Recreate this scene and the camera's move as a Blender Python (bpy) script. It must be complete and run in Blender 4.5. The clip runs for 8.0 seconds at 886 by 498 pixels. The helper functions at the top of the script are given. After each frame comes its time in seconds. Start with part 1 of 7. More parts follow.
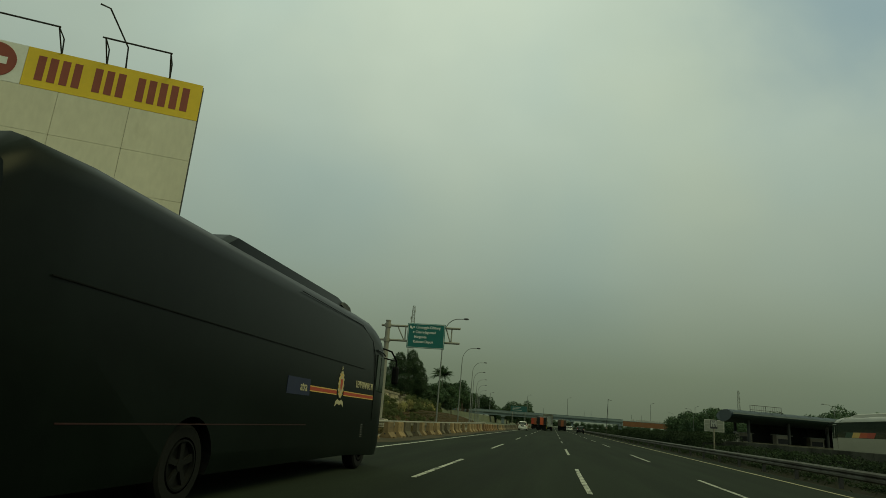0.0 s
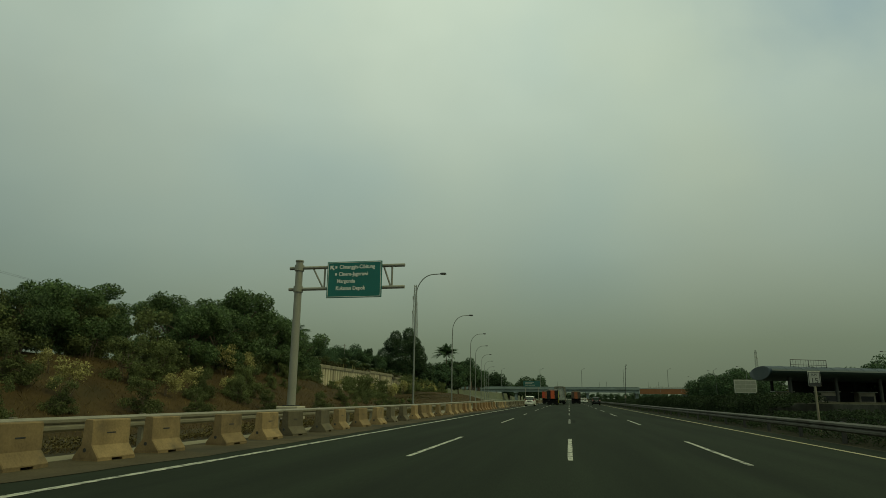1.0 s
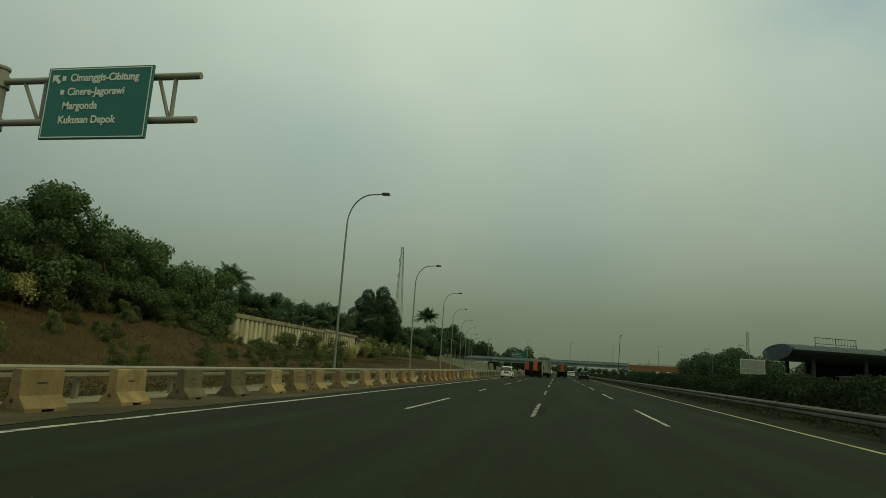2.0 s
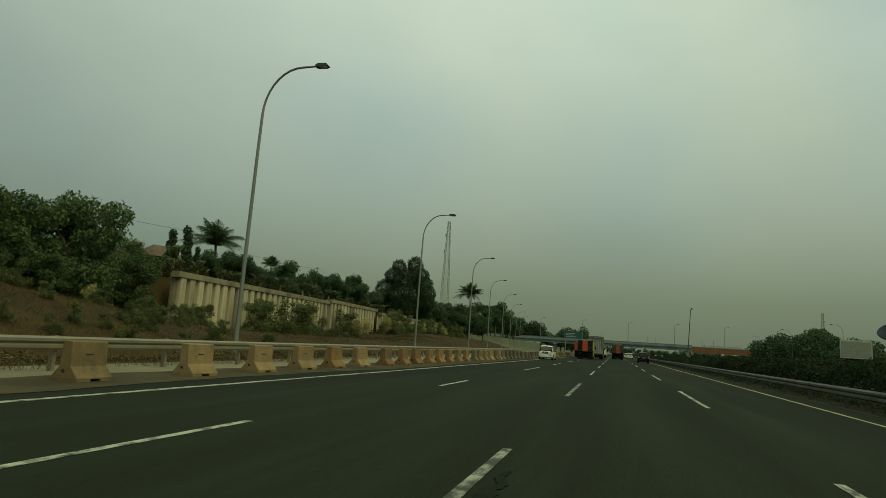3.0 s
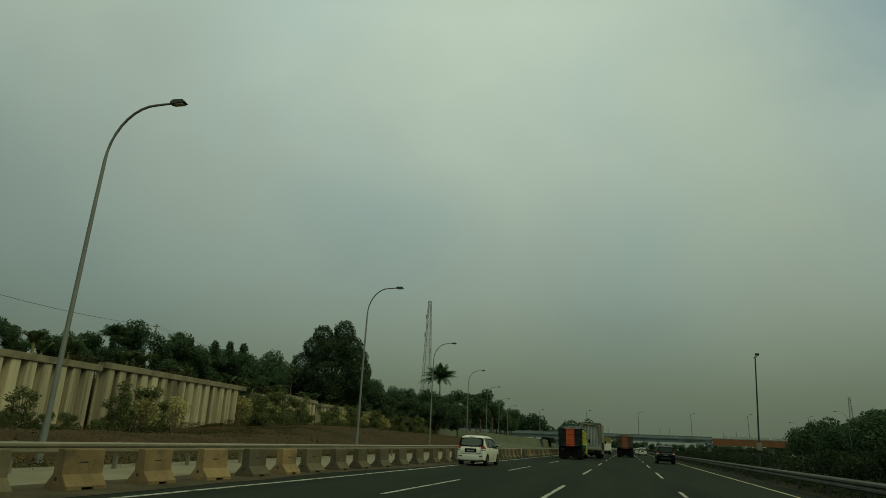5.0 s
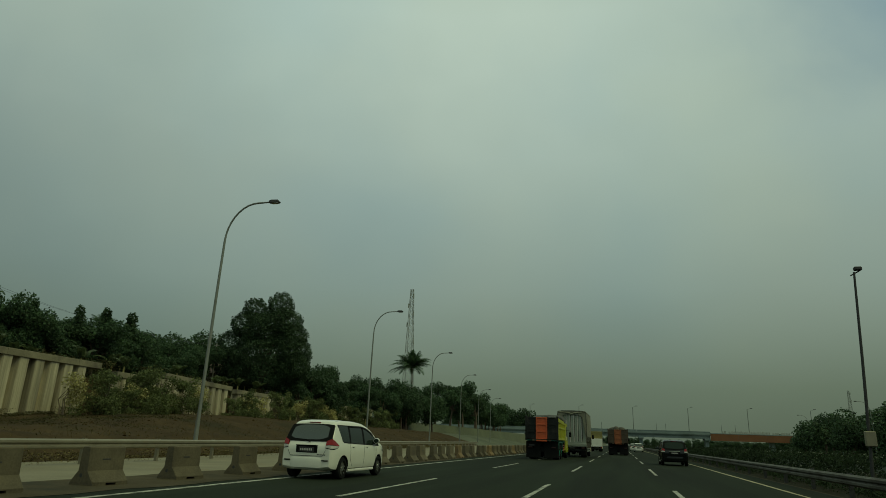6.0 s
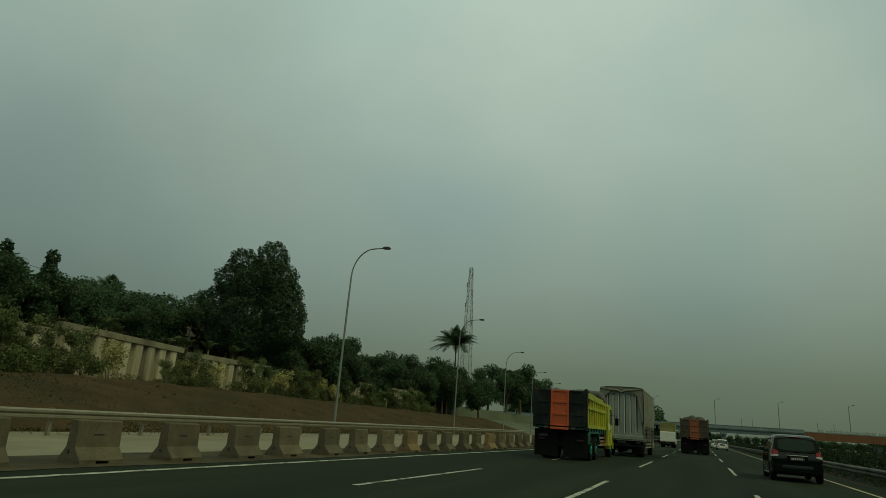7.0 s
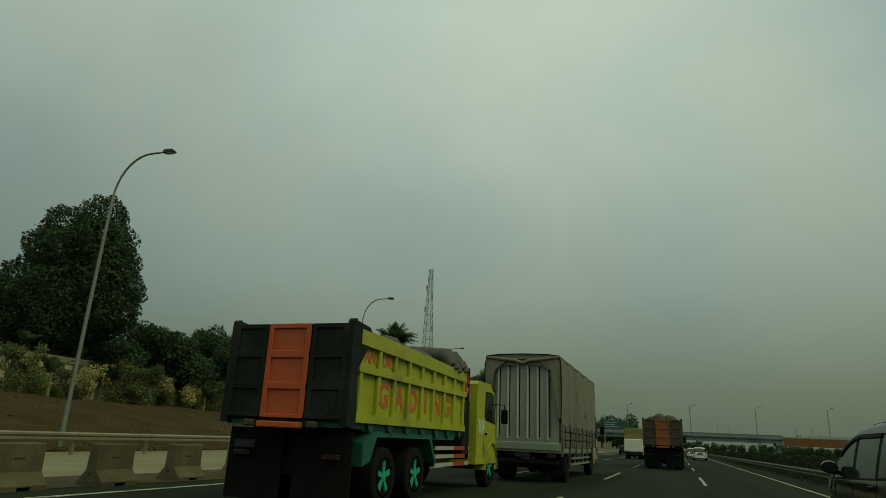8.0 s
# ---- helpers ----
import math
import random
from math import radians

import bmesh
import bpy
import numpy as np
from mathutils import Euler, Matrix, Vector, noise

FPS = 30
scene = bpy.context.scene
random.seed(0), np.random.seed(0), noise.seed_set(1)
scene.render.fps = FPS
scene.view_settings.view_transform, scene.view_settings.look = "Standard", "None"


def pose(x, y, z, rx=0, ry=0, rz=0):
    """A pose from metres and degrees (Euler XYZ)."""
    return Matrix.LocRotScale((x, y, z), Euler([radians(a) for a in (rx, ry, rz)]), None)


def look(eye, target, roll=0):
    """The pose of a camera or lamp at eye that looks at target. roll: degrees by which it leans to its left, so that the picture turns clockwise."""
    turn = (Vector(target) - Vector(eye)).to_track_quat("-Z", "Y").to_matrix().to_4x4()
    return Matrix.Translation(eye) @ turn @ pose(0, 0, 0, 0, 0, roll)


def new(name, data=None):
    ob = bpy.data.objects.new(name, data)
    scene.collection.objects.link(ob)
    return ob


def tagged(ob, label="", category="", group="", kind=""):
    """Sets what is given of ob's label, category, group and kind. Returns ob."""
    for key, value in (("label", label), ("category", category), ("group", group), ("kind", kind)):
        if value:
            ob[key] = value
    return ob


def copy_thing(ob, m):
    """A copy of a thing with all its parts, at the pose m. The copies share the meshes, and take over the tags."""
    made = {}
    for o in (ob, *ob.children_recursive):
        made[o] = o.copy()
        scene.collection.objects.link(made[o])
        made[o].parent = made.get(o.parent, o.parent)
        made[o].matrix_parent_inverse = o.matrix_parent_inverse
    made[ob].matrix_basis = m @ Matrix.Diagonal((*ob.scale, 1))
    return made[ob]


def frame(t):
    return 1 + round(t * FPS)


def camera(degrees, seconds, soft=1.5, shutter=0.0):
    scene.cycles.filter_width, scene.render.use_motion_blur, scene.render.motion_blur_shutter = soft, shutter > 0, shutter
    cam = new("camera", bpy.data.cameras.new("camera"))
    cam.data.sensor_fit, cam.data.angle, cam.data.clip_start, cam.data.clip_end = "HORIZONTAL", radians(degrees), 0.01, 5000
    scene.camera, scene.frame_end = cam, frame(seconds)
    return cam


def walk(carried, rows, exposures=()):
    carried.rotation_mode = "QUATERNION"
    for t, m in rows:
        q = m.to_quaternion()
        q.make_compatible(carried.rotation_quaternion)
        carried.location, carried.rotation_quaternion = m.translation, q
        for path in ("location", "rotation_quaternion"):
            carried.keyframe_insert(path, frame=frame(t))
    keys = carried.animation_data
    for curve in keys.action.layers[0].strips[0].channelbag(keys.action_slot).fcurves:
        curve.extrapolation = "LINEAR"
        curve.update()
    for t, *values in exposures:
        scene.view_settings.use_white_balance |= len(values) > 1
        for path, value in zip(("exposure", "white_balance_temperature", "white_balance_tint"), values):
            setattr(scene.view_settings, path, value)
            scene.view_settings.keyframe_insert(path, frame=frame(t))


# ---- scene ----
EXPOSURES = ((0.0, -0.05, 6620, 10.0), (0.5, -0.05, 6560, 10.0), (1.0, 0.02, 6600, 10.0), (2.5, 0.13, 6640, 11.0), (3.5, 0.18, 6640, 11.0), (4.0, -0.10, 6480, 10.0), (4.2, -0.12, 6470, 10.0),
             (5.5, -0.25, 6320, 9.5), (6.0, -0.26, 6180, 9.0), (6.5, -0.28, 6300, 9.5), (7.0, -0.26, 6240, 9.0), (7.5, -0.23, 6400, 10.0), (8.0, -0.18, 6430, 10.0))
cam = camera(70.04, 8.0, soft=0.55)
PATH = [
    (0.0, pose(-0.788, 0.000, 1.254, 104.905, -4.337, 9.525)),
    (0.5, pose(-0.357, 8.282, 1.234, 101.753, 0.363, 11.298)),
    (1.0, pose(-0.005, 16.858, 1.299, 103.223, -0.510, 10.970)),
    (2.5, pose(0.933, 42.874, 1.268, 98.905, -4.563, 10.781)),
    (3.0, pose(1.231, 51.973, 1.250, 98.392, -3.667, 15.029)),
    (3.5, pose(1.496, 61.477, 1.229, 99.687, -2.294, 17.853)),
    (4.0, pose(1.797, 71.144, 1.239, 103.992, -1.617, 14.398)),
    (5.5, pose(2.065, 99.941, 1.258, 107.011, -2.332, 15.846)),
    (6.0, pose(2.148, 109.845, 1.242, 106.673, -1.965, 15.035)),
    (6.5, pose(2.215, 119.764, 1.263, 106.804, -2.736, 15.807)),
    (7.0, pose(2.376, 129.548, 1.237, 105.323, -3.898, 21.387)),
    (7.5, pose(2.565, 139.201, 1.230, 105.473, -3.993, 21.658)),
    (8.0, pose(2.677, 149.319, 1.241, 106.647, -2.641, 19.472)),
]
walk(cam, PATH, EXPOSURES)

# ---- world, sun, exposure ----
world = bpy.data.worlds.new("world")
scene.world = world
world.use_nodes = True
wn, wl = world.node_tree.nodes, world.node_tree.links
wn.clear()
w_out = wn.new("ShaderNodeOutputWorld")
w_bg = wn.new("ShaderNodeBackground")
w_sky = wn.new("ShaderNodeTexSky")
w_sky.sky_type, w_sky.sun_disc = "NISHITA", False
w_sky.sun_elevation, w_sky.sun_rotation = radians(53), radians(134)
w_sky.air_density, w_sky.dust_density, w_sky.ozone_density = 1.0, 6.0, 1.0
w_co = wn.new("ShaderNodeTexCoord")
w_sep = wn.new("ShaderNodeSeparateXYZ")
w_ramp = wn.new("ShaderNodeValToRGB")
w_noise = wn.new("ShaderNodeTexNoise")
w_map = wn.new("ShaderNodeMapping")
w_map.inputs["Scale"].default_value = (1.0, 1.0, 1.5)
w_noise.inputs["Scale"].default_value, w_noise.inputs["Detail"].default_value = 1.5, 4.0
w_noise.inputs["Roughness"].default_value = 0.5
w_nr = wn.new("ShaderNodeMapRange")
w_nr.inputs["From Min"].default_value, w_nr.inputs["From Max"].default_value = 0.3, 0.7
w_nr.inputs["To Min"].default_value, w_nr.inputs["To Max"].default_value = 0.93, 1.07
w_mul = wn.new("ShaderNodeMix")
w_mul.data_type, w_mul.blend_type = "RGBA", "MULTIPLY"
w_mul.inputs["Factor"].default_value = 1.0
w_skys = wn.new("ShaderNodeMix")
w_skys.data_type, w_skys.blend_type = "RGBA", "MULTIPLY"
w_skys.inputs["Factor"].default_value = 1.0
w_skys.inputs[7].default_value = (0.06, 0.06, 0.06, 1)
w_mix = wn.new("ShaderNodeMix")
w_mix.data_type = "RGBA"
w_mix.inputs["Factor"].default_value = 0.93
for i, (at, col) in enumerate([(0.0, (0.124, 0.156, 0.100)), (0.08, (0.168, 0.215, 0.140)), (0.22, (0.299, 0.37, 0.284)),
                               (0.42, (0.434, 0.532, 0.43)), (0.60, (0.485, 0.592, 0.475)), (1.0, (0.30, 0.38, 0.22))]):
    el = w_ramp.color_ramp.elements
    e = el[i] if i < 2 else el.new(at)
    e.position, e.color = at, (*col, 1)
wl.new(w_co.outputs["Generated"], w_sep.inputs[0])
wl.new(w_sep.outputs["Z"], w_ramp.inputs["Fac"])
wl.new(w_co.outputs["Generated"], w_map.inputs["Vector"])
wl.new(w_map.outputs[0], w_noise.inputs["Vector"])
wl.new(w_noise.outputs["Fac"], w_nr.inputs["Value"])
w_noise2 = wn.new("ShaderNodeTexNoise")
w_noise2.inputs["Scale"].default_value, w_noise2.inputs["Detail"].default_value = 2.3, 3.0
w_map2 = wn.new("ShaderNodeMapping")
w_map2.inputs["Location"].default_value = (3.1, 0.4, 1.7)
wl.new(w_co.outputs["Generated"], w_map2.inputs["Vector"])
wl.new(w_map2.outputs[0], w_noise2.inputs["Vector"])
w_nr2 = wn.new("ShaderNodeMapRange")
w_nr2.inputs["From Min"].default_value, w_nr2.inputs["From Max"].default_value = 0.40, 0.72
w_tint = wn.new("ShaderNodeMix")
w_tint.data_type, w_tint.blend_type = "RGBA", "MULTIPLY"
w_tint.inputs[7].default_value = (0.88, 0.94, 1.01, 1)
wl.new(w_noise2.outputs["Fac"], w_nr2.inputs["Value"])
wl.new(w_nr2.outputs[0], w_tint.inputs["Factor"])
wl.new(w_ramp.outputs["Color"], w_tint.inputs[6])
# broad soft clouds: u runs across the way ahead and v upwards
w_rot = wn.new("ShaderNodeVectorRotate")
w_rot.rotation_type = "Z_AXIS"
w_rot.inputs["Angle"].default_value = radians(-14)
wl.new(w_co.outputs["Generated"], w_rot.inputs["Vector"])
w_dir = wn.new("ShaderNodeSeparateXYZ")
wl.new(w_rot.outputs[0], w_dir.inputs[0])


def w_math(op, a, b):
    m = wn.new("ShaderNodeMath")
    m.operation = op
    for i, v in enumerate((a, b)):
        if isinstance(v, float):
            m.inputs[i].default_value = v
        else:
            wl.new(v, m.inputs[i])
    return m.outputs[0]


w_ahead = w_math("MAXIMUM", w_dir.outputs["Y"], 0.2)
w_uv = wn.new("ShaderNodeCombineXYZ")
wl.new(w_math("DIVIDE", w_dir.outputs["X"], w_ahead), w_uv.inputs["X"])
wl.new(w_math("DIVIDE", w_dir.outputs["Z"], w_ahead), w_uv.inputs["Y"])
w_curl = wn.new("ShaderNodeTexNoise")
w_curl.inputs["Scale"].default_value, w_curl.inputs["Detail"].default_value = 3.2, 5.0
wl.new(w_uv.outputs[0], w_curl.inputs["Vector"])
w_shift = wn.new("ShaderNodeVectorMath")
w_shift.operation = "MULTIPLY_ADD"
w_shift.inputs[1].default_value = (0.30, 0.30, 0.0)
wl.new(w_curl.outputs["Color"], w_shift.inputs[0])
wl.new(w_uv.outputs[0], w_shift.inputs[2])


def cloud(colour, u, v, ru, rv, tint):
    """Brighten or dull the sky round one place with a soft ragged edge."""
    mp = wn.new("ShaderNodeMapping")
    mp.inputs["Location"].default_value = (-(u + 0.15) / ru, -(v + 0.15) / rv, 0)
    mp.inputs["Scale"].default_value = (1 / ru, 1 / rv, 0)
    wl.new(w_shift.outputs[0], mp.inputs["Vector"])
    g = wn.new("ShaderNodeTexGradient")
    g.gradient_type = "SPHERICAL"
    wl.new(mp.outputs[0], g.inputs["Vector"])
    r = wn.new("ShaderNodeMapRange")
    r.interpolation_type = "SMOOTHERSTEP"
    wl.new(g.outputs["Fac"], r.inputs["Value"])
    m = wn.new("ShaderNodeMix")
    m.data_type, m.blend_type = "RGBA", "MULTIPLY"
    m.clamp_result = False
    m.inputs[7].default_value = (*tint, 1)
    wl.new(r.outputs[0], m.inputs["Factor"])
    wl.new(colour, m.inputs[6])
    return m.outputs[2]


w_cloudy = w_tint.outputs[2]
for c in ((0.03, 0.86, 0.72, 0.60, (1.27, 1.24, 1.23)), (0.42, 0.50, 0.34, 0.42, (1.08, 1.05, 0.99)), (-0.95, 0.42, 0.80, 0.60, (0.78, 0.80, 0.82)),
          (0.82, 0.84, 0.44, 0.42, (0.60, 0.69, 0.86)), (-0.20, 0.32, 0.38, 0.22, (0.93, 0.96, 1.0))):
    w_cloudy = cloud(w_cloudy, *c)
wl.new(w_cloudy, w_mul.inputs[6])
wl.new(w_nr.outputs[0], w_mul.inputs[7])
wl.new(w_sky.outputs[0], w_skys.inputs[6])
wl.new(w_skys.outputs[2], w_mix.inputs[6])
wl.new(w_mul.outputs[2], w_mix.inputs[7])
wl.new(w_mix.outputs[2], w_bg.inputs["Color"])
w_bg.inputs["Strength"].default_value = 1.0
wl.new(w_bg.outputs[0], w_out.inputs["Surface"])

sun = new("sun", bpy.data.lights.new("sun", "SUN"))
sun.data.energy, sun.data.angle, sun.data.color = 1.0, radians(35), (0.88, 0.87, 0.36)
sun.matrix_world = look((56, -16, 76), (0, 0, 0))


# ---- materials ----
def material(name, base, rough=0.7, metal=0.0, vary=0.25, scale=3.0, fine=40.0, bump=0.15, stain=None, stain_at=0.55,
             island=0.0, obj=0.0, coat=0.0, spec=0.5, stretch=(1, 1, 1)):
    m = bpy.data.materials.new(name)
    m.use_nodes = True
    n, l = m.node_tree.nodes, m.node_tree.links
    p = n["Principled BSDF"]
    p.inputs["Roughness"].default_value, p.inputs["Metallic"].default_value = rough, metal
    p.inputs["Specular IOR Level"].default_value = spec
    p.inputs["Coat Weight"].default_value = coat
    co = n.new("ShaderNodeTexCoord")
    mp = n.new("ShaderNodeMapping")
    mp.inputs["Scale"].default_value = stretch
    l.new(co.outputs["Object"], mp.inputs["Vector"])
    if obj:
        oi, far = n.new("ShaderNodeObjectInfo"), n.new("ShaderNodeMath")
        far.operation = "MULTIPLY"
        far.inputs[1].default_value = 90.0
        l.new(oi.outputs["Random"], far.inputs[0])
        l.new(far.outputs[0], mp.inputs["Location"])
    big, small = n.new("ShaderNodeTexNoise"), n.new("ShaderNodeTexNoise")
    big.inputs["Scale"].default_value, big.inputs["Detail"].default_value = scale, 5.0
    small.inputs["Scale"].default_value, small.inputs["Detail"].default_value = fine, 3.0
    l.new(mp.outputs[0], big.inputs["Vector"])
    l.new(mp.outputs[0], small.inputs["Vector"])
    mixer = n.new("ShaderNodeMix")
    mixer.data_type = "RGBA"
    lo = [max(0, c * (1 - vary)) for c in base]
    hi = [min(1, c * (1 + vary)) for c in base]
    mixer.inputs[6].default_value, mixer.inputs[7].default_value = (*lo, 1), (*hi, 1)
    add = n.new("ShaderNodeMath")
    add.operation = "MULTIPLY_ADD"
    add.inputs[1].default_value = 0.4
    l.new(small.outputs["Fac"], add.inputs[0])
    sc = n.new("ShaderNodeMath")
    sc.operation = "MULTIPLY"
    sc.inputs[1].default_value = 0.6
    l.new(big.outputs["Fac"], sc.inputs[0])
    l.new(sc.outputs[0], add.inputs[2])
    rng = n.new("ShaderNodeMapRange")
    rng.inputs["From Min"].default_value, rng.inputs["From Max"].default_value = 0.33, 0.67
    l.new(add.outputs[0], rng.inputs["Value"])
    l.new(rng.outputs[0], mixer.inputs["Factor"])
    col = mixer.outputs[2]
    if stain:
        st = n.new("ShaderNodeMix")
        st.data_type = "RGBA"
        sn = n.new("ShaderNodeTexNoise")
        sn.inputs["Scale"].default_value, sn.inputs["Detail"].default_value = scale * 0.45, 6.0
        sn.inputs["Roughness"].default_value = 0.65
        l.new(mp.outputs[0], sn.inputs["Vector"])
        sr = n.new("ShaderNodeMapRange")
        sr.inputs["From Min"].default_value, sr.inputs["From Max"].default_value = stain_at, stain_at + 0.15
        l.new(sn.outputs["Fac"], sr.inputs["Value"])
        l.new(sr.outputs[0], st.inputs["Factor"])
        l.new(col, st.inputs[6])
        st.inputs[7].default_value = (*stain, 1)
        col = st.outputs[2]
    for amount, kind in ((island, "g"), (obj, "o")):
        if amount:
            src = n.new("ShaderNodeNewGeometry") if kind == "g" else n.new("ShaderNodeObjectInfo")
            r = n.new("ShaderNodeMapRange")
            r.inputs["To Min"].default_value, r.inputs["To Max"].default_value = 1 - amount, 1 + amount
            l.new(src.outputs["Random Per Island" if kind == "g" else "Random"], r.inputs["Value"])
            mm = n.new("ShaderNodeMix")
            mm.data_type, mm.blend_type = "RGBA", "MULTIPLY"
            mm.inputs["Factor"].default_value = 1.0
            l.new(col, mm.inputs[6])
            l.new(r.outputs[0], mm.inputs[7])
            col = mm.outputs[2]
    l.new(col, p.inputs["Base Color"])
    if bump:
        b = n.new("ShaderNodeBump")
        b.inputs["Strength"].default_value, b.inputs["Distance"].default_value = bump, 0.02
        l.new(add.outputs[0], b.inputs["Height"])
        l.new(b.outputs[0], p.inputs["Normal"])
    return m


def leafy(m, share=0.35):
    """Let some of the light pass through a leaf."""
    n, l = m.node_tree.nodes, m.node_tree.links
    p = n["Principled BSDF"]
    t, mx = n.new("ShaderNodeBsdfTranslucent"), n.new("ShaderNodeMixShader")
    l.new(p.inputs["Base Color"].links[0].from_socket, t.inputs["Color"])
    mx.inputs[0].default_value = share
    l.new(p.outputs[0], mx.inputs[1])
    l.new(t.outputs[0], mx.inputs[2])
    l.new(mx.outputs[0], n["Material Output"].inputs["Surface"])


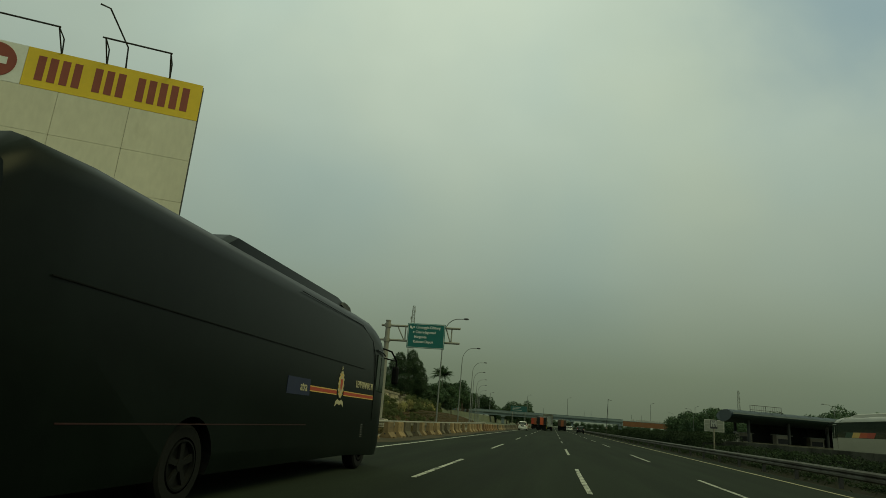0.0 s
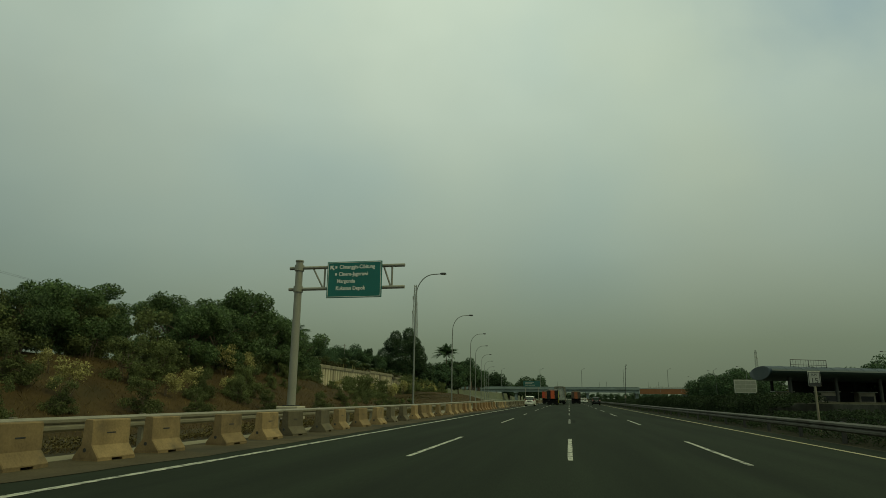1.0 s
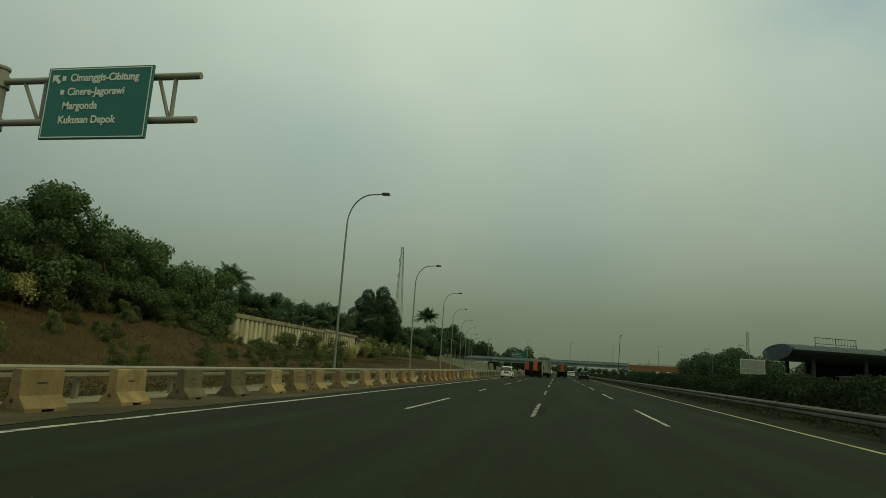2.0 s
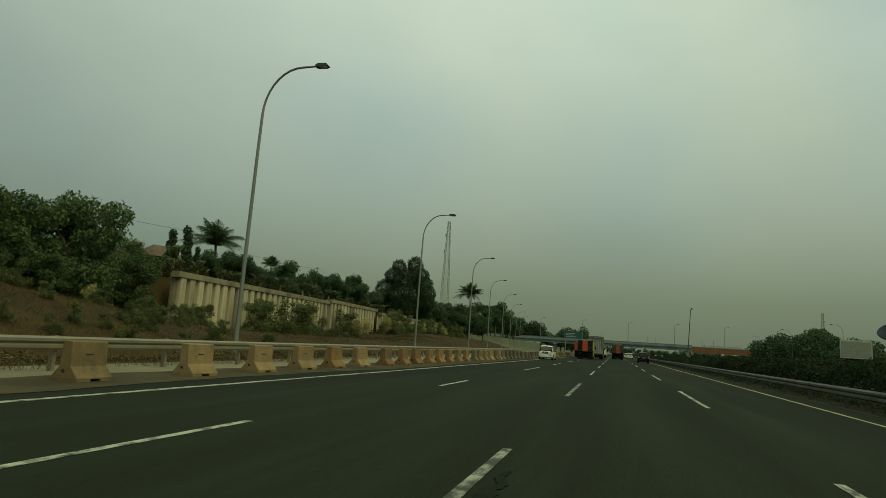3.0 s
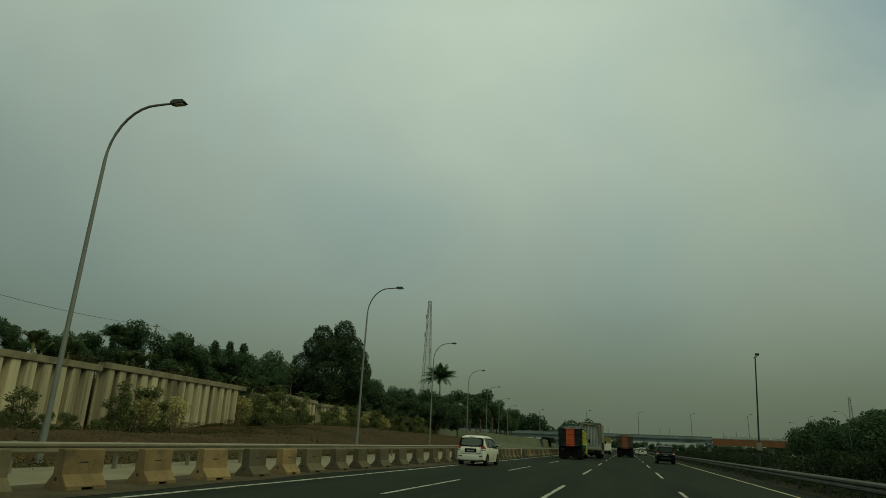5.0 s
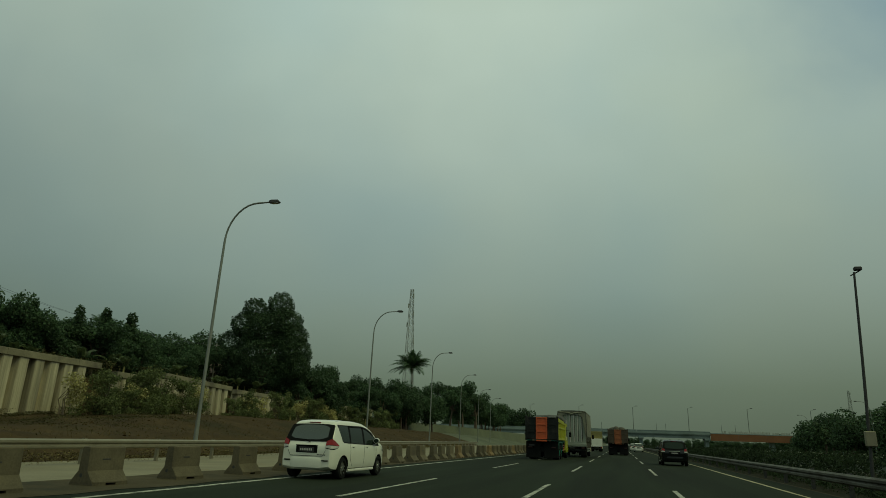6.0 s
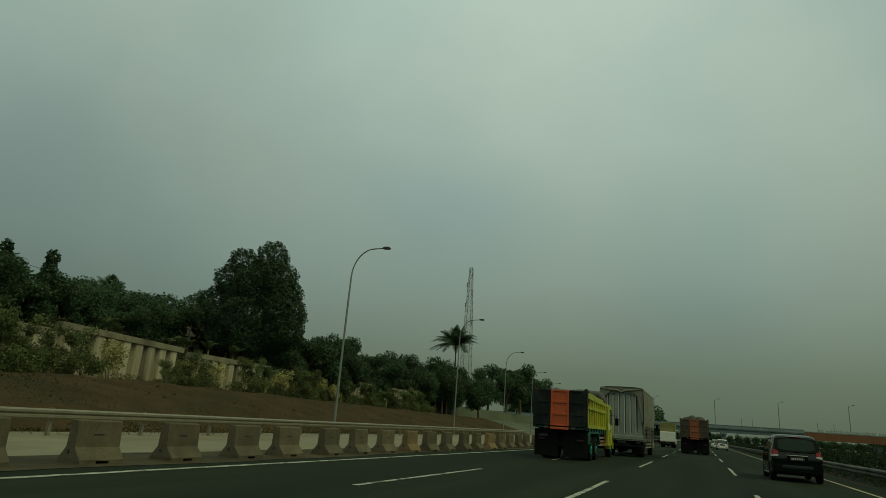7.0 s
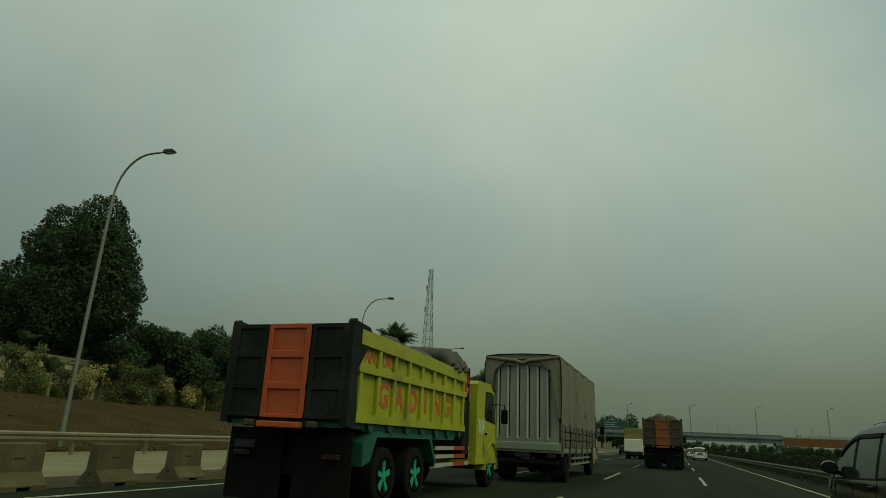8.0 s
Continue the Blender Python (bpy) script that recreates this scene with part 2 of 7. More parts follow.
M = dict(
    asphalt=material("asphalt", (0.0176, 0.0240, 0.0146), 0.95, spec=0.10, vary=0.4, scale=0.8, fine=60, bump=0.12, stain=(0.0125, 0.0165, 0.0108), stain_at=0.50, stretch=(1.0, 0.06, 1)),
    patch=material("asphalt_patch", (0.0138, 0.0182, 0.0118), 0.95, spec=0.08, vary=0.3, scale=2, fine=60, bump=0.3),
    paint=material("road_paint", (0.42, 0.42, 0.35), 0.7, vary=0.3, scale=12.0, fine=40, bump=0.2, stain=(0.045, 0.05, 0.038), stain_at=0.47, stretch=(1, 0.5, 1)),
    paint_w=material("worn_road_paint", (0.34, 0.34, 0.29), 0.75, vary=0.3, scale=9.0, fine=40, bump=0.2, stain=(0.035, 0.04, 0.03), stain_at=0.40, stretch=(1, 0.5, 1)),
    paint_y=material("yellow_road_paint", (0.38, 0.33, 0.18), 0.6, vary=0.2, scale=2.0, fine=25, bump=0.2, stain=(0.18, 0.16, 0.12), stain_at=0.58),
    verge=material("roadside_soil", (0.055, 0.046, 0.028), 0.95, vary=0.35, scale=0.6, fine=14, bump=0.5, stain=(0.040, 0.040, 0.022), stain_at=0.5, spec=0.1),
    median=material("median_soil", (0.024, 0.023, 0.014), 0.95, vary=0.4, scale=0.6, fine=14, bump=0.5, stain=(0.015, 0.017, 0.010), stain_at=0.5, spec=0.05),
    dust=material("shoulder_dust", (0.075, 0.062, 0.038), 0.95, vary=0.35, scale=0.8, fine=20, bump=0.4, stain=(0.045, 0.042, 0.030), stain_at=0.5, spec=0.1),
    soil=material("red_dry_soil", (0.054, 0.0355, 0.0138), 0.95, spec=0.12, vary=0.40, scale=0.5, fine=6, bump=0.6, stain=(0.038, 0.031, 0.0135), stain_at=0.52),
    far=material("far_ground", (0.08, 0.09, 0.05), 0.95, vary=0.4, scale=0.05, fine=1.5, bump=0.3),
    concrete=material("pale_concrete", (0.42, 0.38, 0.29), 0.85, vary=0.18, scale=0.9, fine=18, bump=0.25, stain=(0.30, 0.25, 0.17), stain_at=0.55),
    ramp=material("ramp_concrete", (0.225, 0.203, 0.140), 0.9, vary=0.2, scale=0.5, fine=18, bump=0.2, stain=(0.19, 0.155, 0.095), stain_at=0.54, spec=0.2),
    barrier=material("barrier_concrete", (0.235, 0.163, 0.076), 0.9, vary=0.28, scale=2.2, fine=22, bump=0.4, stain=(0.115, 0.088, 0.050), stain_at=0.53, obj=0.28),
    barrier_o=material("barrier_concrete_ochre", (0.205, 0.118, 0.048), 0.9, vary=0.28, scale=2.0, fine=22, bump=0.4, stain=(0.125, 0.090, 0.050), stain_at=0.53, obj=0.25),
    barrier_g=material("barrier_concrete_grey", (0.110, 0.092, 0.054), 0.9, vary=0.3, scale=2.2, fine=22, bump=0.4, stain=(0.085, 0.068, 0.042), stain_at=0.53, obj=0.2),
    pile=material("pile_concrete", (0.44, 0.39, 0.26), 0.85, vary=0.32, scale=1.0, fine=12, bump=0.3, stain=(0.155, 0.135, 0.090), stain_at=0.49, obj=0.22, stretch=(1.6, 1.6, 0.35)),
    capbeam=material("cap_beam_concrete", (0.235, 0.210, 0.135), 0.9, vary=0.3, scale=0.8, fine=14, bump=0.3, stain=(0.12, 0.105, 0.075), stain_at=0.5),
    galv=material("galvanised_steel", (0.245, 0.222, 0.155), 0.5, metal=0.4, vary=0.18, scale=2, fine=30, bump=0.05, stain=(0.26, 0.21, 0.14), stain_at=0.6),
    rail_d=material("dusty_rail_steel", (0.10, 0.098, 0.078), 0.7, metal=0.2, vary=0.25, scale=1.5, fine=25, bump=0.05, stain=(0.05, 0.043, 0.03), stain_at=0.5),
    pole=material("lamp_pole_steel", (0.21, 0.225, 0.205), 0.5, metal=0.3, vary=0.15, scale=1, fine=20, bump=0.03),
    gantry=material("gantry_grey_paint", (0.25, 0.245, 0.20), 0.6, vary=0.15, scale=0.8, fine=15, bump=0.05, stain=(0.24, 0.19, 0.12), stain_at=0.6),
    green=material("sign_green", (0.0, 0.135, 0.12), 0.45, vary=0.08, scale=1.5, fine=10, bump=0),
    # sign green with the distance haze mixed into its colour
    green_d=material("hazed_sign_green", (0.012, 0.085, 0.075), 0.6, vary=0.1, scale=0.5, fine=10, bump=0),
    white=material("sign_white", (0.70, 0.72, 0.66), 0.5, vary=0.06, scale=2, fine=10, bump=0),
    dull=material("dull_white_sheet", (0.34, 0.35, 0.31), 0.6, vary=0.1, scale=2, fine=10, bump=0),
    boardgrey=material("grey_board_panel", (0.20, 0.215, 0.18), 0.6, vary=0.1, scale=2, fine=10, bump=0),
    dark=material("dark_metal", (0.03, 0.03, 0.03), 0.6, vary=0.3, scale=3, fine=20, bump=0.05),
    bark=material("bark", (0.11, 0.085, 0.06), 0.95, vary=0.35, scale=3, fine=25, bump=0.6, stretch=(1, 1, 0.3)),
    leaf=material("leaf_green", (0.088, 0.138, 0.054), 0.6, vary=0.3, scale=0.6, fine=3, bump=0, island=0.45, obj=0.2, spec=0.3),
    leaf_bush=material("leaf_dusty_olive", (0.118, 0.142, 0.056), 0.7, vary=0.3, scale=0.6, fine=3, bump=0, island=0.45, obj=0.25, spec=0.2),
    leaf_dark=material("leaf_dark_green", (0.054, 0.096, 0.043), 0.6, vary=0.3, scale=0.5, fine=3, bump=0, island=0.45, obj=0.15, spec=0.3),
    leaf_pale=material("leaf_pale_dusty", (0.38, 0.35, 0.145), 0.7, vary=0.3, scale=0.8, fine=4, bump=0, island=0.45, obj=0.2, spec=0.2),
    banana=material("banana_leaf", (0.080, 0.108, 0.042), 0.55, vary=0.3, scale=1, fine=6, bump=0, island=0.35, obj=0.2, spec=0.4),
    straw=material("dry_grass", (0.105, 0.078, 0.034), 0.95, vary=0.4, scale=0.4, fine=3, bump=0, island=0.45, spec=0.1),
    weed=material("weed_leaf", (0.055, 0.052, 0.022), 0.8, vary=0.35, scale=0.5, fine=4, bump=0, island=0.5, spec=0.1),
    weed_dry=material("dry_weed_leaf", (0.105, 0.086, 0.036), 0.85, vary=0.35, scale=0.5, fine=4, bump=0, island=0.5, spec=0.1),
    hedge=material("hedge_leaf", (0.027, 0.043, 0.019), 0.85, vary=0.35, scale=0.4, fine=3, bump=0, island=0.45, spec=0.2),
    tile=material("clay_roof", (0.12, 0.075, 0.05), 0.85, vary=0.3, scale=1, fine=10, bump=0.3),
    plaster=material("old_plaster", (0.36, 0.33, 0.26), 0.9, vary=0.2, scale=0.6, fine=8, bump=0.1, stain=(0.2, 0.18, 0.13)),
    # concrete tinted blue-grey to carry the haze over the far overpass
    bridge=material("hazed_bridge_concrete", (0.205, 0.255, 0.245), 0.9, vary=0.15, scale=0.1, fine=2, bump=0.1, stain=(0.14, 0.17, 0.16), stain_at=0.58),
    orange=material("orange_cladding", (0.19, 0.080, 0.031), 0.8, vary=0.2, scale=0.2, fine=3, bump=0.1),
    roofblue=material("blue_roof_sheet", (0.016, 0.034, 0.042), 0.6, metal=0.1, vary=0.2, scale=0.2, fine=4, bump=0.05),
    # cladding darkened to hold the gloom below the canopy roof
    shadowy=material("shade_dark_cladding", (0.026, 0.030, 0.027), 0.8, vary=0.3, scale=0.3, fine=4, bump=0.1),
    oldwall=material("sooty_old_concrete", (0.075, 0.075, 0.056), 0.9, vary=0.3, scale=0.8, fine=14, bump=0.3, stain=(0.035, 0.037, 0.026), stain_at=0.48, spec=0.1),
    board=material("billboard_sheet", (0.62, 0.60, 0.47), 0.7, vary=0.10, scale=0.5, fine=6, bump=0.05, stain=(0.42, 0.39, 0.28), stain_at=0.55, stretch=(1, 1, 0.4)),
    yellow=material("billboard_yellow", (0.74, 0.52, 0.02), 0.6, vary=0.06, scale=0.8, fine=6, bump=0),
    maroon=material("billboard_maroon", (0.25, 0.055, 0.03), 0.6, vary=0.1, scale=2, fine=6, bump=0),
)


for k in ("leaf", "leaf_bush", "leaf_dark", "leaf_pale", "banana", "hedge"):
    leafy(M[k])


# ---- helpers for meshes ----
def mesh_ob(name, verts, faces, mat, parent=None, label="", smooth=False):
    me = bpy.data.meshes.new(name)
    me.from_pydata([tuple(v) for v in verts], [], faces)
    me.materials.append(mat)
    if smooth:
        me.polygons.foreach_set("use_smooth", [True] * len(me.polygons))
    me.update()
    ob = new(name, me)
    if parent:
        ob.parent = parent
    return tagged(ob, label)


def part(name, bm, mat, parent=None, label="", smooth=None):
    bmesh.ops.recalc_face_normals(bm, faces=bm.faces)
    me = bpy.data.meshes.new(name)
    bm.to_mesh(me)
    bm.free()
    for m in (mat if isinstance(mat, (list, tuple)) else [mat]):
        me.materials.append(m)
    if smooth:
        me.polygons.foreach_set("use_smooth", [True] * len(me.polygons))
        me.set_sharp_from_angle(angle=radians(smooth))
    ob = new(name, me)
    if parent:
        ob.parent = parent
    return tagged(ob, label)


def empty(name, label, category, at=(0, 0, 0), rz=0.0, group="", kind=""):
    e = new(name)
    e.matrix_basis = pose(*at, 0, 0, rz)
    return tagged(e, label, category, group, kind)


def bx(bm, x0, x1, y0, y1, z0, z1, bevel=0.0, seg=1):
    r = bmesh.ops.create_cube(bm, size=1, matrix=Matrix.LocRotScale(((x0 + x1) / 2, (y0 + y1) / 2, (z0 + z1) / 2), None, (x1 - x0, y1 - y0, z1 - z0)))
    if bevel:
        es = list({e for v in r["verts"] for e in v.link_edges})
        bmesh.ops.bevel(bm, geom=es, offset=bevel, segments=seg, affect="EDGES", profile=0.5)
    return bm


def box(x0, x1, y0, y1, z0, z1, bevel=0.0, seg=1):
    return bx(bmesh.new(), x0, x1, y0, y1, z0, z1, bevel, seg)


def tube(bm, pts, radii, sides=8, caps=True):
    pts = [Vector(p) for p in pts]
    if not isinstance(radii, (list, tuple)):
        radii = [radii] * len(pts)
    rings = []
    for i, p in enumerate(pts):
        d = (pts[min(i + 1, len(pts) - 1)] - pts[max(i - 1, 0)]).normalized()
        a = d.cross(Vector((0, 0, 1)) if abs(d.z) < 0.95 else Vector((0, 1, 0))).normalized()
        b = d.cross(a)
        rings.append([bm.verts.new(p + radii[i] * (math.cos(2 * math.pi * k / sides) * a + math.sin(2 * math.pi * k / sides) * b)) for k in range(sides)])
    for r, s in zip(rings, rings[1:]):
        for k in range(sides):
            bm.faces.new((r[k], r[(k + 1) % sides], s[(k + 1) % sides], s[k]))
    if caps:
        bm.faces.new(rings[0])
        bm.faces.new(rings[-1][::-1])
    return bm


def loft(bm, sections, closed=True, caps=True):
    """Skin through sections, each a list of points of one length."""
    rows = [[bm.verts.new(p) for p in s] for s in sections]
    n = len(rows[0])
    for r, s in zip(rows, rows[1:]):
        for k in range(n if closed else n - 1):
            bm.faces.new((r[k], r[(k + 1) % n], s[(k + 1) % n], s[k]))
    if caps:
        bm.faces.new(rows[0])
        bm.faces.new(rows[-1][::-1])
    return bm


def prism(bm, outline, axis, a, b):
    """An outline of 2D points, drawn out along an axis from a to b."""
    def at(p, v):
        return {"x": (v, p[0], p[1]), "y": (p[0], v, p[1]), "z": (p[0], p[1], v)}[axis]
    return loft(bm, [[at(p, a) for p in outline], [at(p, b) for p in outline]])


def letters(text, size, mat, parent, place, rot, name="lettering", label="", depth=0.004, squeeze=1.0, bold=0.0):
    cu = bpy.data.curves.new(name, "FONT")
    cu.body, cu.size, cu.extrude, cu.offset = text, size, depth, bold
    cu.align_x, cu.align_y = "CENTER", "CENTER"
    tmp = bpy.data.objects.new("tmp", cu)
    scene.collection.objects.link(tmp)
    dg = bpy.context.evaluated_depsgraph_get()
    me = bpy.data.meshes.new_from_object(tmp.evaluated_get(dg))
    bpy.data.objects.remove(tmp)
    me.materials.clear()
    me.materials.append(mat)
    ob = new(name, me)
    ob.parent = parent
    ob.matrix_basis = pose(*place, *rot) @ Matrix.Diagonal((squeeze, 1, 1, 1))
    return tagged(ob, label)


def smooth01(a, b, v):
    t = np.clip((v - a) / (b - a), 0, 1)
    return t * t * (3 - 2 * t)


# ---- the plan ----
EDGE_L, LANE1, LANE2, LANE3, EDGE_R = -7.2, -3.62, -0.02, 3.6, 7.15
RAIL = ((-60, 50, 76, 107, 138, 170, 202, 260, 420, 1500), (-10.7, -10.7, -11.6, -13.5, -15.6, -18.6, -21.6, -27, -40, -120))
WALL = ((94, 130, 160, 200, 240), (-31.9, -35.9, -38.0, -42.2, -46.5))


def rail_x(y):
    return np.interp(y, *RAIL)


def wall_x(y):
    return np.interp(y, *WALL)


def ground_z(x, y):
    d = rail_x(y) - x
    bank = (smooth01(1.5, 14.0, d) * 3.2 + smooth01(15, 40, d) * 1.6) * (1 - 0.55 * smooth01(66, 88, y))
    low = (0.9 - 0.5 * smooth01(8, 16, d) * (1 - smooth01(120, 150, y))) * smooth01(2.4, 5.6, d) + smooth01(4.0, 13.0, d) * (0.3 + 1.3 * smooth01(125, 165, y))
    terrace = np.where(x < wall_x(y) - 1.15, 5.0 + smooth01(0, 25, wall_x(y) - x) * 1.2, low)
    k = smooth01(86.0, 94.0, y)
    z = np.where(x < -10.2, bank * (1 - k) + terrace * k, 0.0)
    right = smooth01(8.6, 10.5, x) * 0.18
    bump = 0.12 * np.sin(x * 0.9 + y * 0.35) * np.sin(y * 0.6 - x * 0.3) * smooth01(2.5, 6, d)
    return np.where(x > 8.4, right, z + bump * (x < -10.2)) - 0.02


# ---- ground, road, markings ----
def build_ground():
    xs = np.unique(np.r_[-2500, -1200, -500, -200, -110, np.arange(-80, -10, 0.8), -10.2, -9.9, 8.4, np.arange(8.6, 16, 0.8), 30, 60, 120, 300, 1200, 2500])
    ys = np.unique(np.r_[-400, -150, -60, np.arange(-30, 262, 1.6), 280, 320, 380, 460, 600, 900, 1500, 2500])
    X, Y = np.meshgrid(xs, ys, indexing="ij")
    Z = ground_z(X, Y)
    nx, ny = X.shape
    verts = np.stack([X, Y, Z], -1).reshape(-1, 3).tolist()
    faces = [(i * ny + j, (i + 1) * ny + j, (i + 1) * ny + j + 1, i * ny + j + 1) for i in range(nx - 1) for j in range(ny - 1)]
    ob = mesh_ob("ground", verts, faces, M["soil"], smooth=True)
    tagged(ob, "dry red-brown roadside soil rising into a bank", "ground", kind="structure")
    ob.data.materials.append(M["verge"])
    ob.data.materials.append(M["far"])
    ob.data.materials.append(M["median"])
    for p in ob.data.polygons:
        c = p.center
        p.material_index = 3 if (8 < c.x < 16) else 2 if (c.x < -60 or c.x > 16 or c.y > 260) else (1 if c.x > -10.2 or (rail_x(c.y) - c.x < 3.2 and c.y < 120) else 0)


def sheet(name, x0, x1, y0, y1, z, mat, label, parent=None, ny=1):
    ob = mesh_ob(name, [(x0, y0, z), (x1, y0, z), (x1, y1, z), (x0, y1, z)], [(0, 1, 2, 3)], mat, parent)
    return tagged(ob, label, name.replace("_", " "), kind="structure")


build_ground()
road = tagged(mesh_ob("road", [(-9.7, -120, 0), (8.2, -120, 0), (8.2, 692, 0), (-9.7, 692, 0)], [(0, 1, 2, 3)], M["asphalt"]),
              "dark worn asphalt motorway with four lanes", "road", kind="structure")
far_road = tagged(mesh_ob("road", [(16, -120, 0.19), (32, -120, 0.19), (32, 692, 0.19), (16, 692, 0.19)], [(0, 1, 2, 3)], M["asphalt"]),
                  "dark asphalt opposite carriageway beyond the hedge", "road", kind="structure")


def build_ramp():
    ys = [float(v) for v in np.arange(-60, 300, 4)]
    v, f = [], []
    for y in ys:
        v += [(-9.95, y, 0.012), (float(rail_x(y)) - 0.05 - 1.6 * float(smooth01(38, 66, y)) - 0.3 * float(smooth01(70, 90, y)), y, 0.012)]
    for i in range(len(ys) - 1):
        f.append((2 * i, 2 * i + 1, 2 * i + 3, 2 * i + 2))
    tagged(mesh_ob("pavement", v, f, M["ramp"]), "pale new concrete strip behind the barriers", "pavement", kind="structure")


build_ramp()


def build_shoulder():
    rnd = random.Random(17)
    ys = [float(v) for v in np.arange(-60, 300, 1.1)]
    v, f = [], []
    for y in ys:
        v += [(-9.97 - (0.42 + 0.12 * math.sin(y * 1.3)) * float(smooth01(52, 64, y)), y, 0.016), (-7.95 + 0.35 * math.sin(y * 0.21) * math.sin(y * 0.067) + rnd.uniform(-0.12, 0.12), y, 0.009)]
    for i in range(len(ys) - 1):
        f.append((2 * i, 2 * i + 1, 2 * i + 3, 2 * i + 2))
    tagged(mesh_ob("shoulder", v, f, M["dust"]), "dusty brown road shoulder under the barriers", "shoulder", kind="structure")


build_shoulder()


def stripe(x, y0, y1, mat, w=0.13, wob=0.0):
    bm = bmesh.new()
    n = max(2, int((y1 - y0) / 1.2))
    ring = []
    rnd = random.Random(int(x * 100 + y0 * 7))
    for i in range(n + 1):
        y = y0 + (y1 - y0) * i / n
        a, b = rnd.uniform(-wob, wob), rnd.uniform(-wob, wob)
        ring.append([(x - w / 2 + a, y, 0.004), (x + w / 2 + b, y, 0.004), (x + w / 2 + b, y, 0.008), (x - w / 2 + a, y, 0.008)])
    loft(bm, ring)
    return bm


marks = empty("lane_marking", "white painted lane lines on the asphalt", "lane marking", kind="structure")
DASH_L = 7.6
DASHES = [-4.1, 13.7, 31.4, 52.4, 70.0, 87.8] + [87.8 + 17.6 * k for k in range(1, 30)]
for lx in (LANE1, LANE2, LANE3):
    for y0 in DASHES:
        worn = lx == LANE2 and 50 < y0 < 75
        short = 4.0 if lx == LANE1 and 69 < y0 < 71 else 0.0
        part("dash", stripe(lx, y0, y0 + DASH_L - short, M["paint"], 0.118, 0.01), M["paint_w" if worn else "paint"], marks)
part("edge_line", stripe(EDGE_L, -60, 420, M["paint"], 0.16, 0.02), M["paint"], marks)
part("edge_line", stripe(EDGE_R, -60, 620, M["paint_y"], 0.115, 0.015), M["paint_y"], marks, "yellow edge line")


def worn_patch(x0, x1, y0, y1, seed):
    """A ragged tar stain that tapers to both ends."""
    rnd = random.Random(seed)
    n = 70
    cx, hw = (x0 + x1) / 2, (x1 - x0) / 2
    left, right = [], []
    wob = 0.0
    for k in range(n + 1):
        t = k / n
        w = hw * math.sin(math.pi * (0.02 + 0.96 * t)) ** 0.6
        wob = 0.7 * wob + rnd.uniform(-0.03, 0.03)
        y = y0 + (y1 - y0) * t
        left.append((cx - w + wob + rnd.uniform(-0.02, 0.02), y, 0.0095))
        right.append((cx + w + wob + rnd.uniform(-0.02, 0.02), y, 0.0095))
    f = [(k, n + 1 + k, n + 2 + k, k + 1) for k in range(n)]
    tagged(mesh_ob("road_patch", left + right, f, M["patch"]), "ragged dark tar stain beside a lane line", "road", kind="structure")


worn_patch(0.12, 0.32, 52.8, 58.6, 1)


# ---- barriers and rails ----
def barrier_mesh():
    """One short concrete block, long side to the road: a flared foot on two lifting feet, a thin steep stem."""
    half = [(0.325, 0.062), (0.325, 0.085), (0.135, 0.31), (0.112, 0.785)]
    prof = half + [(0.090, 0.81), (-0.090, 0.81)] + [(-a, b) for a, b in half[::-1]]
    bm = bmesh.new()
    loft(bm, [[(a * k, y, 0.062 + (b - 0.062) * h) for a, b in prof] for y, k, h in ((-0.49, 0.93, 0.985), (-0.47, 1.0, 1.0), (0.47, 1.0, 1.0), (0.49, 0.93, 0.985))])
    for y0, y1 in ((-0.485, -0.13), (0.15, 0.485)):
        loft(bm, [[(-0.322, y, 0.0), (0.322, y, 0.0), (0.322, y, 0.063), (-0.322, y, 0.063)] for y in (y0, y1)])
    return bm


def slot_bm():
    return box(0.118, 0.130, -0.13, 0.09, 0.53, 0.555)


def foot_hole():
    return tube(bmesh.new(), [(-0.03, -0.494, 0.215), (-0.03, -0.45, 0.215)], 0.042, 12)


proto = empty("concrete_barrier", "weathered yellowish concrete barrier block on the road shoulder", "barrier", (-9.3, 27, 0), group="barrier blocks along the shoulder")
part("block", barrier_mesh(), M["barrier"], proto)
part("lifting_slot", slot_bm(), M["dark"], proto)
part("drain_hole", foot_hole(), M["dark"], proto)
rnd = random.Random(5)
BAR = [9.4, 12.1, 14.9, 17.4, 19.6, 21.8, 23.9, 26.8, 28.9, 30.8, 33.4, 35.8, 37.8, 40.3, 42.4, 45.0, 47.6, 50.4, 52.9, 55.7, 57.8, 60.1, 62.8, 66.3, 69.5, 72.5, 74.9, 77.6, 80.5, 82.9, 85.2, 87.7, 90.0, 92.1, 94.7, 97.1, 99.5, 101.8, 104.1, 106.4, 108.6, 110.6, 112.4, 114.8]
y = 116.9
while y < 240:
    BAR.append(y)
    y += rnd.uniform(2.2, 2.9) if y < 130 else rnd.uniform(1.95, 2.3)
grey = empty("concrete_barrier", "soot-stained grey concrete barrier block on the road shoulder", "barrier", (-9.3, 12, 0), group="barrier blocks along the shoulder")
part("block", barrier_mesh(), M["barrier_g"], grey)
part("lifting_slot", slot_bm(), M["dark"], grey)
part("drain_hole", foot_hole(), M["dark"], grey)
ochre = empty("concrete_barrier", "ochre-stained concrete barrier block on the road shoulder", "barrier", (-9.3, 50, 0), group="barrier blocks along the shoulder")
part("block", barrier_mesh(), M["barrier_o"], ochre)
part("lifting_slot", slot_bm(), M["dark"], ochre)
part("drain_hole", foot_hole(), M["dark"], ochre)
made = set()
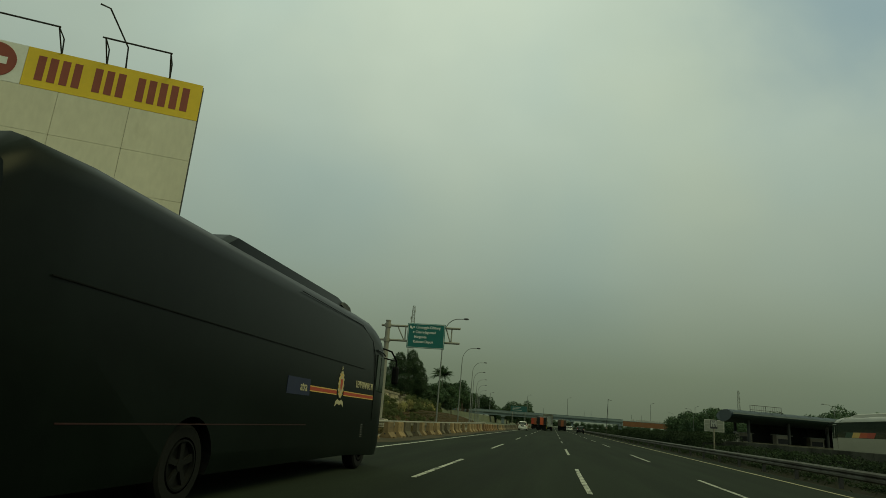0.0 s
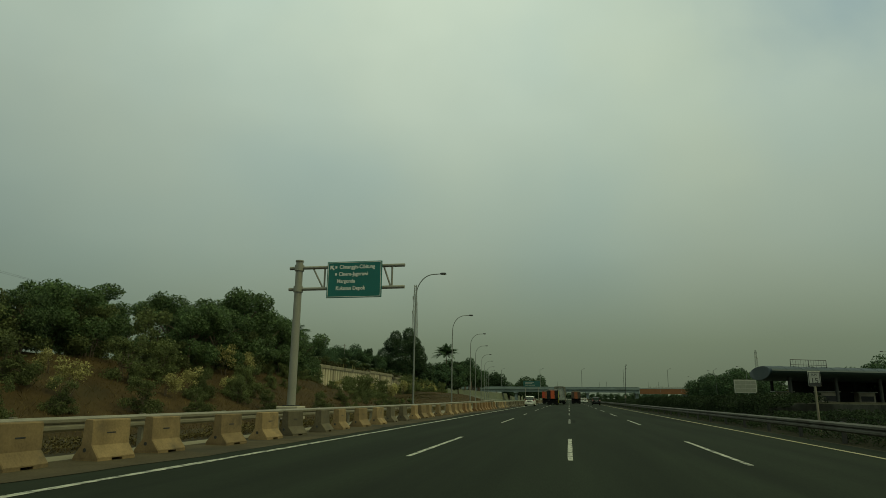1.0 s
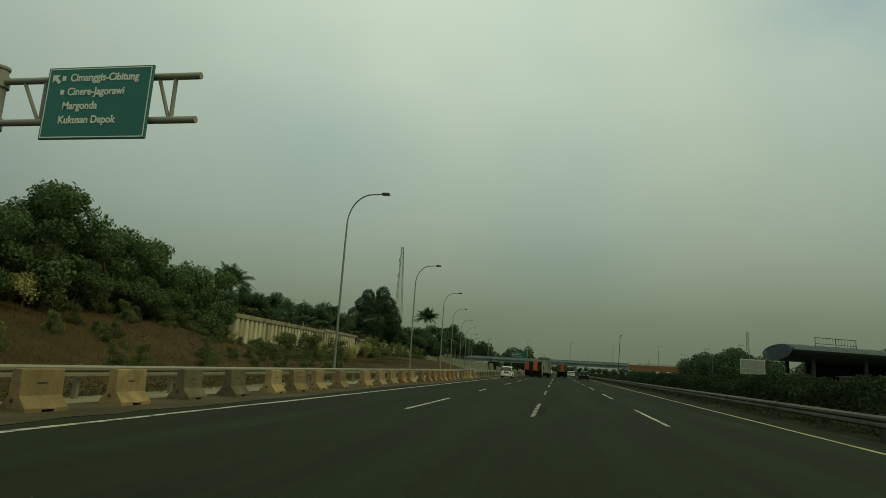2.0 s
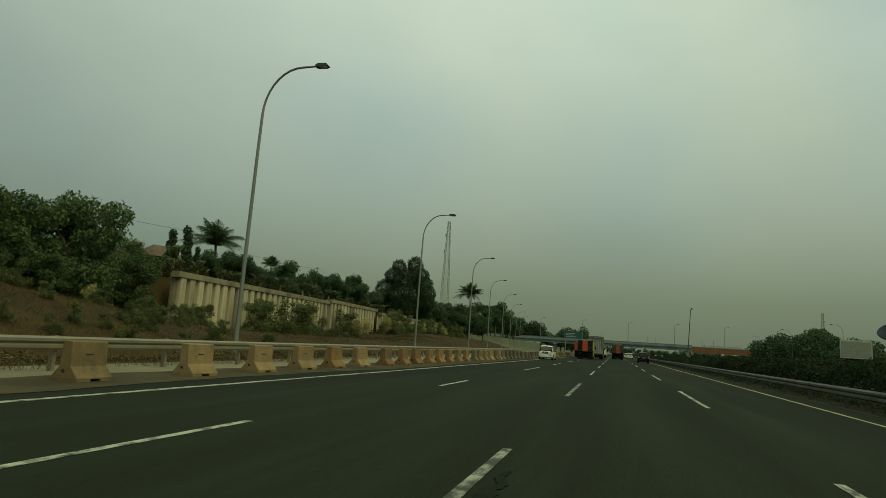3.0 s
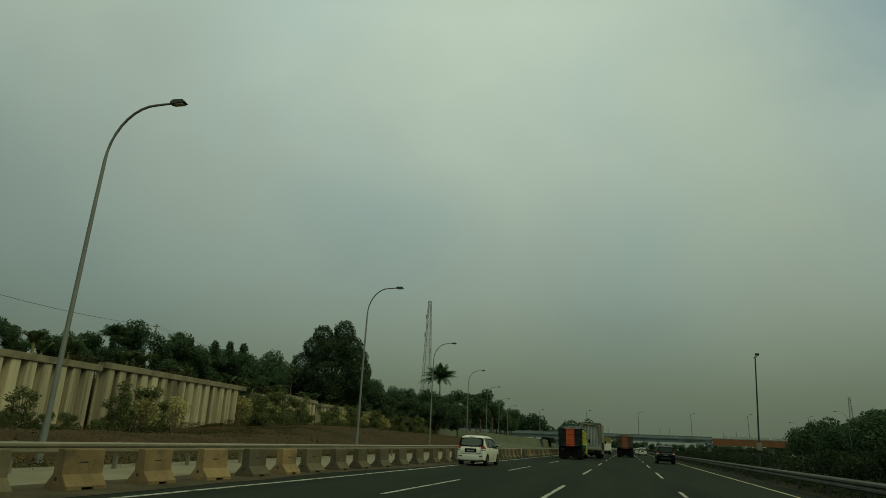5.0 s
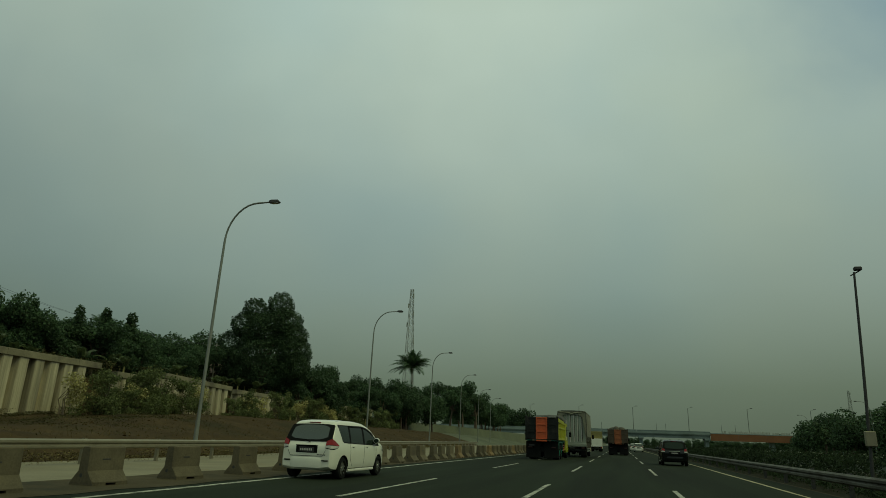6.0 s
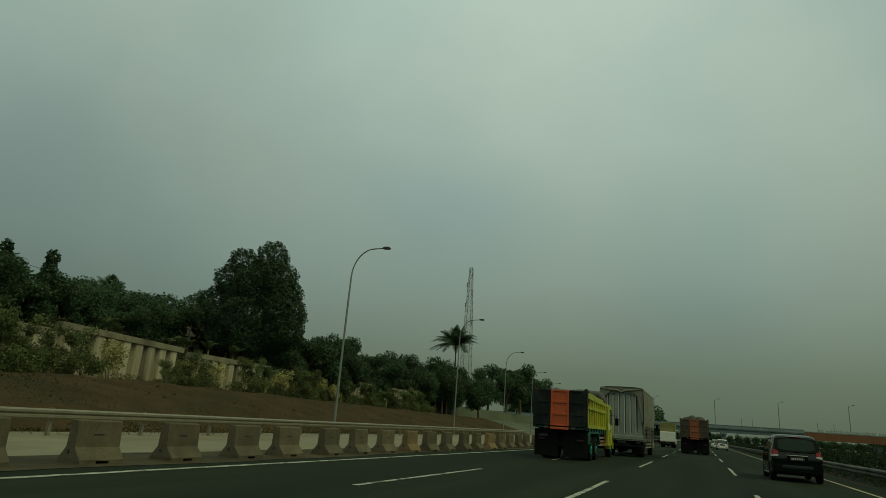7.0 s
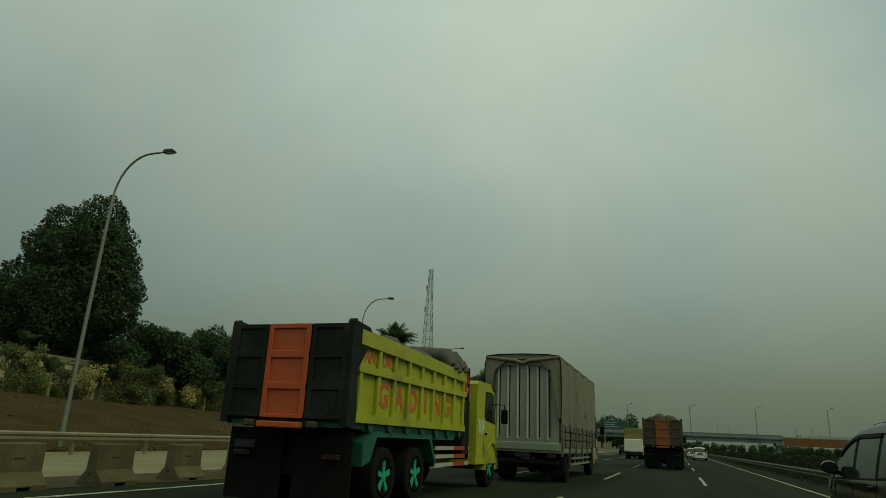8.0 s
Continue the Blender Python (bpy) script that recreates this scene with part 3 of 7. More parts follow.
for yb in BAR:
    xb = float(np.interp(yb, (23, 28, 34, 45, 57, 66, 74, 80, 90, 112, 137, 160), (-9.65, -9.5, -9.25, -9.2, -9.35, -9.2, -9.35, -9.15, -9.1, -9.1, -8.8, -8.5))) + rnd.uniform(-0.07, 0.07)
    m = pose(xb, yb, 0, 0, 0, rnd.uniform(-5, 5) - 2)
    kind = grey if rnd.random() < (0.2 if yb < 95 else 0.55 if yb < 118 else 0.88) else ochre if 71 < yb < 104 and rnd.random() < 0.8 else proto
    if kind.name in made:
        copy_thing(kind, m)
    else:
        made.add(kind.name)
        kind.matrix_basis = m


def wbeam(y0, y1, fx, face, ztop, name, label, mat="galv", post="galv"):
    """A W-beam rail on posts: fx gives x along y; face is the side the beam bulges to."""
    top = empty(name, label, "guard rail", (0, 0, 0))
    prof = [(0.0, 0.0), (0.075, -0.05), (0.075, -0.11), (0.01, -0.155), (0.075, -0.20), (0.075, -0.26), (0.0, -0.31)]
    ys = np.arange(y0, y1, 4.0)
    for a in ys:
        bm = bmesh.new()
        secs = []
        for yy in (a, a + 4.02):
            x = float(fx(yy))
            s = [(x + face * p, yy, ztop + q) for p, q in prof]
            s += [(x + face * (p - 0.012), yy, ztop + q) for p, q in prof[::-1]]
            secs.append(s)
        loft(bm, secs)
        part("beam", bm, M[mat], top)
        x = float(fx(a))
        part("post", box(x - face * 0.16 - 0.06, x - face * 0.16 + 0.06, a - 0.05, a + 0.05, -0.1, ztop + 0.02), M[post], top)
    return top


wbeam(-12, 236, rail_x, 1, 0.82, "guard_rail", "galvanised steel guard rail beside the dry bank")
wbeam(-12, 300, lambda yy: 8.45, -1, 0.65, "guard_rail", "dusty galvanised steel guard rail along the hedge", "rail_d", "dark")


# ---- lamps, gantry, sign boards ----
def street_lamp(x, y, z, rz=0.0):
    e = empty("street_lamp", "tall grey steel street lamp with a curved arm", "street lamp", (x, y, z), rz, group="street lamps along the bank")
    pts = [(0, 0, -1.4), (0.02, 0, 4), (0.06, 0, 8.2), (0.09, 0, 9.9)]
    for k in range(1, 10):
        a = radians(90 * k / 9)
        pts.append((0.09 + 1.75 * (1 - math.cos(a)), 0, 9.9 + 2.2 * math.sin(a)))
    pts.append((2.55, 0, 12.13))
    rad = [0.095, 0.082, 0.070, 0.062] + [0.050] * 9 + [0.04]
    part("pole", tube(bmesh.new(), pts, rad, 10), M["pole"], e, smooth=50)
    part("base_sleeve", tube(bmesh.new(), [(0, 0, -1.3), (0, 0, 0.5)], [0.115, 0.105], 10), M["pole"], e, smooth=50)
    bm = bmesh.new()
    loft(bm, [[(2.46, -0.09, 12.08), (2.46, 0.09, 12.08), (2.46, 0.08, 12.20), (2.46, -0.08, 12.20)],
              [(2.60, -0.15, 12.06), (2.60, 0.15, 12.06), (2.60, 0.13, 12.23), (2.60, -0.13, 12.23)],
              [(3.10, -0.13, 12.10), (3.10, 0.13, 12.10), (2.98, 0.11, 12.23), (2.98, -0.11, 12.23)]])
    part("lamp_head", bm, M["dark"], e)
    part("lens", box(2.65, 3.02, -0.10, 0.10, 12.035, 12.075), M["dull"], e)
    return e


for lx, ly, lz, turn in ((-14.3, 75.9, 0.85, 2), (-16.35, 107.6, 0.85, 4), (-18.35, 138.5, 1.2, 4), (-21.9, 170.3, 1.45, 5), (-24.8, 202.5, 1.5, 5),
                         (-28.0, 234.5, 1.4, 6), (-31.2, 266.5, 1.0, 6), (-34.5, 299, 1.0, 6)):
    street_lamp(lx, ly, lz, turn)


for lx, ly, k in ((43.0, 112.0, 0.62), (46.5, 200.0, 0.80), (51.7, 261.0, 0.92), (56.0, 325.0, 0.92)):
    o = street_lamp(lx, ly, 0.3, 180)
    o.scale = (k, k, k)
    tagged(o, "grey steel street lamp along the opposite carriageway", group="street lamps across the motorway")


def gantry_sign():
    e = empty("gantry_sign", "green direction sign on a grey cantilever gantry", "road sign", (-13.4, 46.8, 0))
    part("plinth", box(-0.55, 0.55, -0.5, 0.5, 0.2, 0.82, 0.03), M["concrete"], e)
    part("base_plate", box(-0.32, 0.32, -0.32, 0.32, 0.82, 0.87), M["dark"], e)
    part("column", tube(bmesh.new(), [(0, 0, 0.85), (0, 0, 8.05)], [0.21, 0.18], 16), M["gantry"], e, smooth=40)
    part("cap", tube(bmesh.new(), [(0, 0, 8.05), (0, 0, 8.12)], 0.21, 16), M["gantry"], e, smooth=40)
    for z in (7.72, 6.62):
        part("chord", tube(bmesh.new(), [(-0.5, 0, z), (5.6, 0, z)], 0.085, 10), M["gantry"], e, smooth=50)
        part("collar", tube(bmesh.new(), [(0, 0, z - 0.15), (0, 0, z + 0.15)], 0.24, 16), M["gantry"], e, smooth=40)
    for a, b in ((0.75, 1.35), (4.9, 4.5)):
        part("brace", tube(bmesh.new(), [(a, 0, 7.72 if a < 3 else 6.62), (b, 0, 6.62 if a < 3 else 7.72)], 0.045, 8), M["gantry"], e, smooth=50)
    for a in (1.4, 4.95):
        part("strut", tube(bmesh.new(), [(a, 0, 6.62), (a, 0, 7.72)], 0.05, 8), M["gantry"], e, smooth=50)
    sg = part("sign_panel", box(1.6, 4.48, -0.20, -0.14, 6.1, 7.95, 0.02), M["green"], e)
    bm = bmesh.new()
    for a in ((1.65, 4.43, 7.885, 7.91), (1.65, 4.43, 6.14, 6.165), (1.65, 1.675, 6.165, 7.885), (4.405, 4.43, 6.165, 7.885)):
        bx(bm, a[0], a[1], -0.206, -0.202, a[2], a[3])
    part("border", bm, M["white"], sg)
    for i, (t, x) in enumerate((("Cimanggis-Cibitung", 3.18), ("Cinere-Jagorawi", 3.0), ("Margonda", 2.62), ("Kukusan Depok", 2.86))):
        letters(t, 0.27, M["white"], sg, (x, -0.207, 7.66 - i * 0.36), (90, 0, 0), squeeze=0.88, bold=0.006)
    bm = bmesh.new()
    prism(bm, [(1.76, 7.75), (1.96, 7.75), (1.89, 7.68), (2.0, 7.57), (1.94, 7.51), (1.83, 7.62), (1.76, 7.55)], "y", -0.209, -0.204)
    part("arrow", bm, M["white"], sg)
    bm = bmesh.new()
    for z in (7.60, 7.24):
        bx(bm, 2.03, 2.13, -0.209, -0.204, z, z + 0.12)
    part("route_shield", bm, M["white"], sg)
    bm = bmesh.new()
    for x in (2.0, 3.0, 4.0):
        bx(bm, x - 0.03, x + 0.03, -0.138, 0.09, 6.3, 7.85)
    part("bracket", bm, M["gantry"], e)


gantry_sign()


def km_sign():
    e = empty("kilometre_sign", "small white kilometre post sign above the rail", "road sign", (9.2, 43.7, 0))
    part("post", tube(bmesh.new(), [(0, 0, 0), (0, 0, 1.85)], 0.045, 8), M["galv"], e, smooth=50)
    # white plate given a duller base, since this face is in shade
    p = part("plate", box(-0.22, 0.22, -0.03, 0.0, 1.84, 2.40, 0.01), M["dull"], e)
    bm = bmesh.new()
    for a in ((-0.205, 0.205, 2.36, 2.385), (-0.205, 0.205, 1.855, 1.88), (-0.205, -0.18, 1.88, 2.36), (0.18, 0.205, 1.88, 2.36)):
        bx(bm, a[0], a[1], -0.035, -0.031, a[2], a[3])
    part("border", bm, M["dark"], p)
    letters("KM", 0.13, M["dark"], p, (0, -0.036, 2.27), (90, 0, 0))
    part("lower_plate", box(-0.22, 0.22, -0.034, -0.031, 1.88, 1.97), M["dark"], p)
    letters("15", 0.28, M["dark"], p, (0, -0.036, 2.04), (90, 0, 0))


km_sign()


def roadside_board():
    e = empty("notice_board", "white gridded notice board on two dark posts", "sign", (35.9, 160.0, 0.15), 12)
    for x in (-2.0, 2.0):
        part("post", tube(bmesh.new(), [(x, 0.1, 0), (x, 0.1, 5.2)], 0.07, 8), M["dark"], e)
    part("frame", box(-2.35, 2.35, -0.02, 0.05, 2.6, 5.3, 0.05), M["dull"], e)
    for i in range(4):
        for j in range(3):
            part("panel", box(-2.15 + i * 1.09, -1.12 + i * 1.09, -0.05, -0.02, 2.80 + j * 0.79, 3.52 + j * 0.79), M["boardgrey"], e)


roadside_board()


def camera_pole():
    e = empty("camera_mast", "thin dark mast with a small head in the median", "mast", (9.9, 133.0, 0.1))
    part("pole", tube(bmesh.new(), [(-0.40, 0, 0), (-0.17, 0, 4), (-0.02, 0, 6.9)], [0.055, 0.045, 0.035], 8), M["dark"], e, smooth=50)
    part("bracket", tube(bmesh.new(), [(-0.14, 0, 6.78), (0.16, 0, 6.95)], 0.022, 6), M["dark"], e)
    part("housing", box(-0.02, 0.22, -0.08, 0.08, 6.95, 7.08, 0.03), M["dark"], e)
    part("cabinet", box(-0.47, -0.17, -0.2, -0.06, 1.35, 1.8, 0.02), M["galv"], e)


camera_pole()


def mast_tower(x, y, H, foot, label):
    e = empty("lattice_tower", label, "tower", (x, y, 4))

    def half(z):
        return foot - (foot - 0.6) * z / H
    for sx in (-1, 1):
        for sy in (-1, 1):
            part("leg", tube(bmesh.new(), [(sx * half(0), sy * half(0), 0), (sx * half(H), sy * half(H), H)], 0.10, 6), M["pole"], e)
    zs = [H * (1 - (1 - k / 20) ** 1.15) for k in range(21)]
    bm = bmesh.new()
    for a, b in zip(zs, zs[1:]):
        for (x0, y0), (x1, y1) in (((-1, -1), (1, -1)), ((1, -1), (1, 1)), ((1, 1), (-1, 1)), ((-1, 1), (-1, -1))):
            tube(bm, [(x0 * half(a), y0 * half(a), a), (x1 * half(b), y1 * half(b), b)], 0.05, 4)
            tube(bm, [(x1 * half(a), y1 * half(a), a), (x0 * half(b), y0 * half(b), b)], 0.05, 4)
            tube(bm, [(x0 * half(b), y0 * half(b), b), (x1 * half(b), y1 * half(b), b)], 0.05, 4)
    tagged(part("bracing", bm, M["pole"], e), kind="stuff")
    for k, (z, a) in enumerate(((0.93, 1), (0.86, -1), (0.80, 1), (0.72, -1), (0.60, 1))):
        c = a * (half(z * H) + 0.35)
        part("antenna", box(c - 0.22, c + 0.22, -0.9, -0.6, z * H, z * H + 2.0), M["dull"], e)


mast_tower(-88.7, 384.2, 63.4, 2.6, "tall thin lattice telecom tower in the haze")
mast_tower(197.7, 752.5, 49.6, 2.4, "far lattice telecom tower beyond the trees")


def billboard():
    e = empty("billboard", "large pale billboard with a yellow strip and maroon bars", "billboard", (-13.7, 18.9, 0), 30)
    # local x runs along the board, to its far end at negative x
    for i in range(4):
        for j in range(3):
            z1 = 10.83 - j * 1.55
            part("sheet", box(-2.2 * (i + 1) + 0.006, -2.2 * i - 0.006, 0.0, 0.05, z1 - 1.54, z1), M["board"], e)
    s = part("yellow_strip", box(-5.55, 0, -0.005, 0.05, 10.84, 12.25), M["yellow"], e)
    part("white_strip", box(-8.8, -5.56, -0.005, 0.05, 10.84, 12.25), M["white"], e)
    x = -5.2
    for n in (4, 3, 5):
        for _ in range(n):
            part("bar", box(x, x + 0.24, -0.013, -0.006, 11.1, 12.0), M["maroon"], s)
            x += 0.365
        x += 0.27
    part("round_mark", tube(bmesh.new(), [(-6.4, -0.006, 11.55), (-6.4, -0.02, 11.55)], 0.62, 28), M["maroon"], e, "maroon disc")
    bm = bmesh.new()
    bx(bm, -6.75, -6.05, -0.026, -0.021, 11.42, 11.68)
    part("mark_band", bm, M["white"], e)
    part("frame", box(-8.9, 0.02, 0.06, 0.35, 6.0, 12.2), M["dark"], e)
    part("column", tube(bmesh.new(), [(-4.4, 0.6, 0), (-4.4, 0.6, 9)], 0.45, 14), M["gantry"], e, smooth=40)
    for x0, x1 in ((-7.6, -4.55), (-3.3, -1.1)):
        bm = bmesh.new()
        tube(bm, [(x0, -0.9, 12.75), (x1, -0.9, 12.75)], 0.03, 6)
        for x in (x0 + 0.1, x1 - 0.05):
            tube(bm, [(x, 0.1, 12.2), (x, -0.9, 12.75)], 0.025, 6)
            tube(bm, [(x, 0.1, 12.2), (x, -0.1, 12.75), (x, -0.9, 12.75)], 0.025, 6)
        part("lamp_bar", bm, M["dark"], e)
    bm = tube(bmesh.new(), [(-2.6, 0.1, 12.2), (-2.6, -0.3, 12.9), (-3.2, -1.2, 13.7), (-3.5, -1.3, 13.72)], 0.03, 6)
    part("lamp_arm", bm, M["dark"], e)


billboard()


def far_sign():
    e = empty("gantry_sign", "wide green direction sign far ahead on two posts", "road sign", (-25.5, 478, 0))
    for x in (-4.6, 4.6):
        part("post", tube(bmesh.new(), [(x, 0.3, 0), (x, 0.3, 13.0)], 0.22, 8), M["gantry"], e, smooth=50)
    # haze is in the panel's colour; the text bars are dulled to suit
    p = part("sign_panel", box(-5.9, 5.9, -0.1, 0.05, 9.3, 13.3, 0.03), M["green_d"], e)
    for z, x0, x1 in ((12.2, -4.6, 1.5), (11.2, -4.6, 0.4), (10.2, -4.6, 2.2)):
        part("text_bar", box(x0, x1, -0.12, -0.105, z, z + 0.35), M["dull"], p)


far_sign()


# ---- retaining wall ----
def pile_mesh():
    prof = [(0.0, -0.34), (0.22, -0.34), (0.25, -0.30), (0.32, 0.20), (0.37, 0.26), (1.04, 0.26), (1.09, 0.20), (1.16, -0.30), (1.19, -0.34), (1.33, -0.34), (1.33, -0.46), (0.0, -0.46)]
    v = [(b, a, z) for z in (0.0, 1.0) for a, b in prof]
    n = len(prof)
    f = [(k, (k + 1) % n, n + (k + 1) % n, n + k) for k in range(n)] + [tuple(range(n))[::-1], tuple(range(n, 2 * n))]
    me = bpy.data.meshes.new("sheet_pile")
    me.from_pydata(v, [], f)
    me.materials.append(M["pile"])
    return me


PILE = pile_mesh()


def retaining_wall(y0, y1, top0, top1, foot, dx=0.0):
    e = empty("retaining_wall", "concrete sheet pile retaining wall with a stained cap beam", "retaining wall", (0, 0, 0), kind="structure")
    n = int((y1 - y0) / 1.35)
    for k in range(n):
        y = y0 + k * 1.35
        x = float(wall_x(y)) + dx
        slope = math.degrees(math.atan2(-(float(wall_x(y + 1.35)) - float(wall_x(y))), 1.35))
        z1 = top0 + (top1 - top0) * k / n - 0.42
        ob = new("sheet_pile", PILE)
        ob.parent = e
        ob.matrix_basis = pose(x, y, foot, 0, 0, slope) @ Matrix.Diagonal((1, 1.02, z1 - foot, 1))
    step = 6.4
    a = y0 - 0.15
    while a < y1 - 0.2:
        b = min(a + step, y1)
        secs = []
        for y in (a + 0.01, b - 0.01):
            x, z = float(wall_x(y)) + dx, top0 + (top1 - top0) * (y - y0) / (y1 - y0)
            secs.append([(x - 0.35, y, z - 0.46), (x + 0.34, y, z - 0.46), (x + 0.36, y, z - 0.44), (x + 0.36, y, z - 0.02), (x + 0.34, y, z), (x - 0.35, y, z)])
        part("cap_beam", loft(bmesh.new(), secs), M["capbeam"], e)
        a = b
    return e


retaining_wall(94.0, 129.6, 5.42, 5.72, -0.2)
retaining_wall(130.0, 151.5, 6.0, 6.0, 0.0)
retaining_wall(153.5, 159.7, 5.55, 5.5, 0.3, 0.1)
retaining_wall(160.0, 172.8, 6.1, 5.9, 0.5)
retaining_wall(174.0, 203.0, 5.7, 5.9, 0.6)
retaining_wall(206.0, 232.0, 5.9, 6.2, 0.6)


# ---- plants ----
def leaf_points(blobs, n, rng, shell=0.55):
    """Points near the skin of a set of ellipsoids (x, y, z, rx, ry, rz)."""
    b = np.array(blobs, float)
    w = (b[:, 3] * b[:, 4] * b[:, 5]) ** (2 / 3)
    pick = rng.choice(len(b), n, p=w / w.sum())
    d = rng.normal(size=(n, 3))
    d /= np.linalg.norm(d, axis=1)[:, None]
    r = shell + (1.06 - shell) * rng.random(n) ** 0.6
    lump = 1 + 0.14 * np.sin(d[:, 0] * 7 + pick) * np.cos(d[:, 1] * 6 + d[:, 2] * 5)
    return b[pick, :3] + d * b[pick, 3:] * (r * lump)[:, None], d


def leaf_cards(centres, out, size, rng, droop=0.3, long=1.7):
    """A small folded leaf of two quads at every centre, turned roughly outwards."""
    n = len(centres)
    nrm = out * 0.5 + rng.normal(size=(n, 3)) * 0.55 + np.array([0, 0, 0.35])
    nrm /= np.linalg.norm(nrm, axis=1)[:, None]
    t = np.cross(nrm, rng.normal(size=(n, 3)))
    t /= np.linalg.norm(t, axis=1)[:, None]
    t[:, 2] -= droop
    t /= np.linalg.norm(t, axis=1)[:, None]
    u = np.cross(nrm, t)
    s = size * (0.6 + 0.8 * rng.random(n))[:, None]
    a = centres - t * s * long * 0.5
    b = centres + t * s * long * 0.5
    l = centres + u * s * 0.5 + nrm * s * 0.12
    r = centres - u * s * 0.5 + nrm * s * 0.12
    v = np.stack([a, l, b, r], 1).reshape(-1, 3)
    f = np.arange(4 * n).reshape(n, 4)
    return v, f


def leaf_mesh(name, v, f, mat):
    me = bpy.data.meshes.new(name)
    me.from_pydata(v.tolist(), [], f.tolist())
    me.materials.append(mat)
    return me


def tree(name, label, blobs, n, size, mat, trunk_h, trunk_r, seed, stems=1, shell=0.55, group="", cat="tree"):
    """Trunk and limbs that reach into every blob of the crown, and the crown's leaves."""
    rng = np.random.default_rng(seed)
    e = empty(name, label, cat, group=group)
    bm = bmesh.new()
    for s in range(stems):
        ox = (rng.random(2) - 0.5) * 0.5 * (stems > 1)
        lean = (rng.random(2) - 0.5) * 0.5
        top = Vector((ox[0] + lean[0], ox[1] + lean[1], trunk_h))
        tube(bm, [(ox[0], ox[1], -0.4), (ox[0] + lean[0] * 0.3, ox[1] + lean[1] * 0.4, trunk_h * 0.5), top], [trunk_r * 1.25, trunk_r, trunk_r * 0.8], 7)
        for b in blobs[s::stems]:
            c = Vector(b[:3])
            mid = top.lerp(c, 0.5) + Vector((0, 0, 0.1 * (c - top).length))
            tube(bm, [top, mid, c], [trunk_r * 0.6, trunk_r * 0.4, trunk_r * 0.15], 5)
    part("trunk", bm, M["bark"], e, smooth=60)
    c, d = leaf_points(blobs, n, rng, shell)
    v, f = leaf_cards(c, d, size, rng)
    ob = new("crown", leaf_mesh("crown", v, f, M[mat]))
    ob.parent = e
    return e


def blobs_round(rng, n, spread, z0, z1, r):
    return [(rng.uniform(-spread, spread), rng.uniform(-spread, spread), rng.uniform(z0, z1), r * rng.uniform(0.7, 1.2), r * rng.uniform(0.7, 1.2), r * rng.uniform(0.6, 1.0)) for _ in range(n)]


def glade(x, y):
    """The open stretch of low growth on the bank before the wall begins."""
    return 42 < y < 94 and (-0.408 < x / (y - 17) < -0.315 or -0.335 < (x + 0.8) / y < -0.27)


def scatter(protos, spots, seed):
    rnd = random.Random(seed)
    used = set()
    for x, y, s, *k in spots:
        if s > 0.5 and glade(x, y):
            continue
        p = protos[k[0] if k else rnd.randrange(len(protos))]
        z = float(ground_z(np.array(x), np.array(y))) - 0.05
        m = pose(x, y, z, rnd.uniform(-4, 4), rnd.uniform(-4, 4), rnd.uniform(0, 360))
        if p.name in used:
            o = copy_thing(p, m)
        else:
            used.add(p.name)
            o = p
            o.matrix_basis = m
        o.scale = (s * rnd.uniform(0.9, 1.1), s * rnd.uniform(0.9, 1.1), s * rnd.uniform(0.93, 1.07))
    for p in protos:
        if p.name not in used:
            for c in list(p.children):
                bpy.data.objects.remove(c)
            bpy.data.objects.remove(p)


R = random.Random(11)
broad = [tree("roadside_tree", "dark green leafy roadside tree on the dry bank", blobs_round(R, 15, 1.8, 1.3, 4.9, 0.9), 12000, 0.108, "leaf", 1.9, 0.11, 20 + i, 2, shell=0.35, group="trees on the bank") for i in range(3)]
dark = [tree("broadleaf_tree", "dense dark green broadleaf tree above the wall", blobs_round(R, 15, 2.2, 1.8, 5.8, 1.1), 8500, 0.155, "leaf_dark", 2.2, 0.15, 40 + i, 1, shell=0.4, group="trees above the wall") for i in range(3)]
pale = [tree("dusty_shrub", "thin shrub with dusty pale yellow leaves", blobs_round(R, 6, 0.6, 0.7, 2.0, 0.5), 750, 0.088, "leaf_pale", 0.8, 0.03, 60 + i, 3, 0.3, group="dusty shrubs", cat="shrub") for i in range(2)]
bush = [tree("green_shrub", "dusty leafy green shrub at the foot of the wall", blobs_round(R, 12, 1.1, 0.2, 1.0, 0.5) + blobs_round(R, 12, 0.75, 1.0, 2.6, 0.42), 4200, 0.078, "leaf_bush", 0.8, 0.035, 70 + i, 3, 0.15, group="green shrubs", cat="shrub") for i in range(3)]


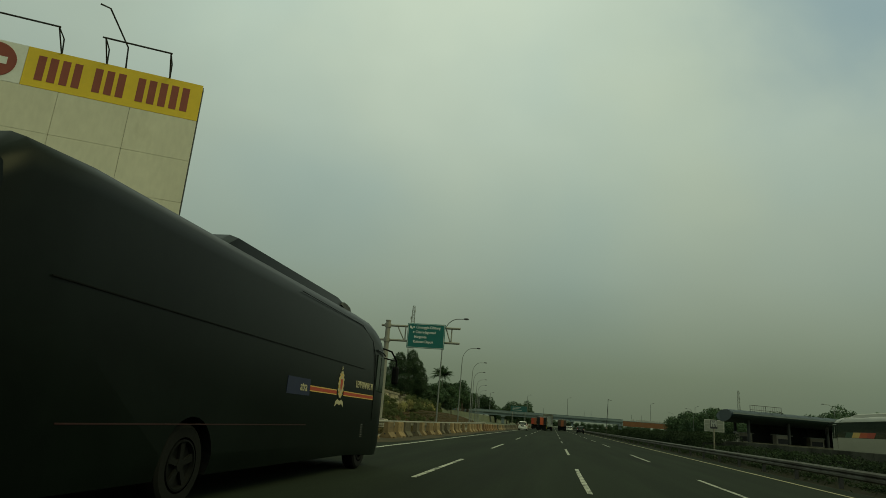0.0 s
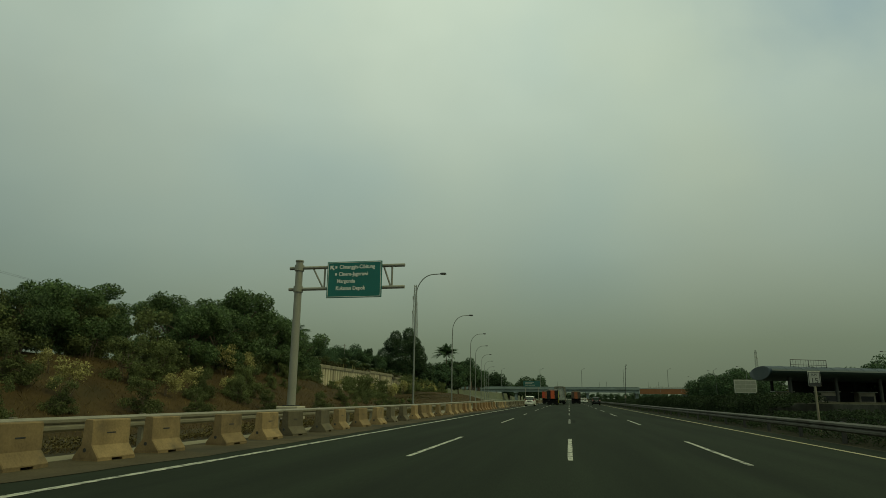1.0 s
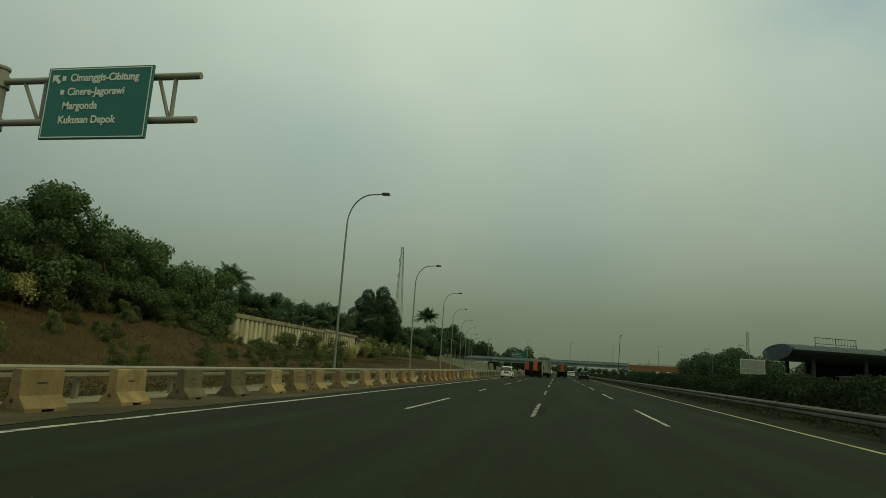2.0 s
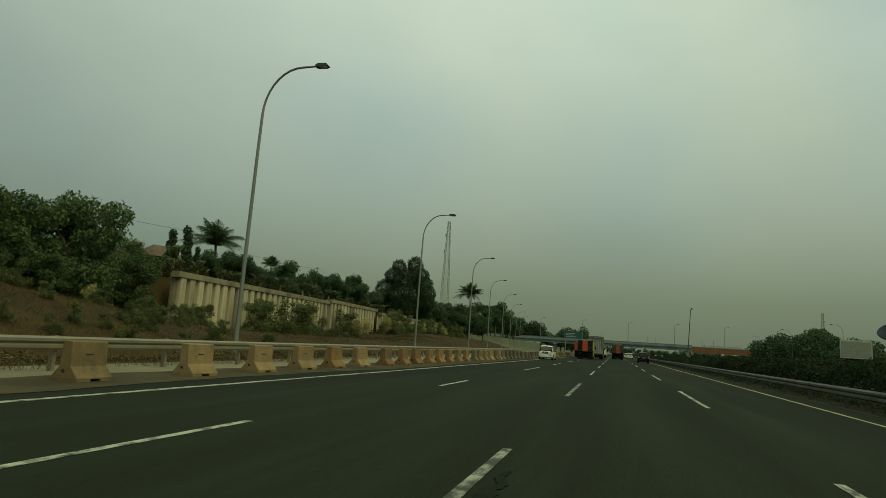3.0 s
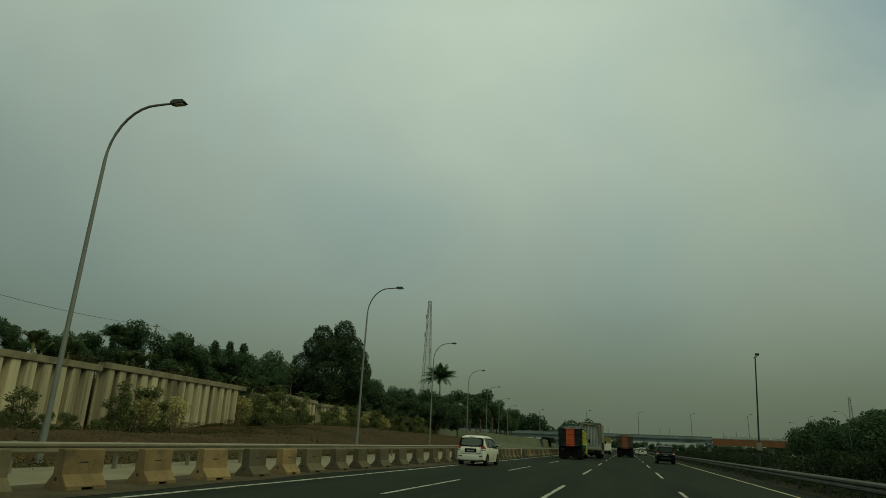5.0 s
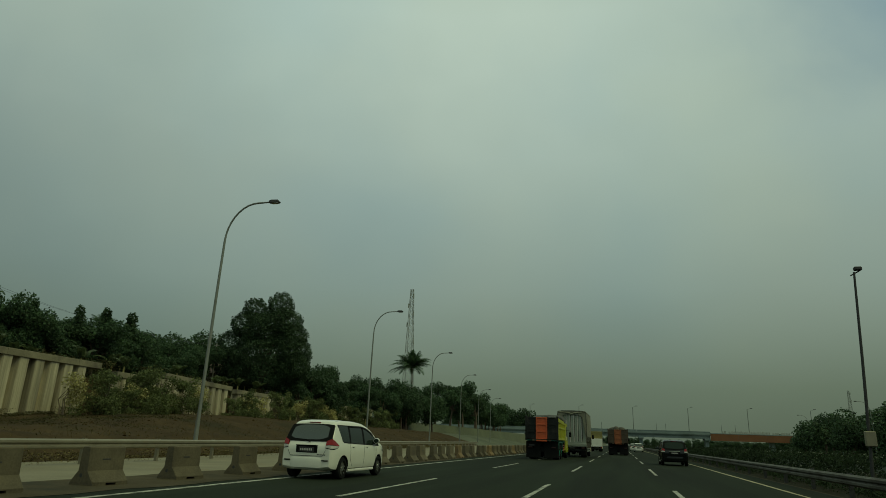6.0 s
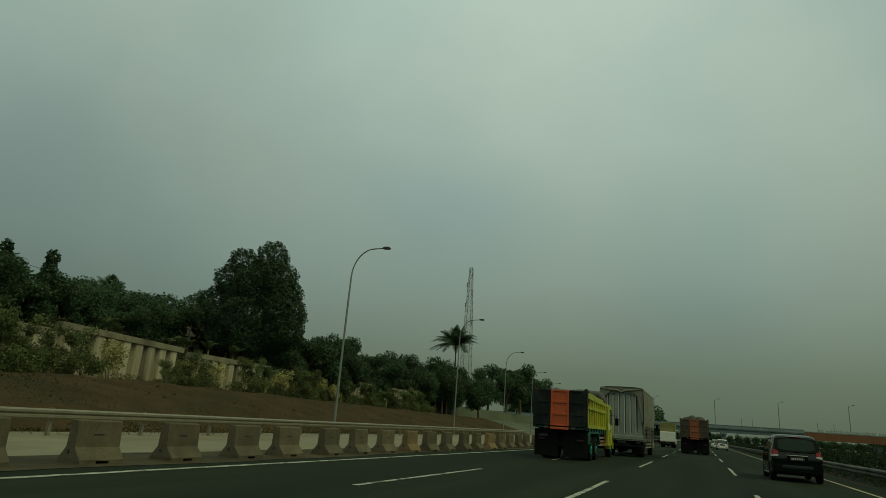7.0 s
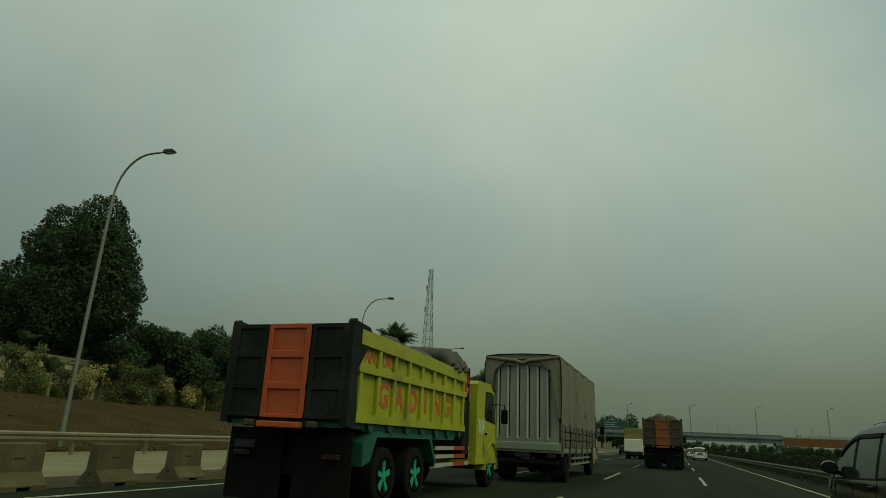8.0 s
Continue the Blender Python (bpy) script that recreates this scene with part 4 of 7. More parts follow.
def frond(bm_v, bm_f, base, yaw, rise, length, rng, width=0.55, leaflets=22, leaf_w=0.07):
    """A feather frond: an arching rib with leaflets hanging to both sides."""
    d = np.array([math.cos(yaw), math.sin(yaw), 0])
    side = np.array([-math.sin(yaw), math.cos(yaw), 0])
    pts = []
    for k in range(leaflets + 1):
        t = k / leaflets
        pts.append(base + d * length * (t * math.cos(rise) * (1 - 0.12 * t)) + np.array([0, 0, length * (math.sin(rise) * t - 0.46 * t * t)]))
    for k in range(leaflets):
        p, q = pts[k], pts[k + 1]
        t = (k + 0.5) / leaflets
        w = width * (math.sin(math.pi * min(1, t * 0.9 + 0.12)) ** 0.6) * rng.uniform(0.8, 1.15)
        for s in (-1, 1):
            tip = p + side * s * w + d * w * 0.55 + np.array([0, 0, -w * rng.uniform(0.25, 0.7)])
            n = len(bm_v)
            bm_v += [p, p + (q - p) * 0.9, tip + (q - p) * 0.3, tip]
            bm_f.append((n, n + 1, n + 2, n + 3))
        n = len(bm_v)
        bm_v += [p + side * 0.03, q + side * 0.03, q - side * 0.03, p - side * 0.03]
        bm_f.append((n, n + 1, n + 2, n + 3))


def palm(x, y, z, height, length, seed, count=22):
    rng = np.random.default_rng(seed)
    e = empty("coconut_palm", "tall coconut palm with arching feathery fronds", "palm", (x, y, z))
    pts = [(0.25 * math.sin(k * 0.5), 0.1 * k / 6, height * k / 6) for k in range(7)]
    part("trunk", tube(bmesh.new(), pts, [0.26, 0.19, 0.17, 0.16, 0.15, 0.14, 0.15], 8), M["bark"], e, smooth=60)
    v, f = [], []
    top = np.array(pts[-1])
    for k in range(count):
        frond(v, f, top, k * 2.399 + rng.uniform(-0.2, 0.2), radians(rng.uniform(4, 95)), length * rng.uniform(0.7, 1.12), rng, 0.85, 40)
    ob = new("crown", leaf_mesh("crown", np.array(v), np.array(f), M["leaf_dark"]))
    ob.parent = e
    return e


palm(-45.9, 117.9, 6.0, 5.4, 5.6, 1, 34)
palm(-45.3, 255.5, 6.0, 11.4, 7.0, 3, 70)
palm(-91.2, 207.3, 6.2, 13.2, 4.6, 2, 44)
palm(-54.4, 150.1, 6.0, 5.6, 2.6, 4, 30)


def banana(seed):
    rng = np.random.default_rng(seed)
    e = empty("banana_plant", "banana plant with long drooping torn leaves", "banana plant", group="banana plants above the wall")
    part("stem", tube(bmesh.new(), [(0, 0, -0.3), (0.03, 0, 0.8), (0.05, 0.03, 1.7)], [0.14, 0.11, 0.07], 7), M["leaf_pale"], e, smooth=60)
    v, f = [], []
    for k in range(8):
        yaw, rise, ln = k * 2.399, radians(rng.uniform(60, 88)), rng.uniform(1.6, 2.6)
        d, side = np.array([math.cos(yaw), math.sin(yaw), 0]), np.array([-math.sin(yaw), math.cos(yaw), 0])
        prev = None
        for j in range(9):
            t = j / 8
            c = np.array([0.05, 0.03, 1.6]) + d * ln * t * math.cos(rise) * 1.2 + np.array([0, 0, ln * (math.sin(rise) * t - 0.55 * t * t)])
            w = 0.30 * math.sin(math.pi * min(1, 0.08 + t * 0.9)) ** 0.5 + 0.02
            row = (c + side * w - np.array([0, 0, 0.35 * w]), c, c - side * w - np.array([0, 0, 0.35 * w]))
            if prev is not None:
                for a, b in ((0, 1), (1, 2)):
                    n = len(v)
                    gap = 0.35 * rng.random()
                    v += [prev[a] * (1 - gap) + row[a] * gap, prev[b] * (1 - gap) + row[b] * gap, row[b], row[a]]
                    f.append((n, n + 1, n + 2, n + 3))
            prev = row
    ob = new("leaves", leaf_mesh("leaves", np.array(v), np.array(f), M["banana"]))
    ob.parent = e
    return e


bananas = [banana(80 + i) for i in range(3)]

# trees on the bank
spots = []
rr = random.Random(3)
for y in np.arange(22, 84, 2.5):
    x = float(rail_x(y)) - rr.uniform(10.5, 14.5) - 7.0 * float(smooth01(70, 86, y))
    spots.append((x, y + rr.uniform(-0.8, 0.8), rr.uniform(0.45, 0.72)))
    if rr.random() < 0.75:
        spots.append((x - rr.uniform(4, 8), y + rr.uniform(-1, 1), rr.uniform(0.65, 0.9) * (0.8 if y < 55 else 1.0)))
spots += [(-28.4, 80.6, 1.22), (-30.5, 79.0, 1.12), (-23.8, 60.0, 1.05), (-26.2, 66.5, 1.1), (-27.0, 75.0, 1.02), (-30.5, 83.0, 1.0), (-31.5, 78.0, 1.08), (-26.0, 70.0, 0.95), (-30.0, 87.0, 0.85), (-29.5, 72.0, 1.05), (-24.5, 66.0, 0.9), (-27.5, 64.0, 0.95), (-24.0, 52.0, 0.82), (-25.0, 46.0, 0.74), (-33.5, 82.5, 1.0), (-32.0, 75.5, 0.95), (-36.0, 88.0, 0.75), (-34.5, 91.5, 0.55), (-38.5, 85.0, 0.9), (-40.0, 91.0, 0.7), (-33.2, 86.5, 0.6), (-43.0, 95.0, 0.6), (-25.5, 62.0, 0.85), (-24.5, 56.5, 0.9)]
spots += [(-35.5, 88.5, 0.78), (-38.0, 90.5, 0.72), (-33.8, 90.0, 0.55), (-36.8, 86.0, 0.7)]
scatter(broad, spots, 31)
spots = []
for y in np.arange(24, 80, 3.0):
    spots.append((float(rail_x(y)) - rr.uniform(5.0, 10.5), y + rr.uniform(-1, 1), rr.uniform(0.40, 0.85)))
for y in np.arange(98, 205, 3.6):
    if rr.random() < (0.35 if y < 150 else 0.55):
        spots.append((float(wall_x(y)) + rr.uniform(2.2, 5.0), y, rr.uniform(0.8, 1.35)))
scatter(pale, spots, 32)
spots = []
for y in np.arange(95, 236, 1.9):
    if rr.random() < (0.14 if y < 103 else 0.34 if y < 124 else 0.45 if y < 150 else 0.5 if y < 186 else 0.72):
        spots.append((float(wall_x(y)) + rr.uniform(1.6, 4.2), y + rr.uniform(-0.7, 0.7), rr.uniform(0.75, 1.35) * (1.12 if y < 150 else 1.0 if y < 186 else 1.15)))
for y in np.arange(80, 94, 1.5):
    spots.append((-33.5 + rr.uniform(-1.5, 1.0), y, rr.uniform(0.5, 0.9)))
for y in np.arange(84, 96, 1.3):
    spots.append((-30.3 + rr.uniform(-1.6, 1.4), y, rr.uniform(0.6, 1.05)))
for y in np.arange(80, 93, 1.6):
    spots.append((-27.5 + rr.uniform(-1.4, 1.4), y, rr.uniform(0.5, 0.8)))
for y in np.arange(85.5, 93.6, 0.9):
    spots.append((-31.5 + rr.uniform(-0.5, 0.4), y, rr.uniform(0.65, 1.05)))
for k in range(22):
    spots.append((-32.3 - 0.42 * k + rr.uniform(-0.5, 0.5), 90.6 + rr.uniform(-3.0, 2.2), rr.uniform(0.8, 1.35)))
for y in np.arange(20, 74, 1.7):
    spots.append((float(rail_x(y)) - rr.uniform(7.0, 13), y, rr.uniform(0.6, 1.25)))
for k in range(46):
    y = rr.uniform(44, 88)
    spots.append((float(rail_x(y)) - rr.uniform(4.5, 13.0), y, rr.uniform(0.25, 0.48)))
for y in np.arange(22, 84, 3.3):
    spots.append((float(rail_x(y)) - rr.uniform(3.8, 7.0), y, rr.uniform(0.3, 0.6)))
spots += [(-30.4, 103.6, 1.3), (-30.8, 105.0, 1.2), (-31.6, 114.8, 1.45), (-31.9, 116.3, 1.4), (-31.2, 110.7, 0.95), (-32.4, 120.4, 1.05), (-34.9, 153.0, 1.45), (-35.1, 155.4, 1.35)]
for y in np.arange(104, 127, 1.0):
    spots.append((float(wall_x(y)) + rr.uniform(2.6, 4.4), y + rr.uniform(-0.4, 0.4), rr.uniform(0.34, 0.56)))
scatter(bush, spots, 33)
spots = []
for y in np.arange(97, 262, 4.0):
    x = float(wall_x(y))
    k = 0.45 + 0.55 * float(smooth01(112, 140, y))
    spots.append((x - rr.uniform(7, 11), y + rr.uniform(-1.5, 1.5), rr.uniform(0.65, 1.05) * k))
    if rr.random() < 0.8:
        spots.append((x - rr.uniform(14, 21), y + rr.uniform(-1.5, 1.5), rr.uniform(0.85, 1.2) * k))
for y in np.arange(190, 300, 5.0):
    spots.append((float(wall_x(y)) + (rr.uniform(0.8, 2.6) if rr.random() < 0.6 else rr.uniform(-5.0, -2.6)) - max(0, y - 240) * 0.12, y, rr.uniform(0.9, 1.3)))
for y in np.arange(300, 470, 12.0):
    spots.append((float(rail_x(y)) - rr.uniform(14, 24), y, rr.uniform(1.6, 2.3)))
spots += [(-43.5, 248.0, 1.45), (-46.5, 253.0, 1.8), (-47.5, 257.0, 1.9), (-41.5, 262.0, 1.4), (-49.5, 262.0, 1.3)]
spots += [(-44.5, 147.6, 0.70), (-45.0, 150.8, 0.78), (-46.0, 154.5, 0.80), (-45.0, 158.7, 0.92), (-46.0, 163.2, 1.0), (-47.0, 167.0, 0.85), (-45.0, 139.7, 0.62), (-45.5, 136.0, 0.58),
          (-43.0, 121.0, 0.66), (-43.2, 113.4, 0.60), (-43.7, 115.8, 0.74), (-43.4, 118.4, 0.80), (-43.5, 124.3, 0.64), (-44.0, 128.4, 0.60), (-69.0, 192.6, 1.6), (-75.0, 190.0, 1.5), (-64.0, 199.0, 1.5)]
spots = [(x, y, min(k, 0.56) if 124 < y < 149 else k) for x, y, k in spots]
scatter(dark, spots, 34)
spots = []
for y in np.arange(96, 232, 1.7):
    if rr.random() < 0.5:
        spots.append((float(wall_x(y)) - rr.uniform(1.6, 7.0), y + rr.uniform(-0.6, 0.6), rr.uniform(0.7, 1.2)))
    if y > 176 and rr.random() < 0.45:
        spots.append((float(wall_x(y)) + rr.uniform(1.2, 4.5), y + rr.uniform(-0.6, 0.6), rr.uniform(0.7, 1.15)))
scatter(bananas, spots, 35)
column = [tree("column_tree", "narrow columnar dark green tree behind the wall", [(0.1 * math.sin(k * 2), 0.1 * math.cos(k * 3), 1.2 + k * 0.75, 0.72 - 0.04 * k, 0.72 - 0.04 * k, 0.6) for k in range(8)], 3200, 0.15, "leaf_dark", 1.5, 0.1, 77, group="columnar trees", shell=0.5)]
scatter(column, [(-42.0, 105.2, 0.80), (-42.0, 108.1, 0.86), (-42.6, 110.4, 0.62), (-44.3, 147.6, 0.76), (-44.6, 150.8, 0.84), (-45.5, 156.6, 0.88), (-45.8, 159.8, 1.0), (-46.0, 164.2, 1.05), (-43.6, 139.0, 0.66)], 41)

# the big tree beyond the wall, the far ones, and the woods across the road
big = tree("mango_tree", "large dense dark green mango tree", [(-2.1, 0, 12.4, 1.5, 1.9, 1.6), (1.6, 0.5, 12.9, 1.7, 2.0, 1.9), (-2.9, 0, 10.2, 2.2, 2.5, 1.9), (2.4, 0, 10.4, 2.6, 2.6, 2.1), (0, 0, 9.4, 3.2, 3.2, 2.4), (3.9, 0, 8.6, 2.0, 2.2, 1.7),
                                                            (-4.9, 0, 7.4, 2.2, 2.6, 2.0), (4.6, 0, 6.6, 2.1, 2.6, 2.0), (-5.6, 0, 5.0, 2.0, 2.4, 1.8), (4.8, 0, 4.6, 2.0, 2.4, 1.8), (0, 0, 6.0, 5.0, 3.8, 2.6), (0, 0, 3.8, 4.8, 3.6, 2.2)], 60000, 0.155, "leaf_dark", 3.2, 0.38, 7, shell=0.7)
big.matrix_basis = pose(-44.5, 187.5, 5.2)
woods = [tree("far_tree", "broad dark tree in the haze across the motorway", blobs_round(R, 10, 3.6, 3.6, 8.6, 2.9), 5500, 0.36, "leaf_dark", 3.4, 0.3, 90 + i, group="far trees", shell=0.7) for i in range(3)]
spots = []
spots += [(61.0, 272.0, 1.36), (57.5, 262.0, 1.05), (58.0, 296.0, 1.1), (66.0, 285.0, 1.25), (55.0, 285.0, 0.85), (58.0, 318.0, 1.1), (66.0, 340.0, 1.15), (60.0, 150.0, 0.75), (64.0, 172.0, 0.9),
          (72.0, 186.0, 1.0), (66.0, 206.0, 0.95), (80.0, 214.0, 1.05), (58.0, 228.0, 0.8), (63.0, 240.0, 0.9), (90.0, 200.0, 1.1), (78.0, 160.0, 0.9)]
for k in range(20):
    y = rr.uniform(330, 480)
    spots.append((max(66, 18 + 0.215 * (y - 149)) + rr.uniform(0, 34), y, rr.uniform(0.8, 1.15)))
for y in np.arange(505, 640, 14.0):
    spots.append((rr.uniform(95, 150), y, rr.uniform(0.8, 1.2)))
for x in np.arange(-110, -35, 9.0):
    spots.append((x, rr.uniform(520, 560), rr.uniform(1.2, 1.6)))
spots += [(-30.0, 545.0, 1.85), (-24.0, 552.0, 1.7)]
for x in np.arange(-60, 190, 6.5):
    spots.append((x, rr.uniform(704, 716), rr.uniform(0.62, 0.85)))
for x in np.arange(38, 150, 6.0):
    spots.append((x, rr.uniform(506, 518), rr.uniform(0.35, 0.5)))
scatter(woods, spots, 36)


def hedge(name, x0, x1, y0, y1, h, n, seed, label):
    rng = np.random.default_rng(seed)
    y = rng.uniform(y0, y1, n)
    hh = h * (0.80 + 0.16 * np.sin(y * 0.55) + 0.10 * np.sin(y * 1.7 + 1))
    side = rng.random(n)
    x = np.where(side < 0.45, x0 + rng.normal(0, 0.18, n), rng.uniform(x0, x1, n))
    z = np.where(side < 0.45, rng.random(n) * hh, hh * (0.85 + 0.2 * rng.random(n)))
    c = np.stack([x, y, 0.12 + z], 1)
    out = np.stack([np.where(side < 0.45, -1.0, 0.0), np.zeros(n), np.where(side < 0.45, 0.2, 1.0)], 1)
    v, f = leaf_cards(c, out, 0.09, rng)
    ob = new(name, leaf_mesh(name, v, f, M["hedge"]))
    return tagged(ob, label, "hedge", kind="stuff")


hedge("hedge", 11.3, 14.8, 58, 128, 1.5, 56000, 8, "dark untrimmed hedge in the median")
hedge("hedge", 11.5, 14.8, 128, 330, 1.15, 60000, 13, "low dark untrimmed hedge in the median")
hedge("hedge", 11.6, 14.8, 22, 58, 0.75, 9000, 9, "low dry bushes in the median")
hedge("hedge", 11.2, 14.8, 330, 620, 1.3, 24000, 10, "dark untrimmed hedge in the median")


def grass(seed, y0, y1, n, reach, h1, label):
    rng = np.random.default_rng(seed)
    y = rng.uniform(y0, y1, n)
    d = 0.6 + reach * rng.random(n) ** 1.3
    x = rail_x(y) - d
    keep = (x > wall_x(y) + 0.5) | (y < 92)
    x, y = x[keep], y[keep]
    z = ground_z(x, y)
    n = len(x)
    h, a = rng.uniform(0.05, h1, n), rng.uniform(0, 6.28, n)
    w = np.stack([np.cos(a), np.sin(a), 0 * a], 1) * rng.uniform(0.005, 0.014, n)[:, None]
    b = np.stack([x, y, z - 0.03], 1)
    tip = b + np.stack([rng.normal(0, 0.15, n), rng.normal(0, 0.15, n), h], 1)
    v = np.stack([b - w, b + w, tip], 1).reshape(-1, 3)
    me = leaf_mesh("dry_grass", v, np.arange(3 * n).reshape(n, 3), M["straw"])
    tagged(new("dry_grass", me), label, "grass", kind="stuff")


grass(12, 8, 96, 70000, 12.5, 0.26, "dry yellow-brown grass tufts on the bank")
grass(13, 96, 238, 40000, 18.0, 0.20, "sparse dry grass on the red slope below the wall")


def clods(seed):
    """Loose lumps of soil on the slope below the wall."""
    rng = np.random.default_rng(seed)
    n = 1100
    y = rng.uniform(60, 236, n)
    x = rail_x(y) - 2.5 - 15 * rng.random(n)
    keep = (x > wall_x(y) + 0.4) | (y < 92)
    x, y = x[keep], y[keep]
    n = len(x)
    c = np.stack([x, y, ground_z(x, y)], 1)
    r = 0.04 + 0.13 * rng.random(n) ** 3
    dirs = np.array([(1, 0, 0), (0, 1, 0), (-1, 0, 0), (0, -1, 0), (0, 0, 0.7), (0, 0, -0.6)], float)
    v = (c[:, None] + dirs[None] * (r[:, None] * rng.uniform(0.7, 1.3, (n, 6)))[:, :, None]).reshape(-1, 3)
    tri8 = np.array([(0, 1, 4), (1, 2, 4), (2, 3, 4), (3, 0, 4), (1, 0, 5), (2, 1, 5), (3, 2, 5), (0, 3, 5)])
    f = (np.arange(n)[:, None, None] * 6 + tri8[None]).reshape(-1, 3)
    tagged(new("soil_clods", leaf_mesh("soil_clods", v, f, M["soil"])), "loose red-brown clods of soil on the slope", "soil", kind="stuff")


clods(19)


def weeds(seed, x_of, spread, y0, y1, n, h, label, leaf=0.055, mat="weed"):
    rng = np.random.default_rng(seed)
    y = rng.uniform(y0, y1, n)
    clump = 0.35 + 0.65 * (np.sin(y * 0.8 + 2 * np.sin(y * 0.23)) > -0.3)
    x = x_of(y) + spread * rng.normal(0, 1, n) * clump
    z = np.maximum(ground_z(x, y), 0) + rng.random(n) * h * clump
    c = np.stack([x, y, z], 1)
    v, f = leaf_cards(c, np.tile([0.0, 0.0, 1.0], (n, 1)), leaf, rng, 0.0, 2.6)
    tagged(new("weeds", leaf_mesh("weeds", v, f, M[mat])), label, "weeds", kind="stuff")


weeds(14, lambda y: rail_x(y) - 1.2 - 1.3 * smooth01(40, 62, y), 0.45, 4, 236, 60000, 0.27, "olive dry weeds under the guard rail", 0.036, "weed_dry")
weeds(15, lambda y: 0 * y + 9.4, 0.45, 10, 240, 36000, 0.40, "dark dry weeds behind the median rail", 0.05, "hedge")


weeds(20, lambda y: wall_x(y) - 2.1, 0.40, 94, 232, 42000, 1.55, "tangle of dusty weeds along the top of the wall", 0.075, "weed")
weeds(16, lambda y: wall_x(y) + 0.75, 0.35, 94, 232, 22000, 0.55, "dry straw-coloured weeds at the foot of the wall", 0.05, "weed")

weeds(18, lambda y: 0.5 * (wall_x(y) + rail_x(y)) - 2.5, 3.4, 92, 152, 20000, 0.16, "olive dry weeds on the slope below the wall", 0.042, "weed")


# ---- houses behind the wall, poles and wires ----
def house(x, y, w, d, h, rz):
    e = empty("house", "small house with a clay tile roof behind the plants", "house", (x, y, float(ground_z(np.array(x), np.array(y))) - 0.1), rz)
    part("wall", box(-w / 2, w / 2, -d / 2, d / 2, 0, h), M["plaster"], e)
    bm = bmesh.new()
    o = 0.6
    v = [(-w / 2 - o, -d / 2 - o, h - 0.1), (w / 2 + o, -d / 2 - o, h - 0.1), (w / 2 + o, d / 2 + o, h - 0.1), (-w / 2 - o, d / 2 + o, h - 0.1), (-w / 2 + 1.2, 0, h + 1.7), (w / 2 - 1.2, 0, h + 1.7)]
    vs = [bm.verts.new(p) for p in v]
    for f in ((0, 1, 5, 4), (1, 2, 5), (2, 3, 4, 5), (3, 0, 4), (0, 3, 2, 1)):
        bm.faces.new([vs[i] for i in f])
    part("roof", bm, M["tile"], e)
    for k in (-0.25, 0.25):
        wd = part("window", box(w * k - 0.5, w * k + 0.5, -d / 2 - 0.03, -d / 2 + 0.02, 1.0, 2.1), M["dark"], e)
        part("frame", box(w * k - 0.58, w * k + 0.58, -d / 2 - 0.05, -d / 2 - 0.031, 2.1, 2.2), M["white"], wd)


house(-55.0, 190.5, 7, 5, 3.3, 75)
house(-54.0, 214.0, 9, 6, 4.4, 70)
house(-60.0, 125.6, 4.6, 4.0, 4.3, 75)


def utility_pole(x, y, h):
    z = float(ground_z(np.array(x), np.array(y))) - 0.1
    e = empty("utility_pole", "slim utility pole with a short crossarm", "utility pole", (x, y, z))
    part("pole", tube(bmesh.new(), [(0, 0, 0), (0, 0, h)], [0.11, 0.08], 8), M["gantry"], e)
    part("crossarm", box(-0.4, 0.4, -0.035, 0.035, h - 0.32, h - 0.25), M["gantry"], e)
    return (x, y, z + h - 0.25)


tops = [utility_pole(-54, 66, 8.5), utility_pole(-48.3, 116.7, 7.2), utility_pole(-47.3, 148.4, 7.1), utility_pole(-50.0, 184.5, 7.2)]
wire = empty("overhead_wire", "thin sagging overhead wires between the poles", "cable")
for a, b in zip(tops, tops[1:]):
    for o in (-0.35, 0.35):
        pts = [(a[0] + (b[0] - a[0]) * t + o, a[1] + (b[1] - a[1]) * t, a[2] + (b[2] - a[2]) * t - (3.4 + o) * t * (1 - t)) for t in [k / 10 for k in range(11)]]
        part("strand", tube(bmesh.new(), pts, 0.009, 4), M["dark"], wire)


